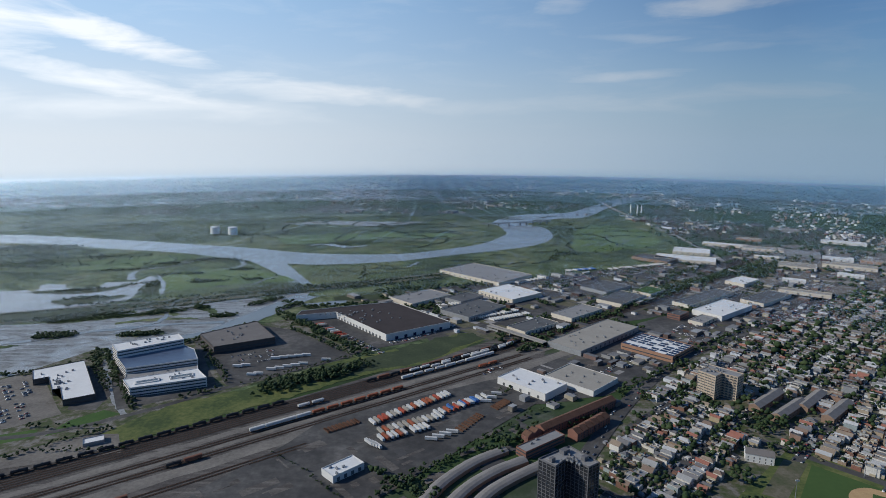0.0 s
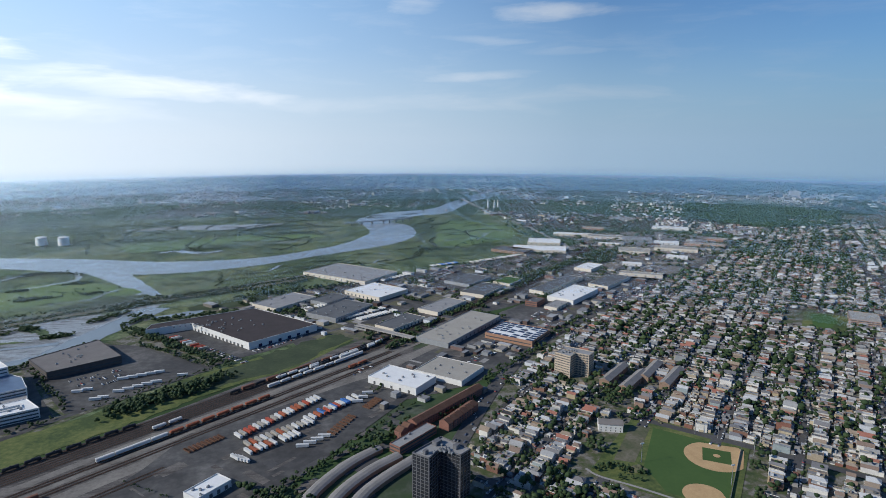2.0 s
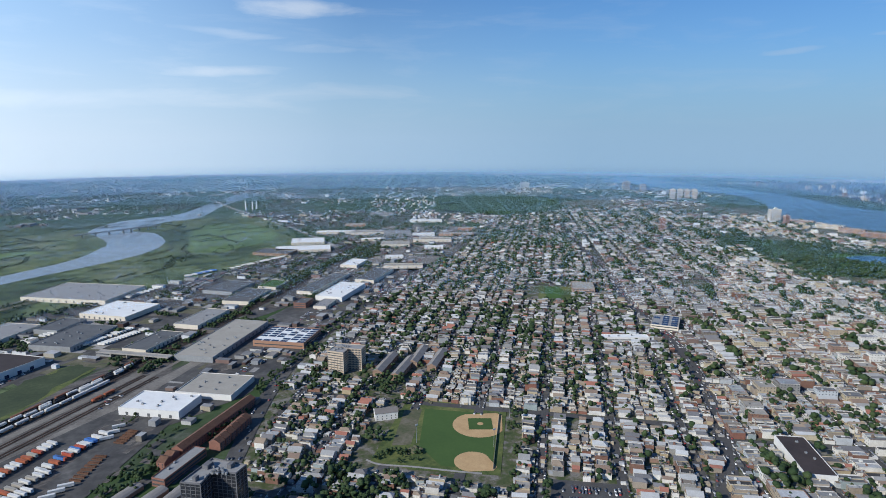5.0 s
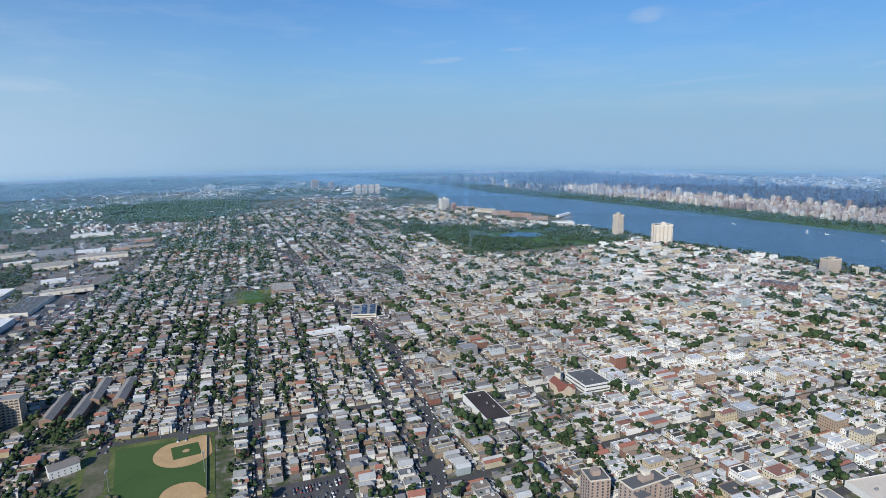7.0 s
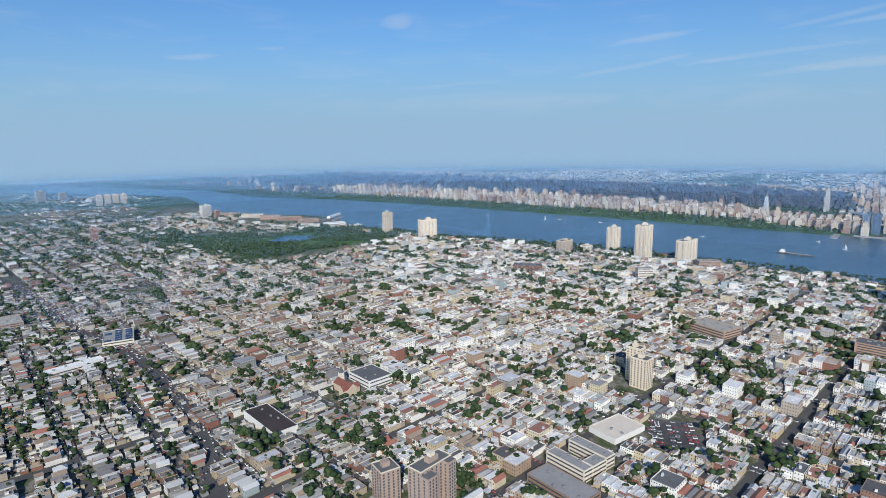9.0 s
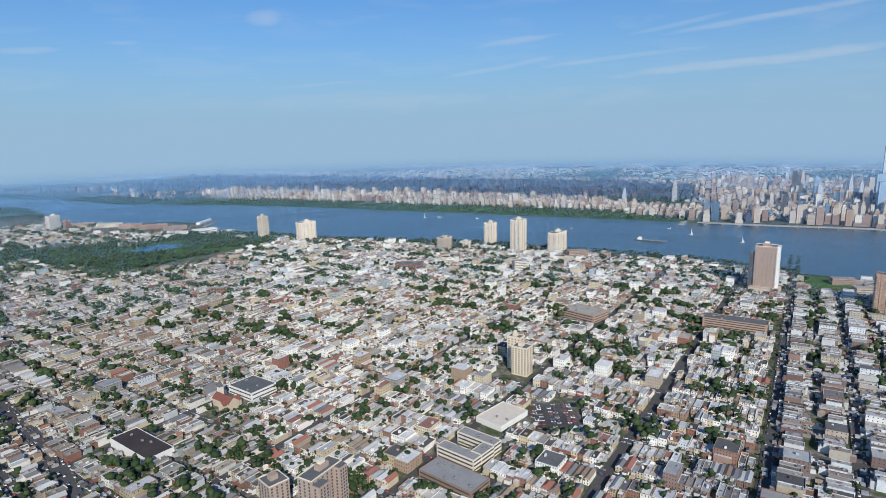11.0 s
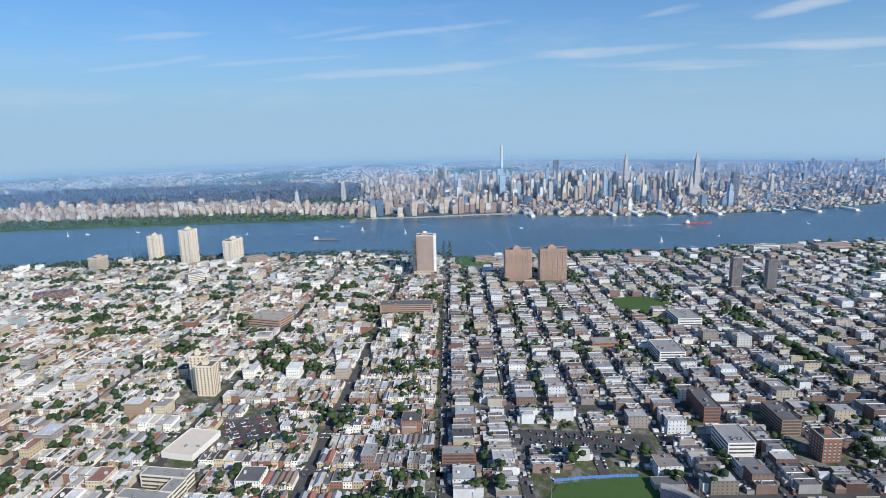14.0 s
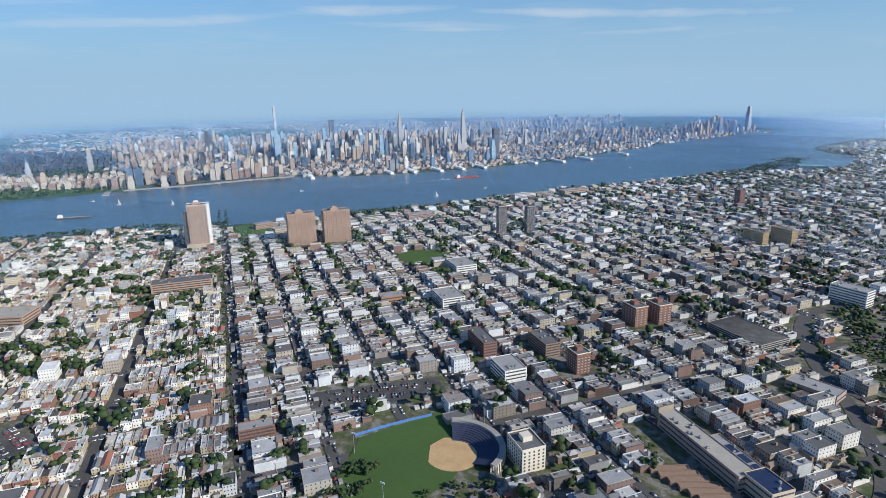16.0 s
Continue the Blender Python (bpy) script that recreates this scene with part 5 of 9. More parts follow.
# ---- towers ----
def tower(name, x, y, w, d, azimuth, h, wall, label, bays=6, floors=14, trim="cream", single=False, group="", top="slate", balconies=False):
    """A tall block: walls, roof, parapet, lift house, and its windows, singly or as a strip a bay."""
    ob = tagged(new(name), label, "apartment tower", group)
    ob.matrix_world = spot(x, y, azimuth)
    part("wall", box_mesh("wall", w, d, h, M[wall], lid=False), ob)
    p = Pile()
    p.quad(0, 0, h - 0.6, w - 0.5, d - 0.5)
    deck = part("roof", p.mesh("roof", [M[top]]), ob)
    part("parapet", rim_mesh("parapet", w + 0.2, d + 0.2, h - 0.5, 0.5, 0.9, M[trim]), ob)
    part("lift_house", box_mesh("lift_house", w * 0.3, d * 0.4, 4.2, M[wall]), deck, pose(w * 0.05, 0, h - 0.6))
    if h > 40:
        part("water_tank", box_mesh("water_tank", w * 0.16, d * 0.24, 3.0, M[trim]), deck, pose(w * 0.05, 0, h + 3.6))
    step = (h - 3) / floors
    wm = box_mesh("window", 1.5, 0.16, 1.6, M["glass"])
    to_eye = Vector((-x, -y, 0)).normalized()
    for face, span, off in ((0, w, d), (1, d, w), (2, w, d), (3, d, w)):
        n = max(2, round(bays * span / w))
        swing = Matrix.Rotation(face * math.pi / 2, 4, "Z")
        out = ob.matrix_world.to_3x3() @ (swing.to_3x3() @ Vector((0, -1, 0)))
        if single and out.dot(to_eye) > 0.15:
            for f in range(floors):
                for k in range(n):
                    part("window", wm, ob, swing @ pose((k + 0.5) / n * span - span / 2, -off / 2 - 0.03, 2.2 + f * step))
        else:
            strip = box_mesh("window_strip", span / n * 0.42, 0.2, h - 5.5, M["glass_strip"], 2.2, True)
            for k in range(n):
                part("window_strip", strip, ob, swing @ pose((k + 0.5) / n * span - span / 2, -off / 2 - 0.04, 0))
    if balconies:
        p = Pile()
        for face, span, off in ((0, w, d), (1, d, w), (2, w, d), (3, d, w)):
            n = max(3, round(bays * span / w))
            swing = Matrix.Rotation(face * math.pi / 2, 4, "Z")
            shaft = box_mesh("bay", span / n * 0.34, 1.7, h + 0.6, M[wall], 0.0, True)
            for k in range(n):
                at = swing @ Vector(((k + 0.5) / n * span - span / 2, -off / 2 - 0.3, 0))
                if k % 2:
                    part("bay", shaft, ob, swing @ pose((k + 0.5) / n * span - span / 2, -off / 2 - 0.3, 0))
                    continue
                for f in range(floors):
                    p.box(at.x, at.y, 2.4 + f * step, span / n * 0.86, 1.5, step * 0.36, (1, 0, -1, 0)[face], (0, 1, 0, -1)[face], floor=True)
        tagged(part("balcony_front", p.mesh("balcony_front", [M[trim]]), ob), "rows of small balconies", kind="stuff")
    return ob


tower("slim_tower", 1765, 252, 22, 22, 40, 62, "tanbrick", "slim tan tower with stacked balconies on the cliff", 5, 18, balconies=True)
tower("apartment_block", 1680, 125, 50, 22, 150, 52, "paleconcrete", "broad cream apartment block with dark stripes", 9, 15, balconies=True)
tower("apartment_block", 1452, -230, 36, 20, 140, 30, "tanbrick", "mid-height tan apartment block", 7, 9)
tower("apartment_block", 1450, -283, 24, 18, 140, 17, "cream", "small cream apartment block", 4, 5)
tower("apartment_tower", 1470, -353, 26, 22, 140, 58, "paleconcrete", "pale apartment tower with balconies on the cliff", 5, 19, balconies=True)
tower("apartment_tower", 1386, -403, 32, 26, 140, 76, "paleconcrete", "tallest pale tower of the cliff row", 6, 24, balconies=True)
tower("apartment_block", 1351, -490, 55, 20, 140, 47, "paleconcrete", "broad cream slab block on the cliff", 9, 13, balconies=True)
tower("yellow_tower", 673, -193, 18, 12, 44, 42, "yellowbrick", "yellow brick tower in the middle of the town", 4, 12, single=True)
tower("yellow_tower", 654, -195, 20, 16, 44, 36, "yellowbrick", "yellow brick tower with a curved front", 5, 12, single=True)
tower("brick_tower", 434, 70, 18, 17, 55, 29, "greybrick", "square brown brick tower with a red roof house", 4, 10, single=True)
slab = tower("brick_slab", 418, 33, 34, 14, 130, 43, "greybrick", "tall staggered brown brick slab with small windows", 7, 15, single=True)
WING_WINDOW = box_mesh("window", 1.5, 0.16, 1.6, M["glass"])
for wx, wy, ww, wd, wh in ((-11.5, -10.5, 11, 8, 40), (12, -9.5, 9, 6, 42)):
    wing = part("wing", box_mesh("wing", ww, wd, wh, M["greybrick"]), slab, pose(wx, wy, 0))
    part("wing_roof", box_mesh("wing_roof", ww - 1, wd - 1, 0.12, M["slate"]), wing, pose(0, 0, wh))
    for f in range(14):
        for k in range(3):
            part("window", WING_WINDOW, wing, pose((k - 1) * ww * 0.3, -wd / 2 - 0.03, 2.2 + f * (wh - 3) / 14))
        part("window", WING_WINDOW, wing, pose(-ww / 2 - 0.03, 0, 2.2 + f * (wh - 3) / 14, 0, 0, -90))
cliff = tower("cliff_tower", 925, -722, 24, 34, 131, 80, "pinkbrick", "tall brown tower with a white end strip beside the cliff lawn", 4, 26, trim="whitewall")
part("end_strip", box_mesh("end_strip", 24.6, 5, 80, M["whitewall"]), cliff, pose(0, -19.5, 0))
part("glass_wing", box_mesh("glass_wing", 18, 9, 68, M["glass"]), cliff, pose(0, 21.5, 0))
part("podium", box_mesh("podium", 36, 50, 7, M["tanbrick"]), cliff, pose(-10, -2, 0))
tower("brown_slab", 760, -817, 50, 20, 41, 60, "pinkbrick", "broad pinkish brown brick slab block", 11, 20, trim="pinkbrick", balconies=True)
tower("brown_slab", 716, -866, 50, 20, 41, 61, "pinkbrick", "broad pinkish brown brick slab block beside its twin", 11, 20, trim="pinkbrick", balconies=True)
tower("dark_tower", 448, -1037, 12, 17, 131, 58, "darkclad", "slim dark tower with tan edges above the river", 3, 18, trim="tanbrick")
tower("dark_tower", 404, -1073, 12, 17, 131, 55, "darkclad", "slim dark tower beside its twin", 3, 18, trim="tanbrick")
tower("dark_block", 127, -708, 26, 18, 131, 25, "brick", "dark brick block in the shade", 5, 8)
tower("brown_block", 103, -728, 26, 18, 131, 25, "brick", "square brown brick block of flats", 5, 8)
tower("brick_tower", 152, -555, 20, 16, 131, 23, "brick", "red brick corner tower", 5, 7)
tower("corner_flats", 143, -384, 26, 20, 131, 21, "cream", "cream corner block of flats by the stadium", 7, 6, single=True)
for k in range(4):
    tower("north_block", 2572 + k * 24, 1659 - k * 23, 24, 16, 132, 45, "tanbrick", "one of four tan slab blocks in a row", 4, 14, group="slab row")
tower("north_block", 2130, 976, 38, 18, 120, 46, "cream", "pale slab block on the ridge", 6, 14)
tower("north_block", 2085, 915, 16, 14, 120, 34, "brick", "red brick tower on the ridge", 3, 10)
tower("north_block", 1660, 1099, 22, 18, 47, 38, "brick", "brown brick tower among houses", 4, 12)
tower("north_block", 2457, 2558, 50, 20, 120, 30, "tanbrick", "broad tan block on the far ridge", 7, 8)
tower("north_block", 2770, 2076, 40, 20, 120, 48, "steel", "grey tower on the far ridge", 6, 14)
tower("north_block", 2830, 2010, 30, 20, 120, 36, "steel", "grey block on the far ridge", 6, 11)

# ---- the city across the river ----
def facade(name, colours, dark=0.6, col_w=5.0, floor_h=4.0, rough=0.6):
    """City walls with rows of windows too far off to build."""
    m, nt, b = material(name, rough, 0.0, 0.5)
    r = nt.nodes.new("ShaderNodeNewGeometry").outputs["Random Per Island"]
    n = len(colours)
    col = ramp_node(nt, r, [(i / n, c) for i, c in enumerate(colours)], constant=True)
    g = nt.nodes.new("ShaderNodeNewGeometry")
    sep = nt.nodes.new("ShaderNodeSeparateXYZ")
    nt.links.new(g.outputs["Position"], sep.inputs[0])
    nsep = nt.nodes.new("ShaderNodeSeparateXYZ")
    nt.links.new(g.outputs["Normal"], nsep.inputs[0])
    along = math_node(nt, "ADD", math_node(nt, "MULTIPLY", sep.outputs[0], 0.54), math_node(nt, "MULTIPLY", sep.outputs[1], 0.84))
    across = math_node(nt, "SUBTRACT", math_node(nt, "MULTIPLY", sep.outputs[0], 0.84), math_node(nt, "MULTIPLY", sep.outputs[1], 0.54))
    u = math_node(nt, "ADD", along, across)
    bar_u = math_node(nt, "GREATER_THAN", math_node(nt, "FRACT", math_node(nt, "DIVIDE", u, col_w)), 0.45)
    bar_v = math_node(nt, "GREATER_THAN", math_node(nt, "FRACT", math_node(nt, "DIVIDE", sep.outputs[2], floor_h)), 0.4)
    wall = math_node(nt, "LESS_THAN", nsep.outputs[2], 0.5)
    pane = math_node(nt, "MULTIPLY", math_node(nt, "MULTIPLY", bar_u, bar_v), wall)
    f = math_node(nt, "MULTIPLY", pane, dark)
    nt.links.new(mix_node(nt, f, col, (0.06, 0.07, 0.09)), b.inputs["Base Color"])
    return m


STONE = [(0.499, 0.422, 0.344), (0.396, 0.317, 0.26), (0.568, 0.51, 0.437), (0.31, 0.22, 0.177), (0.473, 0.431, 0.391), (0.636, 0.607, 0.558), (0.378, 0.29, 0.242), (0.258, 0.176, 0.149), (0.516, 0.449, 0.372)]
GLASS = [(0.12, 0.2, 0.32), (0.26, 0.27, 0.28), (0.05, 0.08, 0.13), (0.52, 0.46, 0.38), (0.16, 0.25, 0.34), (0.34, 0.24, 0.18), (0.03, 0.04, 0.06), (0.7, 0.68, 0.64), (0.07, 0.13, 0.22), (0.42, 0.34, 0.27), (0.04, 0.06, 0.1)]
M["stone"] = facade("city masonry", STONE)
M["curtain"] = facade("city glass and stone", GLASS, 0.5, 6.0, 4.0, 0.4)


# Shadow of clouds over these quarters is put into the facade colours as dark blue.
M["shaded_city"] = facade("city facades with painted cloud shade", [(0.035, 0.06, 0.12), (0.07, 0.08, 0.12), (0.025, 0.05, 0.1), (0.1, 0.095, 0.12), (0.04, 0.06, 0.1)])


def city_block(pile, x, y, w, d, h, azi, mat, rnd):
    c, s = turn(azi)
    style = rnd.random()
    if style < 0.45 or h < 25:
        pile.box(x, y, 0, w, d, h, c, s, mat)
        pile.box(x + rnd.uniform(-2, 2), y + rnd.uniform(-2, 2), h, w * 0.35, d * 0.35, rnd.uniform(2, 5), c, s, mat)
    elif style < 0.8:
        k = rnd.uniform(0.5, 0.8)
        pile.box(x, y, 0, w, d, h * k, c, s, mat)
        pile.box(x, y, h * k, w * 0.72, d * 0.72, h * (1 - k) * 0.75, c, s, mat)
        pile.box(x, y, h * k + h * (1 - k) * 0.75, w * 0.4, d * 0.4, h * (1 - k) * 0.25, c, s, mat)
    else:
        pile.box(x, y, 0, w * 1.15, d * 1.15, h * 0.3, c, s, mat)
        pile.box(x, y, h * 0.3, w * 0.85, d * 0.85, h * 0.7, c, s, mat)


city_trees = []


def make_city():
    rnd = random.Random(21)
    stone, glass, far_city = Pile(), Pile(), Pile()
    az = 33.0
    lx, ly = math.sin(radians(az)), math.cos(radians(az))
    nx, ny = ly, -lx
    for q in range(-5200, 4700, 23):
        for n in range(-400, 3600, 23):
            x, y = lx * q + nx * n, ly * q + ny * n
            r = math.hypot(x, y)
            if r > (4800 if x > 0 and y < 0.25 * x else 4250) or not in_view(x, y, 6):
                continue
            inland = (x - ny_x(y)) * nx      # distance from the shore, about
            if inland < 14 or (y < -3740 and x < 1000):
                continue
            a = math.degrees(math.atan2(x, y))
            x, y = x + rnd.uniform(-4, 4), y + rnd.uniform(-4, 4)
            w, d = rnd.uniform(12, 19), rnd.uniform(12, 19)
            grain = noise.noise(Vector((x * 0.006, y * 0.006, 1)))
            if a + 2 * grain < 122:
                park = float(np.interp(y, (-1080, -900), (40, 200)))
                if inland < park:
                    if noise.noise(Vector((x * 0.01, y * 0.01, 4))) > -0.3:
                        city_trees.append((x, y, 0, rnd.uniform(13, 19), rnd.uniform(0, 6.2), rnd.randrange(6)))
                    continue
                pile = stone
                if inland < park + 270:
                    h = rnd.choice((11, 13, 15, 18, 21, 24, 27, 30)) * (1 if a > 88 else 0.8 if a > 74 else 0.5) * rnd.uniform(0.85, 1.15)
                    if rnd.random() < 0.05:
                        h = rnd.uniform(32, 48)
                    if rnd.random() < 0.08:
                        continue
                    # most northern rows also take the facades with painted shade
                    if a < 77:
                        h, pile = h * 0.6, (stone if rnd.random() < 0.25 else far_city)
                elif inland < 610:
                    # the long park: dark trees
                    if rnd.random() < 0.9:
                        city_trees.append((x, y, 0, rnd.uniform(11, 16), rnd.uniform(0, 6.2), rnd.randrange(6)))
                    continue
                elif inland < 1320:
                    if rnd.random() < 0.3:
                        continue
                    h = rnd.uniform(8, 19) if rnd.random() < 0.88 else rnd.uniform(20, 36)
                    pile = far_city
                else:
                    if grain < 0.05 or rnd.random() < 0.45:
                        if rnd.random() < 0.35:
                            city_trees.append((x, y, 0, rnd.uniform(7, 11), rnd.uniform(0, 6.2), rnd.randrange(6)))
                        continue
                    h = rnd.uniform(4, 9)
            elif a < 158:
                core = math.exp(-((a - 142) / 10.0) ** 2) * math.exp(-((inland - 560) / 290.0) ** 2)
                condo = a < 136 and inland < 120
                if inland < 60 and not condo:
                    if rnd.random() < 0.5:
                        continue
                    h, pile = rnd.uniform(4, 9), stone
                elif condo:
                    if inland < 34 or rnd.random() < 0.52:
                        continue
                    h, w, d = rnd.choice((30, 38, 44, 50, 54, 34)) * rnd.uniform(0.9, 1.1), rnd.uniform(15, 21), rnd.uniform(13, 17)
                    pile = glass if rnd.random() < 0.15 else stone
                elif rnd.random() < 0.025 + 0.4 * core + (0.1 if a < 131 else 0.0):
                    h, w, d = 24 + rnd.uniform(0, 22) + core * rnd.choice((10, 26, 48, 70, 36, 18, 58)), rnd.uniform(10, 17), rnd.uniform(10, 16)
                    pile = glass if rnd.random() < (0.72 if a > 130 else 0.2) else stone
                else:
                    if rnd.random() < 0.12:
                        continue
                    h, pile = rnd.uniform(5, 13) + core * rnd.uniform(0, 20), (stone if rnd.random() < 0.7 else glass)
            else:
                if rnd.random() < 0.16:
                    continue
                core = math.exp(-((a - 175.5) / 3.2) ** 2) * math.exp(-((inland - 200) / 260.0) ** 2)
                h = rnd.uniform(5, 13) + core * rnd.choice((4, 14, 26, 44, 60, 74))
                if rnd.random() < 0.07:
                    h = rnd.uniform(22, 40)
                pile = glass if rnd.random() < 0.6 else stone
                if inland < 100:
                    h = rnd.uniform(3, 8)
            city_block(pile, x, y, w, d, h, az, 0, rnd)
    thing("city_stone_blocks", stone.mesh("city_stone_blocks", [M["stone"]]), "crowded tan and brown city blocks across the river", "city blocks", kind="stuff")
    thing("city_far_blocks", far_city.mesh("city_far_blocks", [M["shaded_city"]]), "low city quarters beyond the long park, painted in shade", "city blocks", kind="stuff")
    thing("city_glass_blocks", glass.mesh("city_glass_blocks", [M["curtain"]]), "blue-grey glass and stone high-rises across the river", "high-rises", kind="stuff")


make_city()


def skyscraper(name, x, y, label, tiers, mat, azi=33, mast=0):
    """A landmark tower of stacked tiers: (width, depth, bottom, top)."""
    ob = tagged(new(name), label, "skyscraper")
    ob.matrix_world = spot(x, y, azi)
    for w, d, z0, z1 in tiers:
        part("tier", box_mesh("tier", w, d, z1 - z0, M[mat], z0), ob)
    if mast:
        p = Pile()
        p.box(0, 0, tiers[-1][3], 3.2, 3.2, mast, taper=0.25)
        part("mast", p.mesh("mast", [M["steel"]]), ob)
    return ob


M["paleglass"] = facade("pale gridded concrete", [(0.42, 0.46, 0.52)], 0.35, 6, 5)
M["darkglass"] = facade("dark tower glass", [(0.09, 0.1, 0.12)], 0.5, 6, 5, 0.3)
M["blueglass"] = facade("blue tower glass", [(0.28, 0.4, 0.52)], 0.4, 6, 5, 0.25)
M["limestone"] = facade("grey limestone", [(0.4, 0.39, 0.39)], 0.4, 5, 4)
rnd = random.Random(5)
for k in range(46):
    a, r = radians(rnd.gauss(139, 8)), rnd.uniform(2250, 3050)
    h = rnd.uniform(52, 98) * (1 if r < 2900 else 0.9)
    w = rnd.uniform(12, 19)
    mat = rnd.choice(("darkglass", "blueglass", "limestone", "paleglass", "darkglass", "limestone"))
    tiers = [(w, w * 0.8, 0, h)] if rnd.random() < 0.5 else [(w, w * 0.85, 0, h * 0.7), (w * 0.7, w * 0.6, h * 0.7, h), (w * 0.35, w * 0.3, h, h * 1.07)]
    skyscraper("midtown_tower", r * math.sin(a), r * math.cos(a), {"darkglass": "dark glass office tower of the skyline", "blueglass": "blue glass office tower of the skyline", "limestone": "grey stone office tower of the skyline", "paleglass": "pale gridded office tower of the skyline"}[mat], tiers, mat, 33, 12 if rnd.random() < 0.15 else 0)
skyscraper("pencil_tower", 2062, -2098, "very slim pale square tower", [(10, 10, 0, 196)], "paleglass")
skyscraper("art_deco_tower", 1156, -2259, "stepped grey stone tower with a mast", [(30, 22, 0, 40), (20, 16, 40, 100), (15, 12, 100, 150), (10, 8, 150, 163), (6, 5, 163, 171)], "limestone", mast=15)
skyscraper("dark_slab", 963, -2163, "dark flat-topped glass slab", [(24, 18, 0, 112)], "darkglass")
skyscraper("slab_tower", 1990, -2420, "broad dark slab tower", [(26, 18, 0, 112)], "darkglass")
skyscraper("spire_tower", 1545, -2370, "grey tower with a tapering spire", [(16, 14, 0, 110), (11, 10, 110, 138), (6, 5, 138, 150)], "limestone", mast=22)
skyscraper("blue_tower", 1730, -1750, "blue glass tower by the river", [(24, 22, 0, 118)], "blueglass")
skyscraper("blue_tower", 1610, -1640, "tall blue glass tower near the piers", [(22, 20, 0, 105)], "blueglass")
skyscraper("harbour_tower", 153, -3918, "tall tapering glass tower at the far tip", [(26, 26, 0, 50), (22, 22, 50, 95), (16, 16, 95, 125)], "paleglass", mast=15)

# ---- near houses, each a thing of its own ----
def near_house_mesh_set(style, w, d, h, rnd):
    """The meshes of one house pattern; local -y is the street front."""
    out = []
    p = Pile()
    p.box(0, 0, 0, w, d, h, lid=False)
    wall = p
    if style == "gable":
        p.box(0, -d / 2 - 0.9, 0, w * 0.8, 1.8, h * 0.45, lid=True)
        rise = w * rnd.uniform(0.32, 0.45)
        r = Pile()
        r.gable(0, 0, h, w, d, rise, 1, 0, 0, 1, 0.45)
        W, D = w / 2 + 0.45, d / 2 + 0.45
        r.add([(-W, -D, h - 0.18), (W, -D, h - 0.18), (W, D, h - 0.18), (-W, D, h - 0.18), (-W, -D, h), (W, -D, h), (W, D, h), (-W, D, h)],
              [(0, 1, 5, 4), (1, 2, 6, 5), (2, 3, 7, 6), (3, 0, 4, 7), (3, 2, 1, 0)], 1)
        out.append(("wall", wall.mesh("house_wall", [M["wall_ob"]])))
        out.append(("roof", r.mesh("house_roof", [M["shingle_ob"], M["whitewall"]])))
        q = Pile()
        q.box(w * 0.2, d * 0.2, h + rise * 0.3, 0.8, 0.8, rise * 0.95)
        q.box(w * 0.2, d * 0.2, h + rise * 1.25, 1.0, 1.0, 0.2)
        out.append(("chimney", q.mesh("chimney", [M["brick"]])))
    else:
        r = Pile()
        r.quad(0, 0, h - 0.45, w - 0.4, d - 0.4)
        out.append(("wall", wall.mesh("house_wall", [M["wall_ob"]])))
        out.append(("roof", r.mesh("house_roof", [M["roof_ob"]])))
        q = Pile()
        for x, y, a, b in ((0, d / 2 - 0.15, w, 0.3), (-w / 2 + 0.15, 0, 0.3, d - 0.6), (w / 2 - 0.15, 0, 0.3, d - 0.6)):
            q.box(x, y, h - 0.35, a, b, 0.5, floor=True)
        q.box(0, -d / 2 - 0.1, h - 0.5, w + 0.1, 0.7, 1.0, floor=True)
        q.box(0, -d / 2 - 0.25, h - 0.9, w, 0.5, 0.4, floor=True)
        out.append(("cornice", q.mesh("cornice", [M["whitewall"]])))
        q = Pile()
        x, y = rnd.uniform(-w * 0.25, w * 0.25), rnd.uniform(-d * 0.2, d * 0.35)
        q.box(x, y, h - 0.45, 1.9, 2.6, 2.1)
        q.box(x + 0.2, y + 2.4, h - 0.45, 0.5, 0.5, 1.2)
        q.box(-x, y - 4, h - 0.45, 0.9, 0.9, 0.9)
        out.append(("stair_head", q.mesh("stair_head", [M["roof_ob"]])))
    q = Pile()
    q.box(w * 0.28, -d / 2 - 0.06, 0.6, 1.0, 0.14, 2.1)
    for k in range(3):
        q.box(w * 0.28, -d / 2 - 0.5 - 0.35 * k, 0, 1.6, 0.4, 0.6 - 0.2 * k)
    out.append(("door", q.mesh("front_door", [M["brick"]])))
    return out


WINDOW = box_mesh("window", 0.9, 0.14, 1.4, M["glass"])
HOUSE_KINDS = {"flat": [], "gable": []}
rnd = random.Random(31)
for k in range(9):
    HOUSE_KINDS["flat"].append((rnd.uniform(5.4, 7.4), rnd.uniform(11, 16), rnd.uniform(6.0, 8.6)))
for k in range(6):
    HOUSE_KINDS["gable"].append((rnd.uniform(5.8, 7.4), rnd.uniform(10, 14), rnd.uniform(5.0, 6.4)))
PROTO = {}


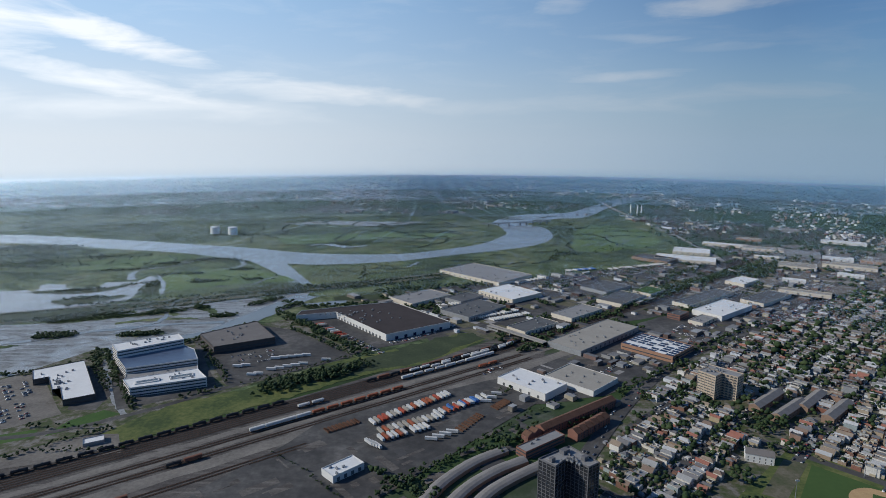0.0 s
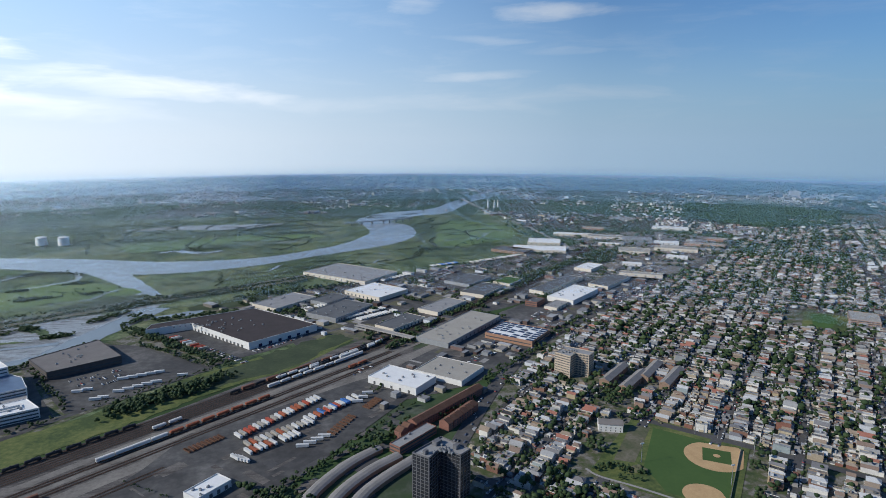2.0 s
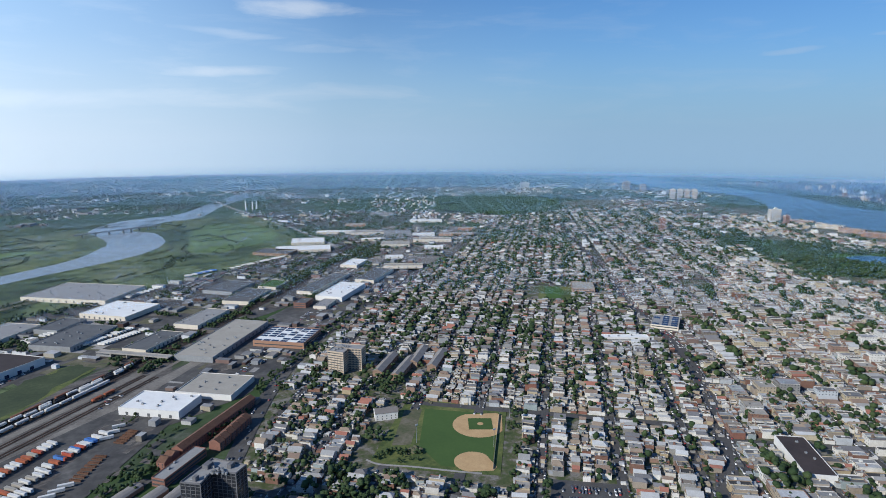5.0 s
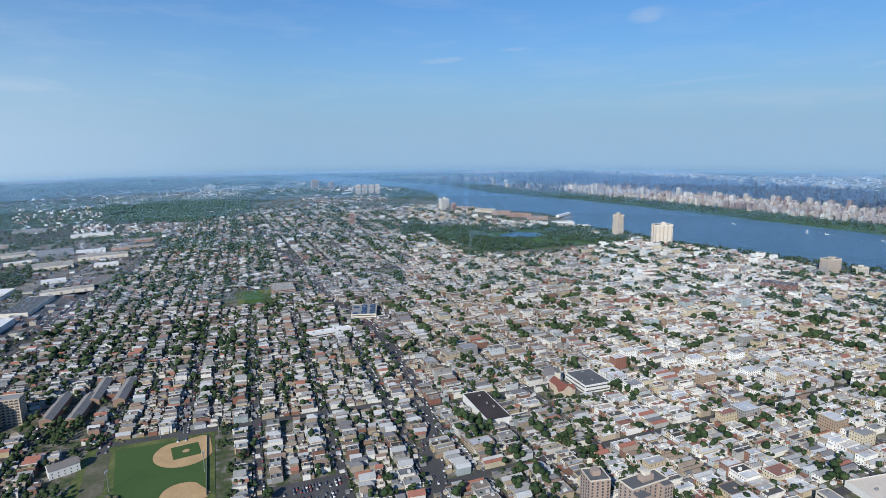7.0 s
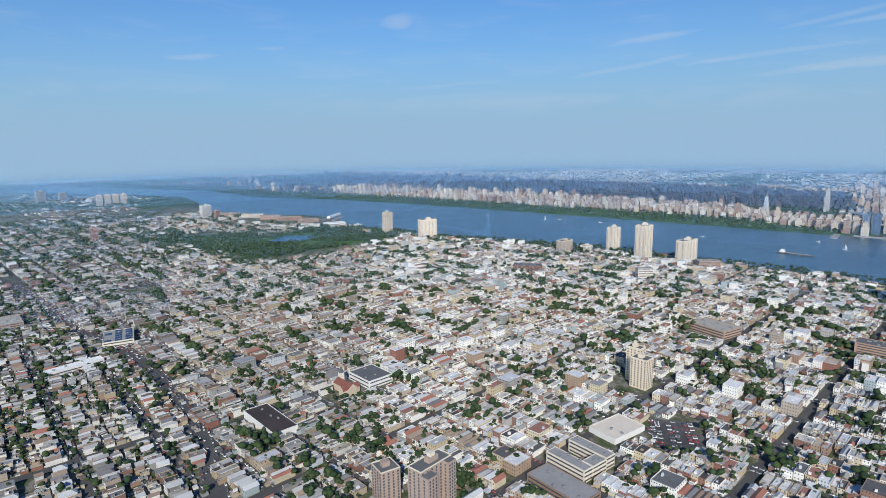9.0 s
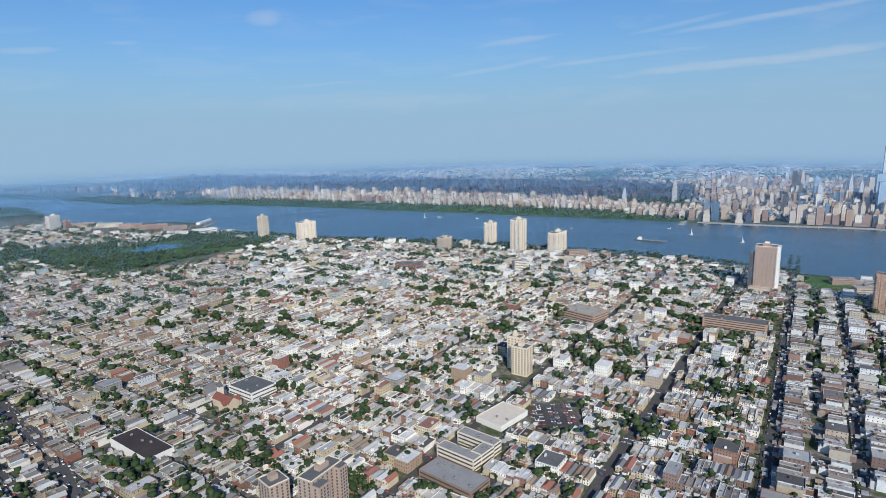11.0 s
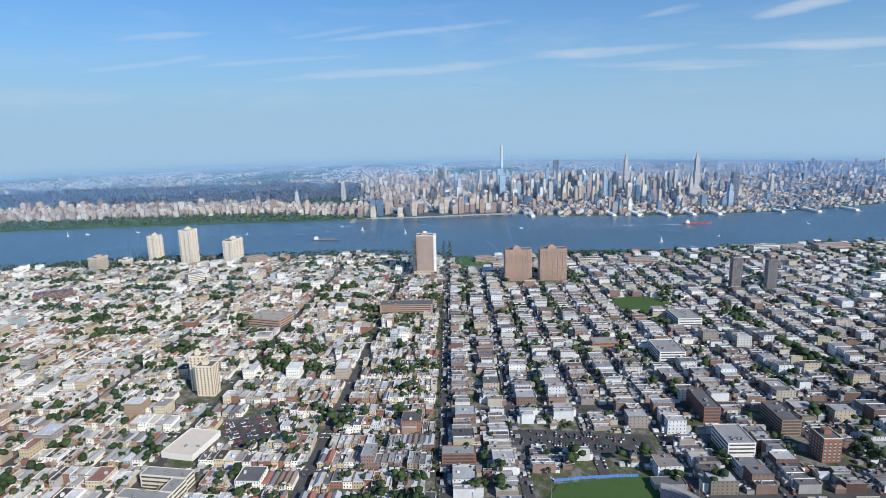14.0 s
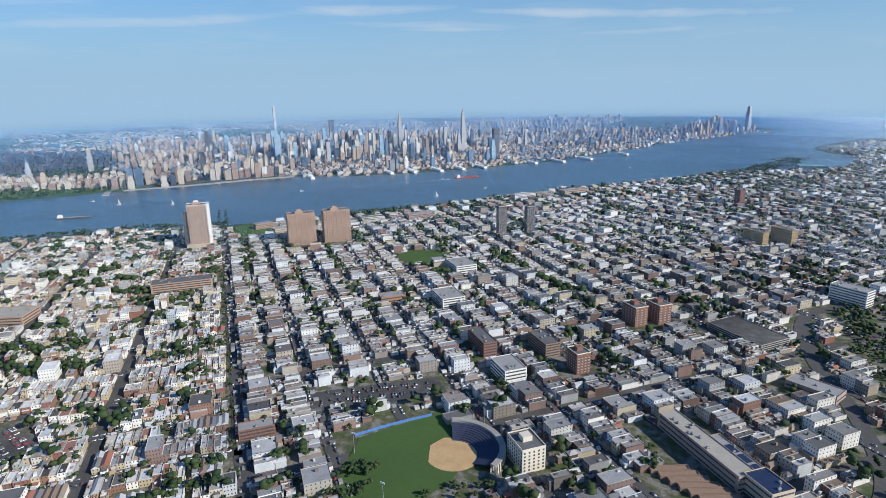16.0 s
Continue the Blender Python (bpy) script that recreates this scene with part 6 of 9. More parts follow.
def near_house(x, y, azimuth, w, d, h, style, rnd, small):
    style = "flat" if style == "block" else style
    i = min(range(len(HOUSE_KINDS[style])), key=lambda j: abs(HOUSE_KINDS[style][j][0] - w) + rnd.uniform(0, 1.2) + max(0, HOUSE_KINDS[style][j][0] - w) * 3)
    m = spot(x, y, azimuth + 90)
    if (style, i, small) not in PROTO:
        kw, kd, kh = HOUSE_KINDS[style][i]
        label = "narrow flat-roofed town house with a cornice on its street front" if style == "flat" else "small pitched-roof frame house with a porch and chimney"
        root = tagged(new("town_house" if style == "flat" else "frame_house"), label, "house", "houses of the town")
        made = root
        for name, me in near_house_mesh_set(style, kw, kd, kh, random.Random(100 + i)):
            if small and name in ("door", "stair_head", "chimney"):
                continue
            made = part(name, me, made if name in ("chimney", "stair_head", "cornice") else root)
        for row in range(2):
            for col in range(2 if style == "gable" else 3):
                n = 2 if style == "gable" else 3
                if row == 0 and col == n - 1 or small and (row == 0 or col):
                    continue
                part("window", WINDOW, root, pose((col + 0.5) / n * kw - kw / 2, -kd / 2 - 0.03, 1.2 + row * kh * 0.46))
        root.matrix_world = m
        PROTO[style, i, small] = root
        return root
    return copy_thing(PROTO[style, i, small], m)


rnd = random.Random(8)
for k, q in enumerate(houses[:NEAR]):
    near_house(*q, rnd, k >= 120)


# ---- trees ----
def lumpy(rnd, lumps, sub, height, spread, size=1.0):
    """Vertices and faces of a crown of leaf clumps, uneven and open at its edge."""
    bm = bmesh.new()
    bmesh.ops.create_icosphere(bm, subdivisions=sub, radius=1.0)
    base_v = np.array([v.co[:] for v in bm.verts])
    base_f = np.array([[v.index for v in f.verts] for f in bm.faces])
    bm.free()
    vs, fs, o = [], [], 0
    for k in range(lumps):
        a, rad = rnd.uniform(0, math.tau), spread * math.sqrt(rnd.random()) * 0.72
        z = height * (0.36 + 0.5 * rnd.random() * (1 - 0.45 * rad / spread))
        r = spread * rnd.uniform(0.26, 0.48) * size
        jit = 1 + np.array([rnd.uniform(-0.3, 0.3) for _ in base_v])[:, None]
        v = base_v * jit * np.array([r, r, r * rnd.uniform(0.65, 0.95)]) + np.array([rad * math.cos(a), rad * math.sin(a), z])
        vs.append(v), fs.append(base_f + o)
        o += len(base_v)
    return np.concatenate(vs), np.concatenate(fs)


def mass_mesh(name, templates, places, mats, index=None):
    """One mesh of many copies of a few shapes: places are (x, y, z, scale, turn, template)."""
    vs, fs, o = [], [], 0
    for x, y, z, sc, tu, k in places:
        v, f = templates[k]
        c, s = math.cos(tu), math.sin(tu)
        vs.append(np.stack([v[:, 0] * c - v[:, 1] * s, v[:, 0] * s + v[:, 1] * c, v[:, 2]], 1) * sc + np.array([x, y, z]))
        fs.append(f + o)
        o += len(v)
    V, F = np.concatenate(vs).astype(np.float32), np.concatenate(fs).astype(np.int32)
    me = bpy.data.meshes.new(name)
    me.vertices.add(len(V)), me.loops.add(F.size), me.polygons.add(len(F))
    me.vertices.foreach_set("co", V.ravel())
    me.loops.foreach_set("vertex_index", F.ravel())
    me.polygons.foreach_set("loop_start", np.arange(0, F.size, F.shape[1], dtype=np.int32))
    for m in mats:
        me.materials.append(m)
    if index is not None:
        me.polygons.foreach_set("material_index", np.tile(np.array(index, dtype=np.int32), len(places)))
    me.update(calc_edges=True)
    return me


rnd = random.Random(77)
FAR_TREES = [lumpy(rnd, 6, 1, 1.0, 0.5) for _ in range(8)]
TINY_TREES = [lumpy(rnd, 2, 1, 0.8, 0.75) for _ in range(6)]
MID_TREES = [lumpy(rnd, 3, 1, 0.95, 0.56) for _ in range(8)]
ALL_TREES = FAR_TREES + MID_TREES + TINY_TREES
NEAR_TREES = 100


def tree_proto(rnd, h):
    root = tagged(new("tree"), "leafy green street tree with a short trunk", "tree", "town trees")
    p = Pile()
    n = 7
    prev = None
    for z, r in ((0, h * 0.035), (h * 0.3, h * 0.024), (h * 0.55, h * 0.012)):
        ring = [(r * math.cos(math.tau * i / n), r * math.sin(math.tau * i / n), z) for i in range(n)]
        if prev:
            p.add(prev + ring, [(i, (i + 1) % n, n + (i + 1) % n, n + i) for i in range(n)])
        prev = ring
    for k in range(4):
        a = k * math.tau / 4 + 0.4
        dx, dy = math.cos(a), math.sin(a)
        b = [(dx * 0.1, dy * 0.1, h * 0.28), (dx * 0.1 - dy * 0.12, dy * 0.1 + dx * 0.12, h * 0.31), (dx * 0.1, dy * 0.1, h * 0.34), (dx * h * 0.25, dy * h * 0.25, h * 0.55)]
        p.add(b, [(0, 1, 3), (1, 2, 3), (2, 0, 3)])
    part("trunk", p.mesh("trunk", [M["bark"]]), root)
    v, f = lumpy(rnd, 46, 1, h, h * 0.44, 0.62)
    me = mass_mesh("crown", [(v, f)], [(0, 0, 0, 1, 0, 0)], [M["leaf"]])
    part("crown", me, root)
    return root


def scatter_line(points, gap, side, hs, rnd):
    line = spline([(x, y, 0) for x, y in points], 10)
    out = []
    for a, b in zip(line, line[1:]):
        n = max(1, int((b - a).length / gap))
        for k in range(n):
            q = a.lerp(b, (k + rnd.random()) / n)
            out.append((q.x + rnd.uniform(-side, side), q.y + rnd.uniform(-side, side), rnd.uniform(*hs)))
    return out


rnd = random.Random(41)
extra = []
# woods beside the ball field and under the towers
def wood(cx, cy, sx, sy, n, hs):
    """Scatters trees over an ellipse."""
    for _ in range(n):
        a, r = (rnd.uniform(0, math.tau), math.sqrt(rnd.random()))
        x, y = (cx + sx * r * math.cos(a), cy + sy * r * math.sin(a))
        if not any((abs(x - q[0]) < 6 and abs(y - q[1]) < 6 for q in ((419, 70), (412, 34), (652, -194), (676, -186)))):
            extra.append((x, y, rnd.uniform(*hs)))


wood(170, 402, 46, 16, 44, (7, 11))
wood(205, 395, 42, 22, 46, (7, 13))
wood(130, 430, 30, 20, 14, (6, 11))
wood(175, 470, 35, 25, 22, (6, 11))
wood(250, 560, 60, 50, 60, (6, 12))
wood(340, 590, 26, 22, 22, (8, 13))
wood(268, 420, 14, 8, 6, (5, 8))
wood(330, 525, 30, 12, 18, (5, 9))
wood(405, 420, 10, 20, 10, (6, 10))
wood(480, 30, 55, 60, 60, (8, 14))
wood(560, 110, 60, 45, 45, (8, 13))
wood(600, 130, 25, 25, 14, (8, 12))
wood(250, -300, 14, 30, 26, (6, 10))
wood(150, -330, 30, 20, 16, (5, 9))
wood(66, -440, 14, 14, 10, (5, 8))
wood(180, -300, 26, 14, 14, (5, 9))
wood(640, 230, 50, 40, 30, (7, 12))
wood(700, -150, 40, 40, 26, (7, 11))
wood(-150, -850, 60, 130, 110, (7, 12))
wood(-122, -735, 24, 66, 60, (6, 10))
wood(-112, -840, 18, 40, 30, (6, 10))
wood(-130, -640, 16, 46, 26, (6, 10))
wood(-190, -760, 50, 80, 60, (7, 12))
wood(-230, -600, 60, 80, 60, (7, 12))
wood(860, 940, 120, 120, 120, (7, 12))
wood(590, 690, 140, 130, 190, (6, 11))
wood(1150, 1300, 150, 150, 200, (7, 12))
wood(331, 566, 16, 18, 16, (7, 11))
wood(256, 508, 9, 16, 10, (8, 12))
wood(258, 476, 8, 16, 10, (8, 12))
wood(386, 410, 6, 14, 8, (6, 10))
wood(356, 366, 7, 12, 9, (7, 11))
wood(388, 500, 12, 4, 7, (5, 8))
wood(205, 436, 12, 12, 12, (7, 11))
for off in (-7.5, 7.5):
    extra += scatter_line([(0.76 * q + 6.1 - 0.65 * off, -0.649 * q + 7.1 - 0.76 * off) for q in (430, 800, 1150, 1500)], 13, 1.5, (5, 8.5), rnd)
all_trees = sorted(trees + extra, key=lambda q: q[0] ** 2 + q[1] ** 2)
protos = []
for i, (x, y, h) in enumerate(all_trees[:NEAR_TREES]):
    if len(protos) < 7:
        hh = 7.5 + len(protos) * 0.9
        ob = tree_proto(rnd, hh)
        protos.append((hh, ob))
        ob.matrix_world = pose(x, y, 0, 0, 0, rnd.uniform(0, 360))
    else:
        hh, src = min(protos, key=lambda q: abs(q[0] - h) + rnd.uniform(0, 2))
        copy_thing(src, pose(x, y, 0, 0, 0, rnd.uniform(0, 360)))

def tree_kind(x, y):
    r = math.hypot(x, y)
    return rnd.randrange(8) if r < 480 else 8 + rnd.randrange(8) if r < 800 else 16 + rnd.randrange(6)


places = []
for x, y, h in all_trees[NEAR_TREES:]:
    places.append((x, y, 0, h * rnd.uniform(0.9, 1.1), rnd.uniform(0, math.tau), tree_kind(x, y)))
thing("town_trees", mass_mesh("town_trees", ALL_TREES, places, [M["leaf"]]), "green trees in back yards and along streets", "trees", kind="stuff")

# belts of trees and bushes on the west side, the big park and the cliff
belt = []


def tree_line(*shape):
    belt.extend(scatter_line(*shape, rnd))


def bush_patch(x, y, along, across, azimuth, n, hs):
    c, q = turn(azimuth)
    for _ in range(n):
        a, r = rnd.uniform(0, math.tau), math.sqrt(rnd.random())
        u, v = along * r * math.cos(a), across * r * math.sin(a)
        belt.append((x + u * c - v * q, y + u * q + v * c, rnd.uniform(*hs)))


for row in ((-575, 842, 30, 11, 80, 90), (-455, 853, 32, 6, 75, 70), (-478, 966, 24, 8, 70, 60), (-424, 998, 16, 8, 60, 40), (-364, 950, 22, 5, 80, 40), (-590, 938, 70, 7, 66, 120), (-320, 1040, 44, 9, 40, 80), (-270, 1010, 30, 6, 35, 50),
            (-540, 1262, 18, 9, 75, 36), (-450, 1305, 22, 10, 75, 44), (-576, 1417, 24, 8, 60, 40), (-583, 1159, 12, 24, 75, 40), (-491, 1185, 24, 8, 75, 40), (-396, 1213, 22, 8, 75, 36), (-650, 1055, 40, 9, 75, 60), (-700, 1112, 44, 6, 70, 60),
            (-1088, 1551, 130, 40, 80, 170), (-981, 1337, 90, 30, 80, 120), (-1060, 1440, 120, 26, 80, 110), (-720, 1290, 40, 7, 75, 50), (-640, 1370, 30, 9, 70, 46), (-300, 1100, 44, 14, 60, 80)):
    bush_patch(*row, (3.5, 6.5))
for off in (-22, 20):
    tree_line([(-1300, 655 + off), (-720, 925 + off), (-500, 1012 + off), (-262, 1136 + off), (-98, 1212 + off)], 4, 4, (2.5, 5))
# trees between the warehouses
district = spline([(-60, 960, 0), (60, 1000, 0), (230, 1080, 0), (420, 1180, 0), (640, 1270, 0), (880, 1400, 0), (1080, 1560, 0)], 6)
for _ in range(2600):
    q = rnd.choice(district)
    n = rnd.uniform(-170, 210)
    x, y = q.x + 0.68 * n, q.y - 0.73 * n
    if noise.noise(Vector((x * 0.016, y * 0.016, 21))) > 0.2 and not blocked(x, y, 4) and abs(x - road_x(WEST_ROAD, y)) > 14:
        belt.append((x, y, rnd.uniform(5, 10)))
tree_line([(170, 872), (330, 1020), (520, 1190), (700, 1370)], 2.4, 7, (4, 8))
tree_line([(120, 900), (280, 1050), (470, 1230), (640, 1400)], 3.0, 8, (4, 8))
tree_line([(-545, 690), (-500, 712), (-466, 748)], 2.5, 4, (4, 7))
tree_line([(-262, 955), (-194, 880), (-150, 826), (-103, 776)], 1.6, 11, (5, 8))
tree_line([(-280, 975), (-225, 915), (-175, 860)], 2.2, 9, (4, 8))
tree_line([(-205, 664), (-181, 682), (-150, 702), (-125, 720), (-96, 738)], 0.9, 11, (5, 9))
tree_line([(-205, 650), (-165, 684), (-120, 714)], 0.7, 12, (6, 10))
tree_line([(-482, 785), (-428, 700), (-388, 650)], 2, 4, (4, 7))
tree_line([(-462, 780), (-410, 700), (-362, 640), (-336, 600)], 2, 4, (4, 8))
tree_line([(-403, 497), (-382, 513), (-340, 513), (-298, 519)], 3, 3, (3, 6))
tree_line([(-379, 523), (-350, 548), (-333, 557)], 3, 3, (3, 6))
tree_line([(-300, 628), (-262, 655)], 3, 4, (4, 7))
tree_line([(-345, 815), (-300, 740), (-258, 680)], 3, 4, (4, 7))
tree_line([(-240, 672), (-150, 745), (-115, 770)], 4, 2, (3, 5))
tree_line([(-375, 815), (-350, 840), (-300, 905)], 1.6, 5, (5, 8))
tree_line([(-236, 885), (-200, 850), (-120, 770)], 3, 4, (4, 7))
tree_line([(-280, 1040), (-250, 1010), (-200, 1010), (-120, 1030)], 1.6, 9, (4, 8))
tree_line([(-158, 515), (-117, 477), (-84, 443)], 4, 2, (2, 4))
tree_line([(200, 640), (250, 690), (330, 760)], 3, 7, (5, 9))
tree_line([(130, 560), (190, 620)], 4, 5, (5, 8))
tree_line([(350, 790), (440, 870), (520, 930)], 4, 8, (4, 8))
tree_line([(225, 640), (290, 640), (300, 610)], 1.6, 9, (6, 10))
tree_line([(240, 440), (262, 440), (280, 426)], 2.5, 4, (4, 7))
tree_line([(40, 516), (77, 546), (91, 563)], 1.6, 8, (6, 9))
tree_line([(-60, 478), (-24, 457), (-10, 440)], 2, 10, (6, 9))
tree_line([(-640, 905), (-594, 919), (-530, 945), (-474, 960)], 1.2, 6, (3, 6))
tree_line([(-495, 985), (-470, 975), (-440, 985)], 1.0, 7, (4, 6))
tree_line([(-440, 1020), (-419, 1000), (-405, 985)], 1.2, 7, (3, 6))
tree_line([(-518, 1194), (-450, 1200)], 1.2, 9, (3, 6))
tree_line([(-594, 1181), (-640, 1150)], 1.5, 10, (3, 5))
tree_line([(-600, 1255), (-540, 1265)], 1.3, 9, (3, 5))
tree_line([(-480, 1300), (-440, 1310)], 1.3, 9, (3, 5))
tree_line([(-600, 1400), (-540, 1425), (-480, 1400)], 1.6, 12, (3, 6))
tree_line([(-700, 905), (-484, 1025), (-249, 1150), (-98, 1215), (120, 1330)], 3, 6, (3, 6))
tree_line([(-720, 880), (-484, 1000), (-249, 1120)], 4, 6, (2, 5))
tree_line([(-598, 838), (-556, 850)], 0.8, 13, (4, 7))
tree_line([(-475, 848), (-430, 857)], 0.8, 7, (4, 7))
tree_line([(-380, 948), (-350, 960)], 1, 6, (3, 6))
tree_line([(-660, 1000), (-560, 1035), (-470, 1075), (-380, 1110)], 2.5, 10, (3, 6))
tree_line([(-520, 1200), (-420, 1230), (-350, 1230)], 4, 28, (3, 6))
tree_line([(-760, 1330), (-620, 1400), (-520, 1430)], 5, 22, (3, 6))
tree_line([(-1150, 1450), (-900, 1440), (-700, 1440)], 4, 40, (4, 7))
tree_line([(-1200, 1250), (-1000, 1330), (-860, 1350)], 4, 50, (4, 7))
tree_line([(-300, 1150), (-150, 1160), (0, 1230)], 3, 14, (4, 8))
tree_line([(-130, 1110), (-30, 1150), (90, 1180)], 2.2, 16, (5, 9))
tree_line([(-60, 1000), (0, 1020)], 2, 12, (5, 9))
tree_line([(105, 790), (160, 830)], 1.2, 8, (5, 8))
tree_line([(60, 640), (120, 700)], 3, 5, (3, 6))
tree_line([(-20, 470), (60, 560), (130, 625)], 5, 4, (4, 8))
tree_line([(-60, 440), (20, 520)], 3, 5, (4, 7))
tree_line([(-330, 640), (-350, 690), (-400, 760)], 3, 5, (4, 7))
tree_line([(-430, 560), (-350, 560)], 5, 4, (4, 7))
tree_line([(330, 1090), (480, 1180), (640, 1300), (760, 1400)], 1.8, 16, (5, 9))
tree_line([(640, 1260), (760, 1340), (860, 1430)], 1.3, 34, (6, 10))
tree_line([(420, 990), (450, 1010)], 1.5, 12, (5, 9))
tree_line([(330, 1260), (420, 1320), (520, 1360)], 3, 30, (4, 8))
tree_line([(200, 1180), (270, 1210)], 2, 18, (4, 8))
tree_line([(300, 1500), (420, 1560), (520, 1650)], 4, 30, (3, 6))
tree_line([(-700, 1830), (-450, 1700), (-200, 1640)], 6, 30, (3, 5))
tree_line([(-300, 1900), (-100, 1880), (100, 1900)], 5, 25, (3, 6))
tree_line([(1760, 270), (1640, 0), (1500, -300), (1380, -470)], 2.0, 22, (6, 11))
tree_line([(1360, -520), (1190, -740), (1020, -870)], 3, 16, (5, 9))
tree_line([(860, -1040), (750, -1150), (560, -1320), (340, -1590)], 1.6, 24, (6, 11))
tree_line([(340, -1600), (110, -1990), (-80, -2500)], 2, 40, (7, 12))
tree_line([(40, -1720), (-20, -1850), (-60, -2000)], 0.8, 60, (7, 12))
tree_line([(640, -1050), (560, -1130), (470, -1080)], 2, 40, (5, 9))
tree_line([(440, -1090), (400, -1060)], 1.5, 24, (6, 9))
tree_line([(640, -900), (580, -960)], 2, 30, (5, 9))
for _ in range(1500):
    x, y = rnd.uniform(-1500, 760), rnd.uniform(1180, 2280)
    if noise.noise(Vector((x * 0.006, y * 0.006, 12))) + 0.5 * noise.noise(Vector((x * 0.02, y * 0.02, 3))) > 0.22 and not (y < 1620 + 0.2 * abs(x + 300) and y > 1330 and x < 330) and not (130 < x < 380 and 1500 < y < 2250):
        belt.append((x, y, rnd.uniform(2.5, 5.5)))
PARK = [(1740, 1060), (1433, 744), (1350, 560), (1440, 445), (1614, 285), (1700, 160), (1770, 165), (1884, 390), (1890, 500), (1785, 680), (1740, 860)]


def inside_of(outline, x, y):
    inside = False
    for (ax, ay), (bx, by) in zip(outline, outline[1:] + outline[:1]):
        if (ay > y) != (by > y) and x < ax + (y - ay) * (bx - ax) / (by - ay):
            inside = not inside
    return inside


for _ in range(3600):
    x, y = rnd.uniform(1340, 1900), rnd.uniform(160, 1060)
    lake = abs((x - 1668) * 0.65 - (y - 518) * 0.76) < 74 and abs((x - 1668) * 0.76 + (y - 518) * 0.65) < 56
    meadow = math.hypot(x - 1770, (y - 300)) < 36 or math.hypot(x - 1740, y - 790) < 30
    if inside_of(PARK, x, y) and not lake and not meadow and noise.noise(Vector((x * 0.011, y * 0.011, 0))) > -0.36:
        belt.append((x, y, rnd.uniform(8, 14)))
places = [(x, y, 0, h * 1.15, rnd.uniform(0, math.tau), tree_kind(x, y)) for x, y, h in belt]
thing("belt_trees", mass_mesh("belt_trees", ALL_TREES, places, [M["leaf"]]), "dense belts of trees, reeds and bushes", "trees", kind="stuff")

# far woods and suburbs to the north and west
far = []
while len(far) < 7000:
    a, r = radians(rnd.uniform(-42, 62)), 1500 + 2900 * rnd.random() ** 0.8
    x, y = r * math.sin(a), r * math.cos(a)
    wooded = noise.noise(Vector((x * 0.0016, y * 0.0016, 3))) + 0.55 * noise.noise(Vector((x * 0.006, y * 0.006, 5)))
    ridge = 900 < x < 2300 and 1500 < y < 2700 and x < y * 1.25
    if x > shore_x(y) - 40 or (y < 2330 and x < 640) or blocked(x, y, 4):
        continue
    if wooded > 0.12 or ridge and wooded > 0.0 or rnd.random() < 0.2:
        far.append((x, y, 0, rnd.uniform(8, 14), rnd.uniform(0, math.tau), rnd.randrange(6)))
for _ in range(7000):
    x, y = rnd.uniform(620, 2300), rnd.uniform(1050, 2700)
    leafy = noise.noise(Vector((x * 0.004, y * 0.004, 8)))
    if len(far) < 10500 and x < y * 1.12 and x > road_x(WEST_ROAD, y) + 10 and leafy > 0.06 and not blocked(x, y, 4):
        far.append((x, y, 0, rnd.uniform(9, 15), rnd.uniform(0, math.tau), rnd.randrange(6)))
RIDGE = [(1730, 2425), (2225, 2068), (1751, 1629), (1464, 1646), (1399, 1931)]
while len(far) < 11500:
    x, y = rnd.uniform(1390, 2230), rnd.uniform(1620, 2430)
    if inside_of(RIDGE, x, y) and noise.noise(Vector((x * 0.007, y * 0.007, 15))) > -0.3:
        far.append((x, y, 0, rnd.uniform(12, 19), rnd.uniform(0, math.tau), rnd.randrange(6)))
thing("far_woods", mass_mesh("far_woods", TINY_TREES, far, [M["leaf_far"]]), "far dark green woods between suburbs", "woods", kind="stuff")

# ---- rail yard ----
TRACK_LINE = [(-700, 235), (-520, 370), (-378, 470), (-190, 610), (-60, 708), (80, 815), (230, 945), (420, 1110), (640, 1330), (760, 1500)]


def offset_line(points, off):
    out = []
    for i, p in enumerate(points):
        a, b = points[max(i - 1, 0)], points[min(i + 1, len(points) - 1)]
        t = Vector((b[0] - a[0], b[1] - a[1])).normalized()
        out.append((p[0] + t.y * off, p[1] - t.x * off))
    return out


def track(off, first=0, last=None):
    pts = offset_line(TRACK_LINE, off)[first:last]
    bed = ribbon("track", pts, 2.7, 0.5, M["ties"], "dark timber ties of a railway track", "railway track")
    line = spline([(x, y, 0) for x, y in pts], 8)
    for side in (-0.75, 0.75):
        p = Pile()
        for a, b in zip(line, line[1:]):
            d = (b - a).normalized()
            n = Vector((d.y, -d.x, 0))
            q = [a + n * (side - 0.09), a + n * (side + 0.09), b + n * (side + 0.09), b + n * (side - 0.09)]
            p.add([(v.x, v.y, 0.7) for v in q], [(0, 1, 2, 3)])
            p.add([(v.x, v.y, z) for v, z in ((q[0], 0.5), (q[3], 0.5), (q[3], 0.7), (q[0], 0.7))], [(0, 1, 2, 3)])
        part("rail", p.mesh("rail", [M["rust"]]), bed)
    return bed


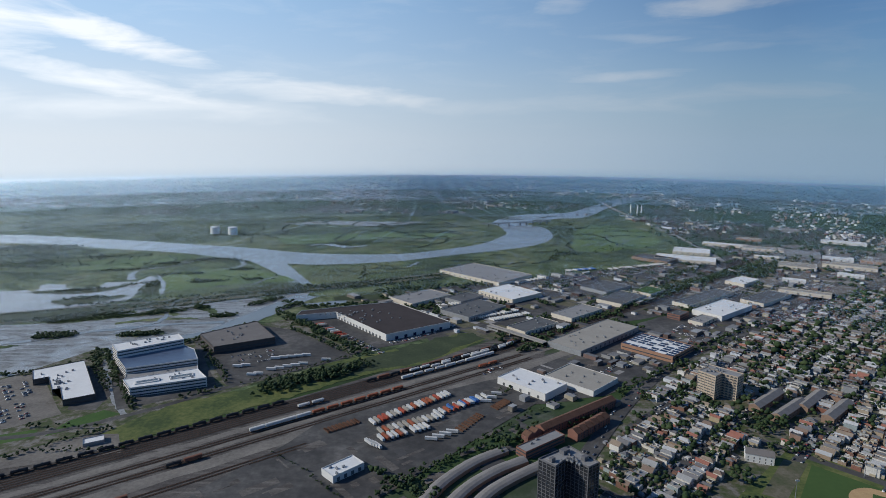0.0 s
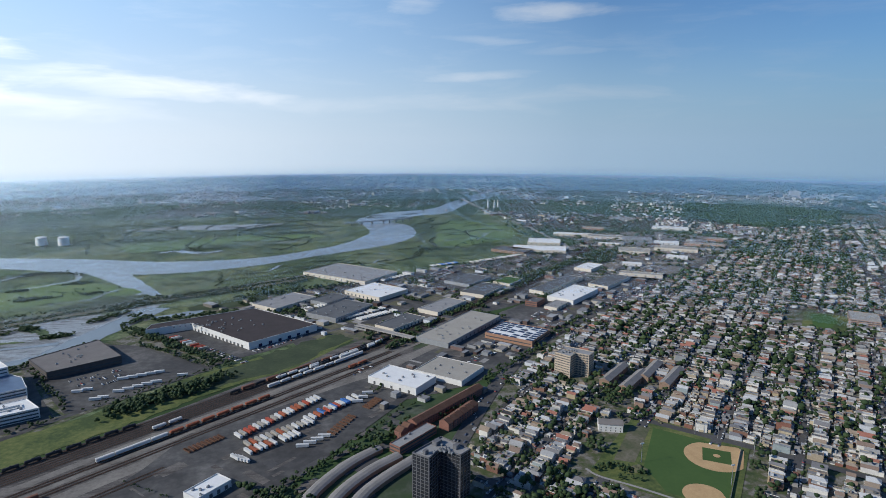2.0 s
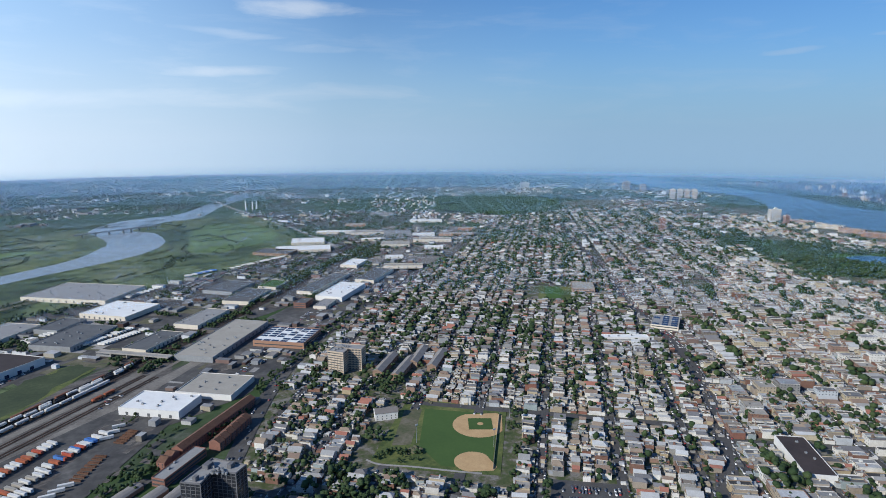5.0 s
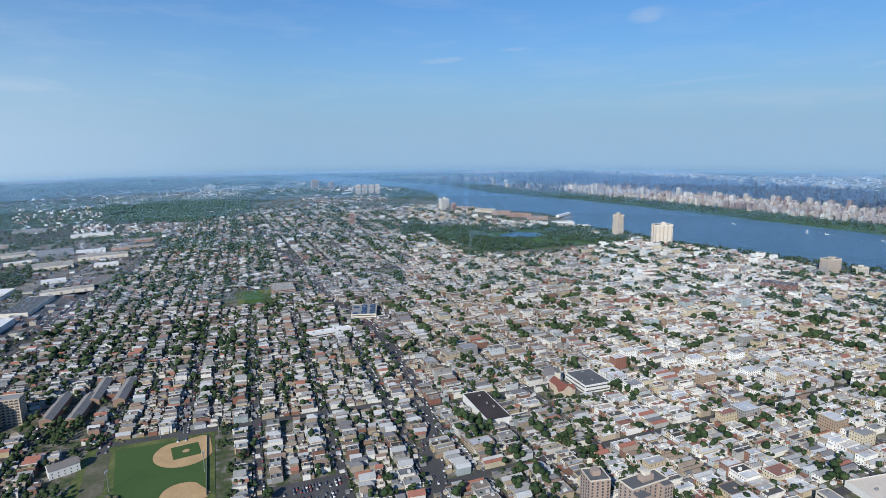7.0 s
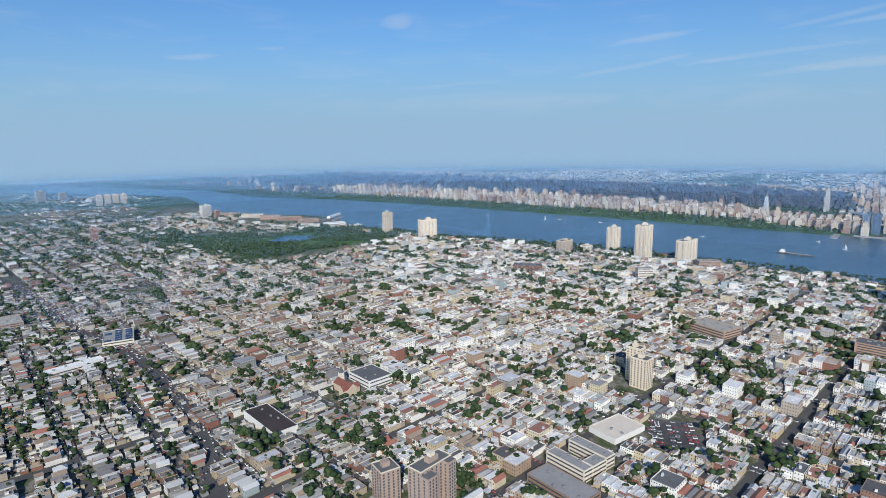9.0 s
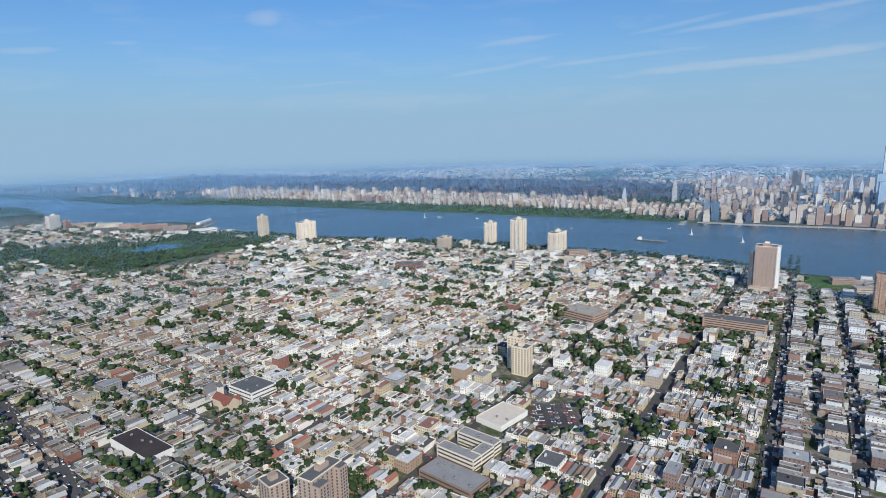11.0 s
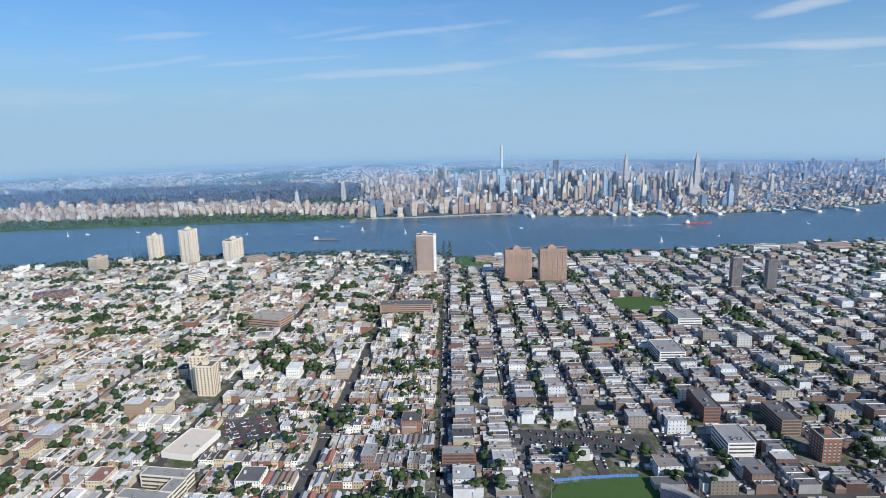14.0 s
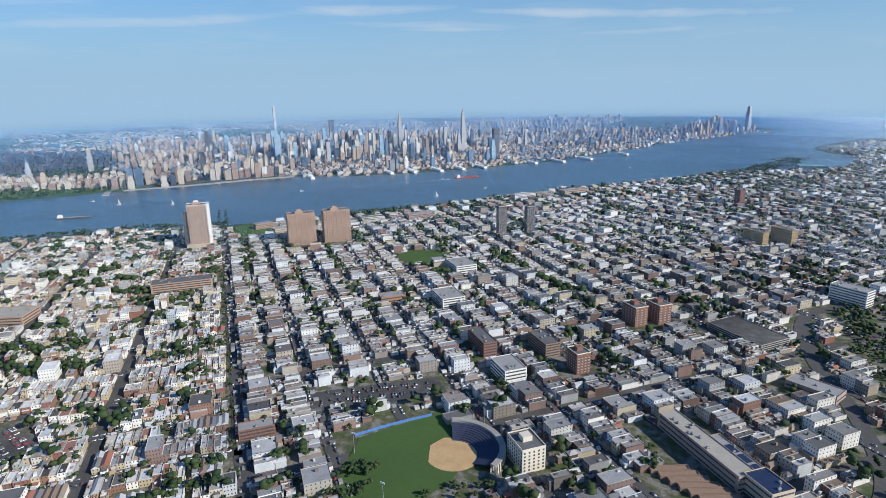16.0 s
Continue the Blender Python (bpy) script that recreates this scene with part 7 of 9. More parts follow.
M["ties"] = plain("dark timber ties", (0.045, 0.036, 0.03), 0.95, vary=0.3, scale=0.6)
ribbon("track_bed", offset_line(TRACK_LINE, 11), 30, 0.4, M["dark_ballast"], "dark oily ballast under the main tracks", "track bed", wobble=1.2)
for off, width in ((35, 9), (55, 6), (80, 16)):
    ribbon("road_yard", offset_line(TRACK_LINE, off)[:7], width, 0.42, M["dirt"], "pale dirt road along the tracks", "road", wobble=1.5)
for off in (0, 4.5, 9, 13.5, 18, 22.5):
    track(off)
for off in (45, 49.5, 62, 66.5):
    track(off, 0, 6)
for off in (98, 103):
    track(off, 0, 4)

M["wagon_orange"] = plain("weathered orange wagon paint", (0.36, 0.11, 0.055), 0.75, vary=0.3)
M["wagon_white"] = plain("pale grey wagon paint", (0.62, 0.62, 0.6), 0.7, vary=0.15)
M["wagon_black"] = plain("black tank wagon", (0.035, 0.034, 0.035), 0.55, vary=0.3)
M["wagon_brown"] = plain("brown wagon paint", (0.2, 0.085, 0.055), 0.8, vary=0.25)


def wagon_meshes(kind):
    body = Pile()
    if kind == "tank":
        n = 12
        for x0, x1, r0, r1 in ((-6.6, -6.2, 0.6, 1.35), (-6.2, 6.2, 1.35, 1.35), (6.2, 6.6, 1.35, 0.6)):
            a = [(x0, r0 * math.cos(math.tau * i / n), 2.6 + r0 * math.sin(math.tau * i / n)) for i in range(n)]
            b = [(x1, r1 * math.cos(math.tau * i / n), 2.6 + r1 * math.sin(math.tau * i / n)) for i in range(n)]
            body.add(a + b, [(i, (i + 1) % n, n + (i + 1) % n, n + i) for i in range(n)])
        body.box(0, 0, 3.9, 1.4, 1.2, 0.5)
    elif kind == "hopper":
        body.box(0, 0, 2.0, 13.4, 2.9, 2.0, floor=True)
        for x in (-4.4, 0, 4.4):
            body.add([(x - 2.1, -1.45, 2.0), (x + 2.1, -1.45, 2.0), (x + 2.1, 1.45, 2.0), (x - 2.1, 1.45, 2.0), (x - 0.5, -0.6, 1.0), (x + 0.5, -0.6, 1.0), (x + 0.5, 0.6, 1.0), (x - 0.5, 0.6, 1.0)],
                     [(0, 4, 5, 1), (1, 5, 6, 2), (2, 6, 7, 3), (3, 7, 4, 0)])
        for k in range(12):
            for s in (-1, 1):
                body.box(-6.3 + k * 1.15, s * 1.5, 2.0, 0.15, 0.14, 2.0)
        body.box(0, 0, 4.0, 12.8, 1.0, 0.25)
    else:
        body.box(0, 0, 1.3, 15.6, 2.9, 2.9, floor=True)
        body.add([(-7.8, -1.45, 4.2), (7.8, -1.45, 4.2), (7.8, 0, 4.5), (-7.8, 0, 4.5), (7.8, 1.45, 4.2), (-7.8, 1.45, 4.2)], [(0, 1, 2, 3), (3, 2, 4, 5)])
        for s in (-1, 1):
            body.box(0, s * 1.5, 1.4, 2.6, 0.12, 2.5)
            for k in range(10):
                body.box(-7.3 + k * 1.62, s * 1.48, 1.3, 0.12, 0.1, 2.9)
    bogie = Pile()
    bogie.box(0, 0, 0.55, 2.6, 2.0, 0.45, floor=True)
    n = 10
    for x in (-0.9, 0.9):
        for y in (-0.75, 0.75):
            a = [(x + 0.45 * math.cos(math.tau * i / n), y, 0.47 + 0.45 * math.sin(math.tau * i / n)) for i in range(n)]
            b = [(q[0], q[1] + 0.14, q[2]) for q in a]
            bogie.add(a + b, [(i, (i + 1) % n, n + (i + 1) % n, n + i) for i in range(n)] + [tuple(range(n)), tuple(range(2 * n - 1, n - 1, -1))])
    frame_ = Pile()
    frame_.box(0, 0, 1.0, 15.0, 1.0, 0.35, floor=True)
    frame_.box(7.7, 0, 1.0, 1.2, 0.3, 0.25, floor=True), frame_.box(-7.7, 0, 1.0, 1.2, 0.3, 0.25, floor=True)
    return body, bogie.mesh("bogie", [M["black"]]), frame_.mesh("underframe", [M["black"]])


WAGONS = {}


def wagon(kind, paint, label, m):
    if (kind, paint) not in WAGONS:
        body, bogie, frame_ = wagon_meshes(kind)
        root = tagged(new(kind + "_wagon"), label, "freight wagon", "freight wagons")
        part("body", body.mesh("wagon_body", [M[paint]]), root)
        part("underframe", frame_, root)
        for x in (-5, 5):
            part("bogie", bogie, root, pose(x, 0, 0))
        root.matrix_world = m
        WAGONS[kind, paint] = root
        return root
    return copy_thing(WAGONS[kind, paint], m)


def train(off, start, count, kinds, rnd, gap=16.8):
    """Coupled wagons along a track, from a distance along it."""
    line = spline([(x, y, 0) for x, y in offset_line(TRACK_LINE, off)], 16)
    cum = np.cumsum([0] + [(b - a).length for a, b in zip(line, line[1:])])
    for k in range(count):
        d = start + k * gap
        if d > cum[-1] - 10:
            break
        i = int(np.searchsorted(cum, d)) - 1
        q = line[i].lerp(line[i + 1], (d - cum[i]) / (cum[i + 1] - cum[i]))
        t = line[i + 1] - line[i]
        kind, paint, label = rnd.choice(kinds)
        wagon(kind, paint, label, pose(q.x, q.y, 0.7, 0, 0, math.degrees(math.atan2(t.y, t.x))))


HOPPER_O = ("hopper", "wagon_orange", "weathered orange hopper wagon on the track")
HOPPER_W = ("hopper", "wagon_white", "pale grey hopper wagon on the track")
TANK = ("tank", "wagon_black", "black tank wagon on the track")
BOX_B = ("box", "wagon_brown", "brown covered wagon on the track")
BOX_W = ("box", "wagon_white", "white covered wagon on the track")
rnd = random.Random(3)
train(0, 375, 17, [TANK, TANK, TANK, TANK], rnd)
train(45, 604, 2, [BOX_W], rnd)
train(45, 637, 2, [BOX_W, HOPPER_O], rnd)
train(45, 671, 7, [HOPPER_O], rnd)
train(24 - 1.5, 664, 2, [HOPPER_W], rnd)
train(22.5, 800, 9, [HOPPER_W, BOX_W], rnd)
train(4.5, 760, 15, [TANK, TANK, BOX_B], rnd)
train(9, 820, 12, [TANK, TANK, HOPPER_W], rnd)
train(13.5, 850, 9, [BOX_W, TANK, HOPPER_W], rnd)
train(9, 300, 3, [BOX_W], rnd)
train(18, 330, 3, [HOPPER_W], rnd)
train(49.5, 900, 2, [HOPPER_O], rnd)
train(66.5, 520, 2, [BOX_B, TANK], rnd)
train(98, 470, 1, [BOX_B], rnd)

# ---- trailers and containers in the yard ----
TRAILER_PAINT = (("wagon_white", "white box trailer parked on asphalt"), ("wagon_white", "white box trailer parked on asphalt"), ("whitewall", "bright white box trailer parked on asphalt"),
                 ("wagon_orange", "orange container trailer parked on asphalt"), ("redpaint", "red container trailer parked on asphalt"), ("blue", "blue container trailer parked on asphalt"), ("tan", "tan box trailer parked on asphalt"))
TRAILERS = {}


def trailer(k, m):
    if k not in TRAILERS:
        paint, label = TRAILER_PAINT[k]
        root = tagged(new("trailer"), label, "trailer", "parked trailers")
        p = Pile()
        p.box(0, 0, 1.15, 12.2, 2.6, 2.75, floor=True)
        for i in range(16):
            for s in (-1, 1):
                p.box(-5.8 + i * 0.77, s * 1.31, 1.2, 0.12, 0.06, 2.6)
        p.box(6.12, 0, 1.3, 0.08, 2.3, 2.45)
        part("box", p.mesh("trailer_box", [M[paint]]), root)
        p = Pile()
        p.box(0, 0, 0.9, 11.6, 1.0, 0.25, floor=True)
        p.box(-3.4, 0.7, 0, 0.2, 0.2, 0.9), p.box(-3.4, -0.7, 0, 0.2, 0.2, 0.9)
        for y in (-1.1, 1.1):
            a = [(4.4 + 0.5 * math.cos(math.tau * i / 10), y - 0.14, 0.5 + 0.5 * math.sin(math.tau * i / 10)) for i in range(10)]
            b = [(q[0], q[1] + 0.28, q[2]) for q in a]
            p.add(a + b, [(i, (i + 1) % 10, 10 + (i + 1) % 10, 10 + i) for i in range(10)] + [tuple(range(10)), tuple(range(19, 9, -1))])
        part("chassis", p.mesh("trailer_chassis", [M["black"]]), root)
        root.matrix_world = m
        TRAILERS[k] = root
        return root
    return copy_thing(TRAILERS[k], m)


def trailer_row(a, b, n, azimuth, rnd, kinds, z=0.46, miss=0.1):
    for i in range(n):
        if rnd.random() < miss:
            continue
        t = (i + 0.5) / n
        trailer(rnd.choice(kinds), spot(a[0] + (b[0] - a[0]) * t, a[1] + (b[1] - a[1]) * t, azimuth + rnd.uniform(-1.5, 1.5), z))


rnd = random.Random(9)
trailer_row((-74, 571), (8, 646), 20, 145, rnd, (0, 1, 2, 3, 4, 6), miss=0.06)
trailer_row((-64, 552), (0, 590), 13, 145, rnd, (0, 1, 2, 3, 6), miss=0.05)
trailer_row((-62, 538), (-14, 566), 11, 145, rnd, (0, 1, 2, 3), miss=0.08)
trailer_row((-72, 532), (-60, 524), 4, 140, rnd, (1, 2), miss=0)
trailer_row((-8, 592), (40, 630), 9, 145, rnd, (5, 3, 0, 4, 3), miss=0.05)
trailer_row((6, 606), (52, 640), 7, 145, rnd, (5, 0, 1), miss=0.1)
trailer_row((-14, 536), (14, 556), 4, 100, rnd, (0, 1), miss=0.2)
trailer_row((46, 620), (66, 650), 3, 95, rnd, (0, 2), miss=0)
trailer_row((-228, 752), (-180, 768), 5, 92, rnd, (2,), 0.47, 0)
trailer_row((-222, 712), (-150, 752), 8, 92, rnd, (2,), 0.47, 0.1)
trailer_row((-268, 722), (-250, 730), 2, 92, rnd, (2,), 0.47, 0)
trailer_row((-240, 695), (-226, 702), 2, 92, rnd, (2,), 0.47, 0)
trailer_row((-196, 906), (-140, 838), 17, 60, rnd, (6, 0, 0, 4, 6), 0.47, 0.2)
trailer_row((56, 946), (128, 990), 18, 138, rnd, (2, 0), 0.3, 0.08)
trailer_row((74, 930), (146, 972), 16, 138, rnd, (2, 0), 0.3, 0.1)
trailer_row((-10, 1010), (40, 1040), 9, 138, rnd, (2, 0), 0.3, 0.1)
trailer_row((280, 1310), (360, 1340), 14, 138, rnd, (2, 0, 5), 0.3, 0.2)
trailer_row((380, 1330), (530, 1395), 20, 138, rnd, (2, 0, 1), 0.3, 0.2)
trailer_row((150, 1190), (215, 1240), 14, 138, rnd, (2, 0), 0.3, 0.2)


# ---- stacks of empty red trailer frames ----
def chassis_stack(m, paint="rust"):
    root = tagged(new("chassis_stack"), "stacked rust-red steel trailer frames in the yard", "trailer frames", "trailer frame stacks")
    for k in range(3):
        p = Pile()
        for y in (-0.9, 0.9):
            p.box(0, y, 0.3 + k * 0.55, 11, 0.3, 0.4, floor=True)
        for i in range(5):
            p.box(-5 + i * 2.5, 0, 0.32 + k * 0.55, 0.3, 1.8, 0.3, floor=True)
        part("frame", p.mesh("chassis_frame", [M[paint]]), root)
    root.matrix_world = m
    return root


src = chassis_stack(spot(-116, 556, 140, 0.46))
rnd = random.Random(12)
for k in range(9):
    copy_thing(src, spot(-116 + k * 3.4, 556 + k * 2.6, 140 + rnd.uniform(-3, 3), 0.46))
for k in range(8):
    copy_thing(src, spot(18 + k * 3.2, 560 + k * 4.6, 135 + rnd.uniform(-4, 4), 0.46))
for k in range(6):
    copy_thing(src, spot(58 + k * 3.0, 610 + k * 3.6, 135 + rnd.uniform(-4, 4), 0.46))


# ---- buildings with bent outlines ----
M["weathered"] = plain("weathered brown-grey roofing", (0.25, 0.235, 0.22), 0.9, vary=0.2, scale=0.6)
def outline_block(root, pts, h, wall, roof, bands=0, units=0, seed=0, z0=0.0, lip=0.6, glass="glass", band_h=1.5, edge=""):
    """Adds a block on a cornered outline (anticlockwise) to a thing: walls, roof, parapet pieces, window bands, roof units."""
    r = random.Random(seed)
    n = len(pts)
    p = Pile()
    for i in range(n):
        a, b = pts[i], pts[(i + 1) % n]
        p.add([(*a, z0), (*b, z0), (*b, h), (*a, h)], [(0, 1, 2, 3)])
    part("wall", p.mesh("outline_wall", [M[wall]]), root)
    bm = bmesh.new()
    bm.faces.new([bm.verts.new((x, y, h - lip)) for x, y in pts])
    bmesh.ops.triangulate(bm, faces=bm.faces[:])
    me = bpy.data.meshes.new("outline_roof")
    bm.to_mesh(me)
    bm.free()
    me.materials.append(M[roof])
    top_ = part("roof", me, root)
    p = Pile()
    for i in range(n):
        a, b = Vector(pts[i]), Vector(pts[(i + 1) % n])
        d = (b - a).length
        q, t = (a + b) / 2, (b - a) / d
        p.box(q.x, q.y, h - lip, d + 0.3, 0.5, lip + 0.12, t.x, t.y)
        for f in range(bands):
            w = Pile()
            w.box(q.x, q.y, z0 + (f + 0.38) * (h - z0 - 0.8) / bands, d * 0.97, 0.3, band_h, t.x, t.y)
            part("window", w.mesh("window_band", [M[glass]]), root)
    part("parapet", p.mesh("outline_parapet", [M[wall]]), root)
    if edge:
        # slim piers up the walls
        for i in range(n):
            a, b = Vector(pts[i]), Vector(pts[(i + 1) % n])
            d, t = (b - a).length, (b - a).normalized()
            k = max(1, round(d / 4.2))
            for j in range(k):
                w = Pile()
                q = a.lerp(b, j / k)
                w.box(q.x, q.y, z0, 0.45, 0.7, h - z0, t.x, t.y)
                part("pier", w.mesh("wall_pier", [M[edge]]), root)
    c = sum((Vector(q) for q in pts), Vector((0, 0))) / n
    for _ in range(units):
        a, b = r.sample(range(n), 2)
        q = c.lerp(Vector(pts[a]).lerp(Vector(pts[b]), r.random() * 0.5), r.uniform(0.1, 0.72))
        t = Vector(pts[1]) - Vector(pts[0])
        part("roof_unit", roof_unit_mesh(), top_, pose(q.x, q.y, h - lip, 0, 0, math.degrees(math.atan2(t.y, t.x)) + r.choice((0, 90))))


M["wall_bronze"] = plain("dark bronze panel wall", (0.085, 0.075, 0.07), 0.7, vary=0.15)
M["roof_blue"] = plain("blue-grey glass roof", (0.1, 0.14, 0.22), 0.35, spec=0.5, vary=0.25)
M["roof_mid"] = plain("brown-grey gravel roof", (0.19, 0.175, 0.165), 0.9, vary=0.15, scale=0.4)
office = tagged(new("stepped_office"), "white stepped office block with ribbon windows and a blue glass roof", "office building")
outline_block(office, [(-349, 766), (-367, 789), (-434, 744), (-413, 717)], 24, "whitewall", "white", 6, 14, 1)
outline_block(office, [(-311, 717), (-330, 752), (-349, 765.6), (-412.6, 717), (-385, 683)], 15, "whitewall", "roof_blue", 4, 0, 2)
outline_block(office, [(-302, 693), (-311.4, 716.6), (-384.6, 683), (-374, 657)], 8, "whitewall", "grey", 2, 4, 3)
outline_block(office, [(-279, 664), (-302, 692), (-374, 656), (-354, 632)], 12, "whitewall", "white", 3, 10, 4)
for u in (0.3, 0.72):
    p = Pile()
    q = Vector((-367, 640)).lerp(Vector((-288, 678)), u)
    p.box(q.x, q.y, 11.3, 26, 9, 1.3, 0.9, 0.44)
    p.box(q.x, q.y, 11.4, 22, 5.5, 1.35, 0.9, 0.44, 1)
    part("skylight", p.mesh("skylight", [M["whitewall"], M["glass"]]), office)
store = tagged(new("retail_store"), "dark brick store with a bright white stepped roof", "building")
outline_block(store, [(-389, 625), (-462, 727), (-505, 692), (-485, 663), (-472, 672), (-444, 635), (-438, 640), (-415, 608)], 8, "wall_bronze", "white", 1, 26, 5)
block = tagged(new("office_block"), "low dark office block with a brown gravel roof", "building")
outline_block(block, [(-240, 814), (-290, 890), (-352, 826), (-312, 772)], 11, "wall_bronze", "roof_mid", 1, 12, 6)
depot_ = tagged(new("warehouse"), "white L-shaped warehouse with a dark brown roof", "building")
outline_block(depot_, [(-82, 829), (12, 894), (-88, 1008), (-234, 948), (-236, 922), (-176, 943)], 11, "whitewall", "darkroof", 0, 40, 7)
for k in range(14):
    q, p = Vector((-172, 938)).lerp(Vector((-90, 838)), (k + 0.5) / 14), Pile()
    p.box(q.x - 0.1, q.y - 0.1, 0.9, 3.2, 0.4, 3.6, 0.634, -0.773)
    part("dock_door", p.mesh("dock_door", [M["slate"]]), depot_)
for k in range(6):
    q, p = Vector((-74, 834)).lerp(Vector((4, 888)), (k + 0.5) / 6), Pile()
    p.box(q.x, q.y, 0.9, 5, 0.4, 4.2, 0.822, 0.569)
    part("dock_door", p.mesh("dock_door", [M["bluedark"]]), depot_)


flats_v = tagged(new("tower_v"), "dark glazed tower of flats on a V-shaped plan with concrete piers", "apartment tower")
M["concrete_dim"] = plain("weathered grey concrete", (0.15, 0.15, 0.16), 0.85, vary=0.15)
M["glass_black"] = plain("black tower glazing", (0.03, 0.032, 0.04), 0.2, spec=0.6, vary=0.3)
outline_block(flats_v, [(76, 427), (87, 416), (99, 429), (112, 415), (122, 422), (104, 447)], 46, "concrete_dim", "grey", 15, 16, 8, lip=1.0, glass="glass_black", band_h=2.4, edge="concrete_dim")
for x, y, w in ((98, 437, 7), (112, 427, 5), (86, 424, 4)):
    p = Pile()
    p.box(x, y, 45, w, w * 0.7, 3.4, 0.79, 0.61)
    part("lift_house", p.mesh("lift_house", [M["concrete_dim"]]), flats_v)
flats_g = tagged(new("flats"), "grey and tan block of flats on a bent plan with balconies", "apartment tower")
outline_block(flats_g, [(298, 654), (310, 636), (322, 646), (312, 664)], 29, "tanbrick", "grey", 9, 5, 9, glass="glass", band_h=1.0, edge="tanbrick")
outline_block(flats_g, [(322, 646), (334, 634), (346, 644), (318, 674), (312, 664)], 29, "tanbrick", "grey", 9, 4, 10, glass="glass", band_h=0.9, edge="tanbrick")
for f in range(9):
    for j in range(4):
        q, p = Vector((322, 646)).lerp(Vector((334, 634)), (j + 0.5) / 4), Pile()
        p.box(q.x, q.y, 1.6 + f * 3.1, 2.0, 0.5, 1.6, 0.707, -0.707)
        part("window", p.mesh("flat_window", [M["glass"]]), flats_g)


def gabled_row(a, b, width, h, wall, roof, label, name="garden_flats", doors=8):
    """A long low building with a pitched roof from one end point to the other."""
    root = tagged(new(name), label, "flats", "garden flats")
    a, b = Vector(a), Vector(b)
    d, t, q = (b - a).length, (b - a).normalized(), (a + b) / 2
    p = Pile()
    p.box(0, 0, 0, d, width, h, lid=False)
    part("wall", p.mesh("row_wall", [M[wall]]), root)
    p = Pile()
    p.gable(0, 0, h, width, d, width * 0.26, 0, 1, 0, 1, 0.5)
    part("roof", p.mesh("row_roof", [M[roof], M[wall]]), root)
    for row in range(2):
        for k in range(doors):
            for s in (-1, 1):
                part("window", WINDOW, root, pose((k + 0.5) / doors * d - d / 2, s * (width / 2 + 0.03), 1.1 + row * 3))
    root.matrix_world = pose(q.x, q.y, 0, 0, 0, math.degrees(math.atan2(t.y, t.x)))
    return root


for a, b in (((340, 605), (390, 647)), ((352, 582), (402, 622)), ((392, 605), (438, 645)), ((404, 580), (452, 620))):
    gabled_row(a, b, 12, 7.5, "brownbrick", "weathered", "long garden flats with a grey pitched roof")
gabled_row((283, 511), (305, 502), 13, 8, "whitewall", "roof_mid", "white apartment house with a brown roof", "apartment_house", 5)


def boulder(x, y, r, rnd):
    bm = bmesh.new()
    bmesh.ops.create_icosphere(bm, subdivisions=2, radius=r)
    for v in bm.verts:
        v.co = Vector((v.co.x * 1.3, v.co.y, v.co.z * 0.7)) * (1 + 0.3 * noise.noise(v.co * 0.7 + Vector((x, y, 0))))
    me = bpy.data.meshes.new("boulder")
    bm.to_mesh(me)
    bm.free()
    me.materials.append(M["scrub"])
    thing("boulder", me, "grey-brown rock outcrop beside the ball field", "rock", "park rocks", at=pose(x, y, 0.6 + r * 0.2, 0, 0, rnd.uniform(0, 360)))


rnd = random.Random(15)
for k in range(14):
    cx, cy = ((279, 432), (346, 508))[k % 3 == 2]
    boulder(cx + rnd.uniform(-7, 7), cy + rnd.uniform(-4, 4), rnd.uniform(1.2, 2.8), rnd)


# ---- brick terraces, curved sheds, tanks ----
def brick_unit(m):
    root = tagged(new("brick_house"), "red brick terrace house with a pitched dark roof", "house", "brick terrace")
    p = Pile()
    p.box(0, 0, 0, 8.2, 12, 8.5, lid=False)
    part("wall", p.mesh("terrace_wall", [M["brick"]]), root)
    p = Pile()
    p.gable(0, 0, 8.5, 12, 8.2, 3.2, 0, 1, 0, 1, 0.2)
    part("roof", p.mesh("terrace_roof", [M["rust"], M["brick"]]), root)
    for row in range(3):
        for x in (-2, 2):
            for s in (-1, 1):
                part("window", WINDOW, root, pose(x, s * 6.03, 1.0 + row * 2.6))
    root.matrix_world = m
    return root


src = brick_unit(spot(101, 553, 50))
for k in range(1, 14):
    copy_thing(src, spot(101 + k * 6.55, 553 + k * 5.1, 52, 0))
for k in range(6):
    copy_thing(src, spot(132 + k * 7.2, 545 + k * 6.6, 50, 0))
for x, y in ((85, 538), (92, 545)):
    copy_thing(src, spot(x, y, 140, 0))




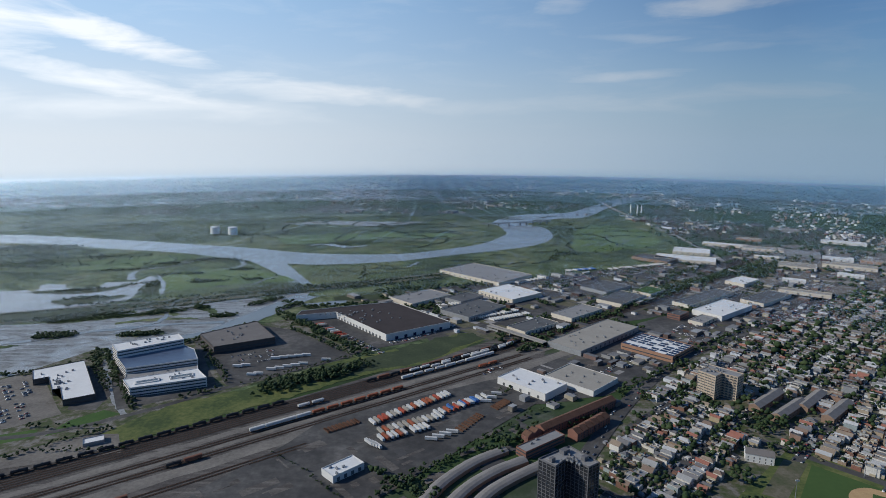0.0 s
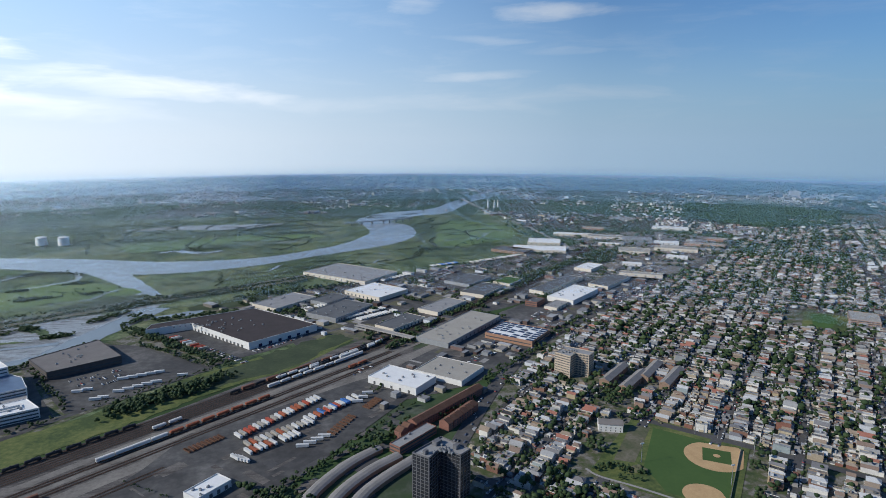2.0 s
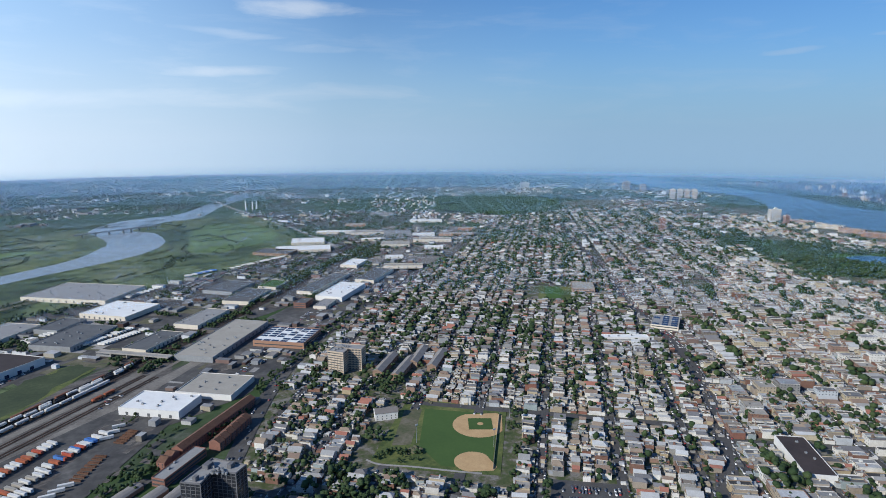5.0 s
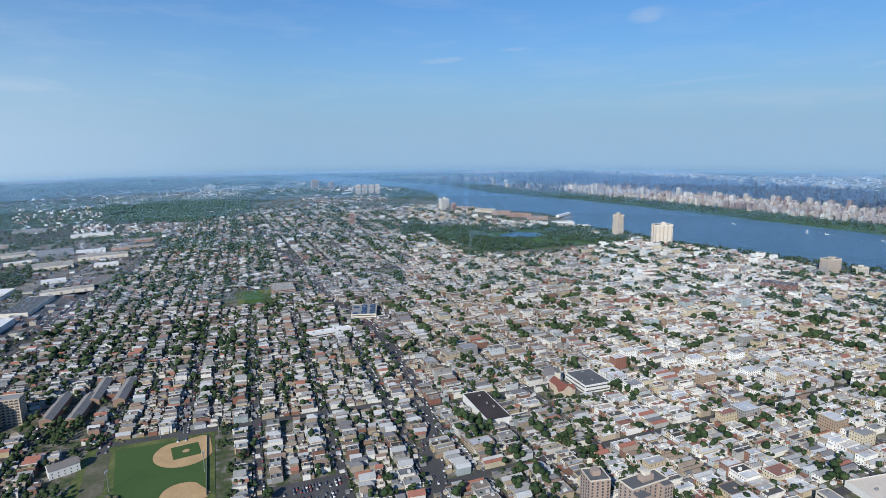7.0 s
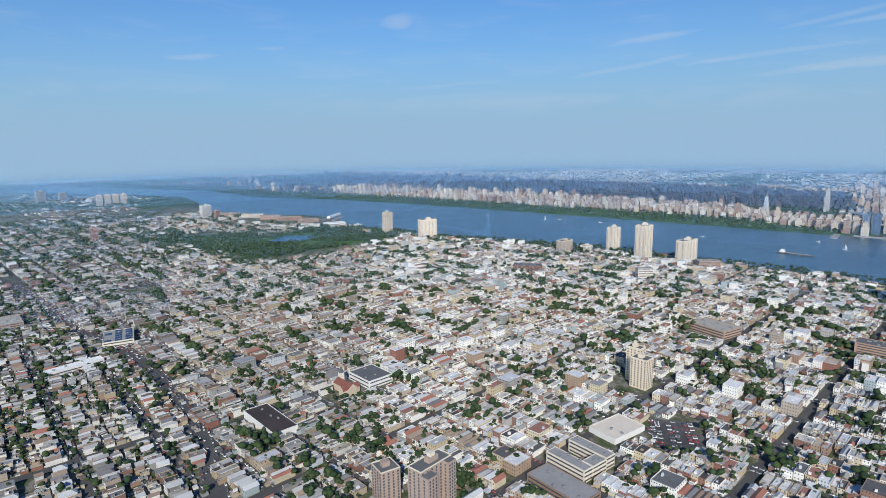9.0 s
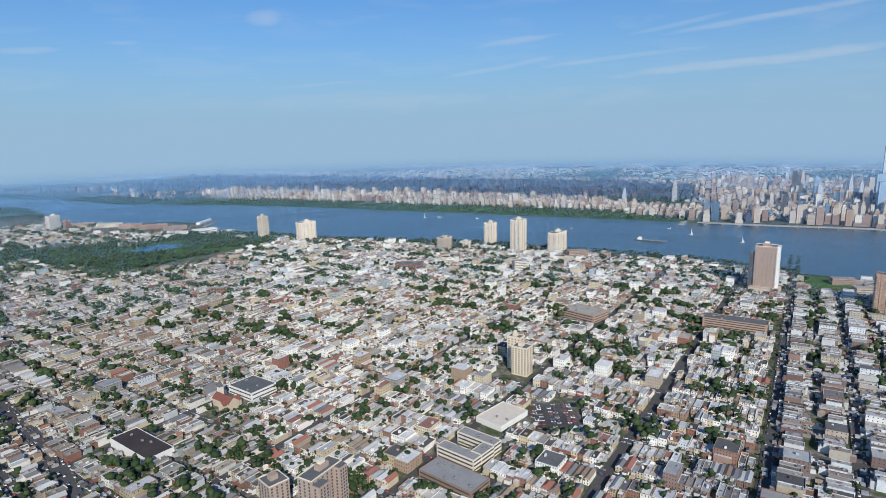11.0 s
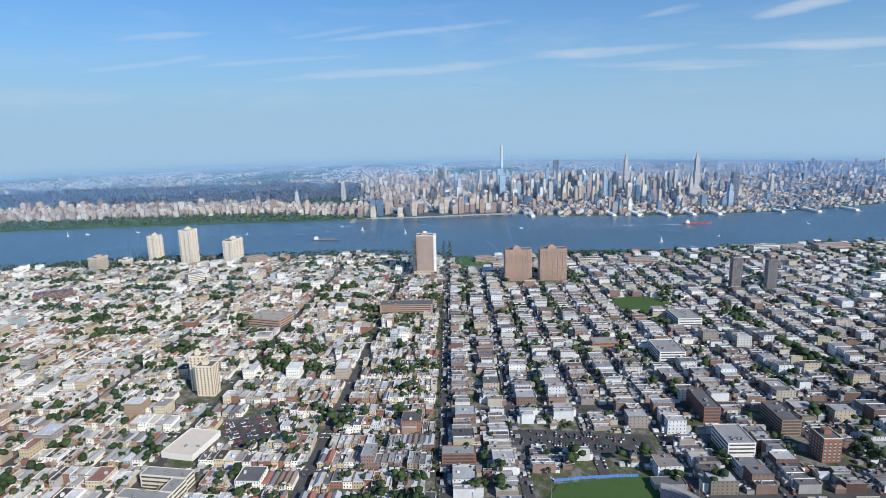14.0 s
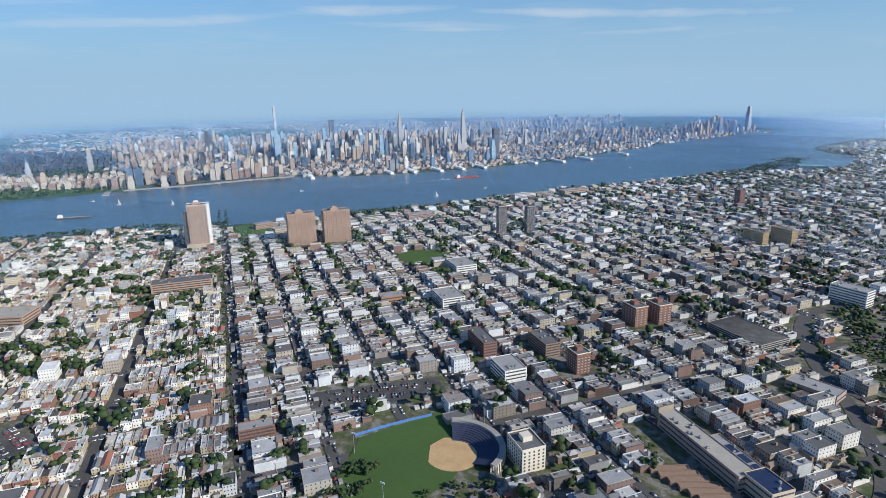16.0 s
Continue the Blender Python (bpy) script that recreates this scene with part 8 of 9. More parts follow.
def curved_shed(points, label):
    """A long low barrel-roofed row that follows a bend."""
    root = tagged(new("garage_row"), label, "garage row", "curved garage rows")
    line = spline([(x, y, 0) for x, y in points], 8)
    prof = [(-5.6, 0), (-5.6, 3.8), (-3.2, 5.0), (0, 5.6), (3.2, 5.0), (5.6, 3.8), (5.6, 0)]
    wall, roof = Pile(), Pile()
    rows = []
    for i, q in enumerate(line):
        t = (line[min(i + 1, len(line) - 1)] - line[max(i - 1, 0)]).normalized()
        n = Vector((t.y, -t.x, 0))
        rows.append([(q.x + n.x * u, q.y + n.y * u, z) for u, z in prof])
    for a, b in zip(rows, rows[1:]):
        for j in range(6):
            (wall if j in (0, 5) else roof).add([a[j], a[j + 1], b[j + 1], b[j]], [(0, 1, 2, 3)])
    for end in (rows[0], rows[-1]):
        wall.add(end, [tuple(range(7))])
    part("wall", wall.mesh("garage_wall", [M["brownbrick"]]), root)
    part("roof", roof.mesh("garage_roof", [M["weathered"]]), root)
    return root


curved_shed([(-16, 432), (2, 464), (30, 496), (60, 518)], "long curved garage row with a grey barrel roof")
curved_shed([(0, 420), (22, 455), (49, 482), (76, 500)], "long curved garage row with a grey barrel roof")
curved_shed([(18, 414), (38, 446), (60, 468), (92, 493)], "long curved garage row with a grey barrel roof")


def tank(x, y, r, h):
    root = tagged(new("storage_tank"), "white domed storage tank beyond the river", "tank", "storage tanks")
    n = 28
    p = Pile()
    ring = lambda q, z: [(q * math.cos(math.tau * i / n), q * math.sin(math.tau * i / n), z) for i in range(n)]
    side = lambda a, b: p.add(a + b, [(i, (i + 1) % n, n + (i + 1) % n, n + i) for i in range(n)])
    side(ring(r, 0), ring(r, h))
    part("shell", p.mesh("tank_shell", [M["white"]]), root)
    p = Pile()
    side(ring(r, h), ring(r * 0.8, h + r * 0.14)), side(ring(r * 0.8, h + r * 0.14), ring(r * 0.4, h + r * 0.24))
    p.add(ring(r * 0.4, h + r * 0.24), [tuple(range(n))])
    part("dome", p.mesh("tank_dome", [M["white"]]), root)
    p = Pile()
    side(ring(r + 0.15, h * 0.94), ring(r + 0.15, h))
    part("band", p.mesh("tank_band", [M["steel"]]), root)
    root.matrix_world = pose(x, y, 0.1)
    return root


tank(-707, 1820, 14, 21), tank(-649, 1811, 14, 21)


def chimney_stack(x, y, h, r):
    root = tagged(new("smokestack"), "tall pale power station smokestack", "smokestack")
    n = 14
    p = Pile()
    a = [(r * math.cos(math.tau * i / n), r * math.sin(math.tau * i / n), 0) for i in range(n)]
    b = [(q[0] * 0.65, q[1] * 0.65, h) for q in a]
    p.add(a + b, [(i, (i + 1) % n, n + (i + 1) % n, n + i) for i in range(n)] + [tuple(range(n, 2 * n))])
    part("shaft", p.mesh("stack_shaft", [M["white"]]), root)
    root.matrix_world = pose(x, y, 0)
    return root


for x, y, h in ((769, 2426, 36), (795, 2420, 34), (820, 2445, 30)):
    chimney_stack(x, y, h, 3.2)


# ---- bridges ----
def bridge(name, pts, width, z, pier_gap, label, mat="concrete", truss=False):
    root = tagged(new(name), label, "bridge")
    line = spline([(x, y, z) for x, y in pts], 4)
    acc = 0
    for i, (a, b) in enumerate(zip(line, line[1:])):
        t = (b - a)
        ang = math.atan2(t.y, t.x)
        m = (a + b) / 2
        deck = Pile()
        deck.box(m.x, m.y, z, t.length, width, 1.1, math.cos(ang), math.sin(ang), floor=True)
        part("deck_span", deck.mesh("bridge_deck", [M[mat]]), root)
        for s in (-1, 1):
            rail = Pile()
            rail.box(m.x - s * math.sin(ang) * width / 2, m.y + s * math.cos(ang) * width / 2, z + 1.1, t.length, 0.4, 1.0, math.cos(ang), math.sin(ang))
            part("parapet", rail.mesh("bridge_parapet", [M[mat]]), root)
        acc += t.length
        if acc > pier_gap:
            acc = 0
            p = Pile()
            p.box(m.x, m.y, 0, 1.8, width * 0.8, z, math.cos(ang), math.sin(ang))
            part("pier", p.mesh("bridge_pier", [M["concrete"]]), root)
    return root


bridge("rail_viaduct", [(72, 890), (95, 866), (118, 841), (146, 810)], 9, 6, 20, "concrete road bridge over the rail yard")
bridge("river_bridge", [(130, 2010), (200, 2030), (280, 2060), (380, 2090)], 12, 9, 24, "low rail bridge over the winding river", "steel")
bridge("shore_viaduct", [(1610, -1020), (1500, -1165), (1400, -1330), (1330, -1420)], 14, 6, 16, "elevated riverside highway on concrete piers")


# ---- low buildings of the far suburbs ----
rnd = random.Random(51)
pile = Pile()
for _ in range(15000):
    a, r = radians(rnd.uniform(-42, 60)), 1750 + 2700 * rnd.random() ** 0.8
    x, y = r * math.sin(a), r * math.cos(a)
    built = noise.noise(Vector((x * 0.0022, y * 0.0022, 9))) + 0.4 * noise.noise(Vector((x * 0.008, y * 0.008, 2)))
    if x > shore_x(y) - 60 or (y < 2360 and x < 700 and not (x < -1000 and y > 1850)) or built < (-0.06 if x < 700 else 0.05) or rnd.random() > (0.35 if x < 700 else 0.15) + 2 * built or (x < -500 and y < 2500) or blocked(x, y, 8) or inside_of(RIDGE, x, y):
        continue
    big = rnd.random() < 0.05
    w, d, h = (rnd.uniform(24, 60), rnd.uniform(16, 34), rnd.uniform(4, 7)) if big else (rnd.uniform(6, 13), rnd.uniform(6, 10), rnd.uniform(3.5, 6))
    c, s = turn(rnd.choice((47, 137, 20, 110)))
    pile.box(x, y, 0, w, d, h, c, s, 0, lid=False)
    pile.quad(x, y, h, w, d, c, s, 1)
# close houses on the hillsides round the wooded ridge
for outline, n in (([(1121, 1735), (1383, 1470), (1536, 1602), (1284, 1947)], 560), ([(1762, 2379), (1958, 2196), (2276, 2155), (2755, 2607), (2304, 2534), (1887, 2546)], 800), ([(1073, 1934), (1225, 1740), (1763, 2471), (1549, 2772)], 480)):
    for _ in range(n):
        x, y = rnd.uniform(min(q[0] for q in outline), max(q[0] for q in outline)), rnd.uniform(min(q[1] for q in outline), max(q[1] for q in outline))
        if not inside_of(outline, x, y) or inside_of(RIDGE, x, y) or blocked(x, y, 6):
            continue
        c, s = turn(rnd.choice((47, 137)) + rnd.uniform(-6, 6))
        w, d, h = rnd.uniform(5, 9), rnd.uniform(6, 11), rnd.uniform(4, 6.5) + (5 if rnd.random() < 0.06 else 0)
        pile.box(x, y, 0, w, d, h, c, s, 2, lid=False)
        pile.quad(x, y, h, w, d, c, s, 3)
thing("far_suburb", pile.mesh("far_suburb", [M["wall_d"], M["roof_d"], M["wall_s"], M["roof_d"]]), "far pale suburban buildings among trees", "buildings", kind="stuff")


# ---- the land towards the horizon ----
rnd = random.Random(58)
pile, horizon_trees = Pile(), []
for _ in range(30000):
    a, r = rnd.uniform(-44, 198), 3000 + 1880 * rnd.random()
    x, y = r * math.sin(radians(a)), r * math.cos(radians(a))
    if x > shore_x(y) - 40 and x < ny_x(y) + (1000 if a < 120 else 1500):
        continue
    town = noise.noise(Vector((x * 0.0013, y * 0.0013, 2))) + 0.5 * noise.noise(Vector((x * 0.005, y * 0.005, 6)))
    if town > (0.06 if a < 60 else -0.12):
        if rnd.random() < (0.5 if a < 12 else 0.16 if a < 60 else 0.75):
            c, s = turn(rnd.choice((33, 123, 60)))
            w, d, h = rnd.uniform(8, 26), rnd.uniform(8, 20), rnd.uniform(3, 7) + (rnd.uniform(6, 16) if rnd.random() < 0.02 else 0)
            pile.box(x, y, 0, w, d, h, c, s, 0, lid=False)
            pile.quad(x, y, h, w, d, c, s, 1)
    elif rnd.random() < 0.5:
        horizon_trees.append((x, y, 0, rnd.uniform(12, 20), rnd.uniform(0, 6.2), rnd.randrange(6)))
thing("horizon_towns", pile.mesh("horizon_towns", [M["wall_s"], M["roof_d"]]), "hazy far towns below the horizon", "buildings", kind="stuff")
thing("horizon_woods", mass_mesh("horizon_woods", TINY_TREES, horizon_trees, [M["leaf_far"]]), "hazy far woods below the horizon", "woods", kind="stuff")


# ---- paving, yards and verges between the warehouses ----
rnd = random.Random(91)
pile = Pile()
for _ in range(420):
    t = rnd.random()
    q = spline([(-60, 960, 0), (60, 1000, 0), (230, 1080, 0), (420, 1180, 0), (640, 1270, 0), (880, 1400, 0), (1080, 1560, 0)], 6)
    a = q[int(t * (len(q) - 1))]
    n = rnd.uniform(-150, 150)
    x, y = a.x + 0.68 * n, a.y - 0.73 * n
    c, s = turn(rnd.choice((47, 47, 137)))
    pile.quad(x, y, 0.3 + 0.0004 * _, rnd.uniform(12, 60), rnd.uniform(6, 30), c, s, rnd.choice((0, 0, 1, 2, 2, 3)))
for _ in range(160):
    t = rnd.random()
    x, y = 60 + t * 700 + rnd.uniform(-40, 40), 650 + t * 480 + rnd.uniform(-40, 40)
    c, s = turn(rnd.choice((47, 47, 137)))
    pile.quad(x, y, 0.3 + 0.0004 * _, rnd.uniform(8, 40), rnd.uniform(4, 16), c, s, rnd.choice((0, 1, 2, 3, 0)))
for _ in range(130):
    x, y = rnd.uniform(-230, 110), 0
    y = 560 + x * 0.72 + rnd.uniform(-150, 60)
    c, s = turn(rnd.choice((50, 50, 140)))
    pile.quad(x, y, 0.49 + 0.0004 * _, rnd.uniform(6, 34), rnd.uniform(3, 10), c, s, rnd.choice((0, 3, 3, 4, 4)))
thing("yard_paving", pile.mesh("yard_paving", [M["asphalt"], M["concrete"], M["scrub"], M["ballast"], M["lot"]]), "patches of asphalt, concrete and rough grass between buildings", "paving", kind="stuff")

# small sheds, shops and machinery that fill the district
pile = Pile()
for _ in range(230):
    t = rnd.random()
    a = q[int(t * (len(q) - 1))]
    n = rnd.uniform(-170, 170)
    x, y = a.x + 0.68 * n, a.y - 0.73 * n
    if blocked(x, y, 8):
        continue
    c, s = turn(rnd.choice((47, 137)))
    w, d, h = rnd.uniform(6, 26), rnd.uniform(5, 14), rnd.uniform(3, 6.5)
    pile.box(x, y, 0, w, d, h, c, s, 0, lid=False)
    pile.quad(x, y, h, w, d, c, s, 1)
for _ in range(150):
    t = rnd.random()
    x, y = 110 + t * 620 + rnd.uniform(-50, 50), 640 + t * 470 + rnd.uniform(-50, 50)
    if blocked(x, y, 8) or abs(x - road_x(WEST_ROAD, y)) < 14:
        continue
    c, s = turn(rnd.choice((47, 137)))
    w, d, h = rnd.uniform(6, 20), rnd.uniform(5, 12), rnd.uniform(3, 6.5)
    pile.box(x, y, 0, w, d, h, c, s, 0, lid=False)
    pile.quad(x, y, h, w, d, c, s, 1)
thing("small_sheds", pile.mesh("small_sheds", [M["wall_d"], M["roof_d"]]), "small workshops and shops between the warehouses", "sheds", kind="stuff")

# more creeks and islands of reeds in the marsh
small_creek_count = []


def small_creek(pts, ws):
    ribbon('creek_reeds', pts, ws, 0.575 + 0.004 * len(small_creek_count), M['creek'], 'small tidal creek winding through reeds', 'creek', wobble=2.5, seed=20 + len(small_creek_count))
    small_creek_count.append(1)


small_creek([(-645, 1200), (-677, 1264), (-663, 1305), (-627, 1330), (-602, 1395), (-578, 1445)], (16, 13, 11, 9, 8, 9))
small_creek([(-600, 1255), (-545, 1273), (-492, 1316), (-466, 1354), (-500, 1430)], (4, 7, 8, 9, 12))
small_creek([(-612, 1244), (-560, 1159), (-532, 1085)], (7, 8, 6))
small_creek([(-448, 1148), (-391, 1164), (-372, 1214), (-353, 1241)], (4, 7, 7, 9))
small_creek([(-1000, 690), (-800, 770), (-640, 800), (-520, 870), (-420, 905), (-350, 915)], (10, 14, 10, 12, 8, 14))
small_creek([(-480, 1000), (-455, 930), (-470, 890), (-500, 850)], (5, 9, 7, 4))
small_creek([(-60, 1400), (-70, 1370), (-90, 1330)], (10, 6, 3))
small_creek([(-640, 2090), (-420, 2000), (-180, 1940)], (6, 9, 5))
small_creek([(-300, 1700), (-150, 1760), (20, 1760)], (4, 6, 4))
reed_island_count = []


def reed_island(pts, ws):
    ribbon('reed_island', pts, ws, 0.5 + 0.004 * len(reed_island_count), M['marsh'], 'low island of dark reeds on the mud flat', 'reeds', wobble=3, seed=40 + len(reed_island_count))
    reed_island_count.append(1)


reed_island([(-600, 836), (-577, 842), (-548, 858)], (10, 34, 12))
reed_island([(-640, 905), (-594, 919), (-530, 945), (-474, 960)], (8, 22, 22, 8))
reed_island([(-495, 985), (-470, 975), (-440, 985)], (8, 26, 10))
reed_island([(-480, 845), (-455, 851), (-420, 860)], (8, 18, 8))
reed_island([(-385, 945), (-364, 949), (-345, 965)], (8, 16, 8))
reed_island([(-440, 1020), (-419, 1000), (-405, 985)], (8, 26, 10))
reed_island([(-520, 905), (-460, 930), (-400, 935)], (8, 16, 8))
reed_island([(-700, 800), (-640, 790), (-600, 800)], (8, 18, 6))
reed_island([(-480, 965), (-440, 955)], (16, 14))
reed_island([(-470, 865), (-430, 857)], (14, 14))
reed_island([(-760, 900), (-680, 905), (-600, 935), (-520, 975)], (14, 24, 20, 10))
reed_island([(-430, 1000), (-400, 985), (-385, 960)], (10, 18, 8))


# old ditches, reed edges and bush lines that divide the marsh
MARSH = [(-1700, 620), (-560, 560), (-330, 585), (-180, 690), (60, 870), (330, 1110), (620, 1400), (800, 2300), (200, 2330), (-900, 2340), (-1900, 2150)]
RIVER_WEST = [(-1800, 1600), (-1285, 1698), (-918, 1627), (-688, 1565), (-498, 1494), (-312, 1436), (-119, 1458), (24, 1543), (128, 1616), (210, 1705), (267, 1825), (270, 1990), (242, 2120)]


def dry(x, y, room):
    if not inside_of(MARSH, x, y) or (y < 1300 and x < -240) or (x > -100 and y < 1300 + 0.35 * x) or abs(x - 742) < 40:
        return False
    for (ax, ay), (bx, by) in zip(RIVER_WEST, RIVER_WEST[1:]):
        dx, dy = bx - ax, by - ay
        t = min(1, max(0, ((x - ax) * dx + (y - ay) * dy) / (dx * dx + dy * dy)))
        if math.hypot(x - ax - t * dx, y - ay - t * dy) < room + 68:
            return False
    return True


def wander(x, y, heading, length, bend, rnd):
    pts = [(x, y)]
    for _ in range(int(length / 9)):
        heading += rnd.uniform(-bend, bend)
        x, y = x + 9 * math.sin(heading), y + 9 * math.cos(heading)
        pts.append((x, y))
    return pts


def strip(pile, pts, width, z, mat, rnd):
    for k, ((ax, ay), (bx, by)) in enumerate(zip(pts, pts[1:])):
        length = math.hypot(bx - ax, by - ay)
        nx, ny = (by - ay) / length, -(bx - ax) / length
        if k == 0:
            w = width * rnd.uniform(0.2, 0.5)
            left, right = (ax + nx * w, ay + ny * w, z), (ax - nx * w, ay - ny * w, z)
        w = width * (rnd.uniform(0.3, 0.75) if k < len(pts) - 2 else 0.1)
        l2, r2 = (bx + nx * w, by + ny * w, z), (bx - nx * w, by - ny * w, z)
        pile.add([left, right, r2, l2], [(0, 1, 2, 3)], mat)
        left, right = l2, r2


rnd = random.Random(143)
pile, marsh_bush = Pile(), []
made = 0
while made < 330:
    x, y = rnd.uniform(-1500, 780), rnd.uniform(1120, 2320)
    heading = radians(rnd.choice((70, 70, 78, 62, 340, 20)) + rnd.uniform(-14, 14))
    pts = wander(x, y, heading, rnd.choice((50, 80, 130, 220)), 0.28, rnd)
    if not all(dry(px, py, 12) for px, py in pts):
        continue
    kind = rnd.random()
    wet = kind < 0.2
    strip(pile, pts, rnd.uniform(2.5, 5) if wet else rnd.uniform(4, 11), 0.6 + 0.0007 * made, 1 if wet else 0, rnd)
    if not wet and kind > 0.55:
        marsh_bush += [(px + rnd.uniform(-4, 4), py + rnd.uniform(-4, 4), 0, rnd.uniform(2.5, 5.5), rnd.uniform(0, 6.2), rnd.randrange(6)) for px, py in pts for _ in range(2)]
    made += 1
thing("marsh_ditches", pile.mesh("marsh_ditches", [M["reeds_dark"], M["creek"]]), "dark reed lines and narrow ditches across the marsh", "reeds", kind="stuff")
thing("marsh_bushes", mass_mesh("marsh_bushes", TINY_TREES, marsh_bush, [M["leaf"]]), "low dark bushes along the marsh ditches", "bushes", kind="stuff")


# ---- church ----
def church(x, y, azimuth):
    root = tagged(new("church"), "tan brick church with a dull red roof and steeple", "church")
    p = Pile()
    p.box(0, 0, 0, 30, 13, 8, lid=False)
    p.box(8, 0, 0, 10, 22, 7, lid=False)
    part("wall", p.mesh("church_wall", [M["tanbrick"]]), root)
    p = Pile()
    p.gable(0, 0, 8, 13, 30, 5.5, 0, 1, 0, 1, 0.4)
    p.gable(8, 0, 7, 10, 22, 4.2, 1, 0, 0, 1, 0.4)
    part("roof", p.mesh("church_roof", [M["redtile"], M["tanbrick"]]), root)
    p = Pile()
    p.box(-16, 5, 0, 5, 5, 17)
    part("steeple", p.mesh("steeple", [M["cream"]]), root)
    p = Pile()
    p.box(-16, 5, 17, 5.4, 5.4, 8, taper=0.05)
    part("spire", p.mesh("spire", [M["slate"]]), root)
    root.matrix_world = spot(x, y, azimuth)


church(637, 146, 225)

# ---- trees of the city ----
thing("city_trees", mass_mesh("city_trees", TINY_TREES, city_trees, [M["leaf"]]), "dark park trees deep in the city", "trees", kind="stuff")

# ---- cars ----
def car_shape():
    """Body, bonnet and cabin of a saloon as quads; the last five faces are glass."""
    v, f = [], []

    def slab(x0, x1, y, z0, z1, t0, t1, ty):
        o = len(v)
        v.extend([(x0, -y, z0), (x1, -y, z0), (x1, y, z0), (x0, y, z0), (t0, -ty, z1), (t1, -ty, z1), (t1, ty, z1), (t0, ty, z1)])
        f.extend([(o, o + 1, o + 5, o + 4), (o + 1, o + 2, o + 6, o + 5), (o + 2, o + 3, o + 7, o + 6), (o + 3, o, o + 4, o + 7), (o + 4, o + 5, o + 6, o + 7)])
    slab(-2.25, 2.25, 0.9, 0.3, 0.85, -2.2, 2.15, 0.86)
    slab(-1.7, 1.0, 0.8, 0.85, 1.42, -1.25, 0.45, 0.66)
    return np.array(v), np.array(f)


CAR = car_shape()
M["car"] = varied("car paint", [(0.75, 0.75, 0.74), (0.03, 0.03, 0.032), (0.4, 0.41, 0.42), (0.12, 0.125, 0.13), (0.6, 0.6, 0.6), (0.05, 0.07, 0.13), (0.3, 0.03, 0.025), (0.8, 0.8, 0.8), (0.2, 0.2, 0.21)], "island", 0.3, 2.0, 0.08, 0.6)
M["car_ob"] = varied("car body paint", [(0.75, 0.75, 0.74), (0.03, 0.03, 0.032), (0.4, 0.41, 0.42), (0.12, 0.125, 0.13), (0.6, 0.6, 0.6), (0.05, 0.07, 0.13), (0.3, 0.03, 0.025)], "object", 0.3, 2.0, 0.08, 0.6)
cars = []
rnd = random.Random(61)
for want, azimuth, n0, width in street_lines:
    lx, ly = math.sin(radians(azimuth)), math.cos(radians(azimuth))
    nx, ny = ly, -lx
    for side in (-1, 1):
        q = -1700.0
        while q < 1700:
            q += 5.8
            x, y = lx * q + nx * (n0 + side * 3.7), ly * q + ny * (n0 + side * 3.7)
            if math.hypot(x, y) < 1250 and rnd.random() < 0.62 and region(x, y) == want and in_view(x, y) and not blocked(x, y, -4):
                cars.append((x, y, 0.58, 1.0, radians(90 - azimuth + rnd.choice((0, 180)))))


def cars_along(line, offs, rate, z, gap=6.0, reach=1500):
    pts = spline([(x, y, 0) for x, y in line], 12)
    for a, b in zip(pts, pts[1:]):
        n = max(1, int((b - a).length / gap))
        t = (b - a).normalized()
        for k in range(n):
            q = a.lerp(b, k / n)
            for off in offs:
                if rnd.random() < rate and q.length < reach and in_view(q.x, q.y):
                    cars.append((q.x + t.y * off, q.y - t.x * off, z, 1.0, math.atan2(t.y, t.x) + (math.pi if off > 0 else 0)))


cars_along(BOULEVARD, (-8, 8), 0.75, 0.64), cars_along(BOULEVARD, (-4.6, -1.6, 1.6, 4.6), 0.3, 0.64)
cars_along(WEST_ROAD, (-5, -1.8, 1.8, 5), 0.14, 0.64)
cars_along([(694, 1440), (711, 1579), (726, 1830), (736, 2150)], (-6, -2.5, 2.5, 6), 0.12, 1.25, 12, 2500)


def car_park(x, y, length, width, azimuth, rate, z, row=16.0):
    c, s = turn(azimuth)
    v = -width / 2 + 3
    while v < width / 2 - 2:
        for dv in (0, 5.2):
            u = -length / 2
            while u < length / 2:
                if rnd.random() < rate:
                    px, py = x + u * c - (v + dv) * s, y + u * s + (v + dv) * c
                    cars.append((px, py, z, 1.0, radians(90 - azimuth) + math.pi / 2 * rnd.choice((1, -1))))
                u += 2.7
        v += row


car_park(541, -198, 54, 38, 100, 0.55, 0.64)
car_park(60, -734, 66, 18, 74, 0.5, 0.64)
car_park(310, -420, 110, 24, 52, 0.32, 0.64)
car_park(170, 700, 60, 16, 46, 0.3, 0.28)
car_park(400, 900, 90, 40, 46, 0.35, 0.28)
car_park(250, 760, 60, 30, 46, 0.3, 0.28)
car_park(60, 720, 40, 16, 46, 0.3, 0.3)
car_park(560, 950, 110, 50, 48, 0.42, 0.28)
car_park(640, 1010, 120, 50, 48, 0.42, 0.28)
car_park(390, 860, 70, 40, 48, 0.3, 0.28)
car_park(290, 1245, 90, 50, 48, 0.75, 0.28)
car_park(-110, 812, 90, 12, 140, 0.6, 0.47)
car_park(-40, 850, 90, 14, 50, 0.6, 0.47)
car_park(-470, 590, 60, 40, 138, 0.3, 0.47)
car_park(-500, 640, 50, 40, 138, 0.35, 0.47)
car_park(-250, 760, 60, 40, 56, 0.2, 0.47)
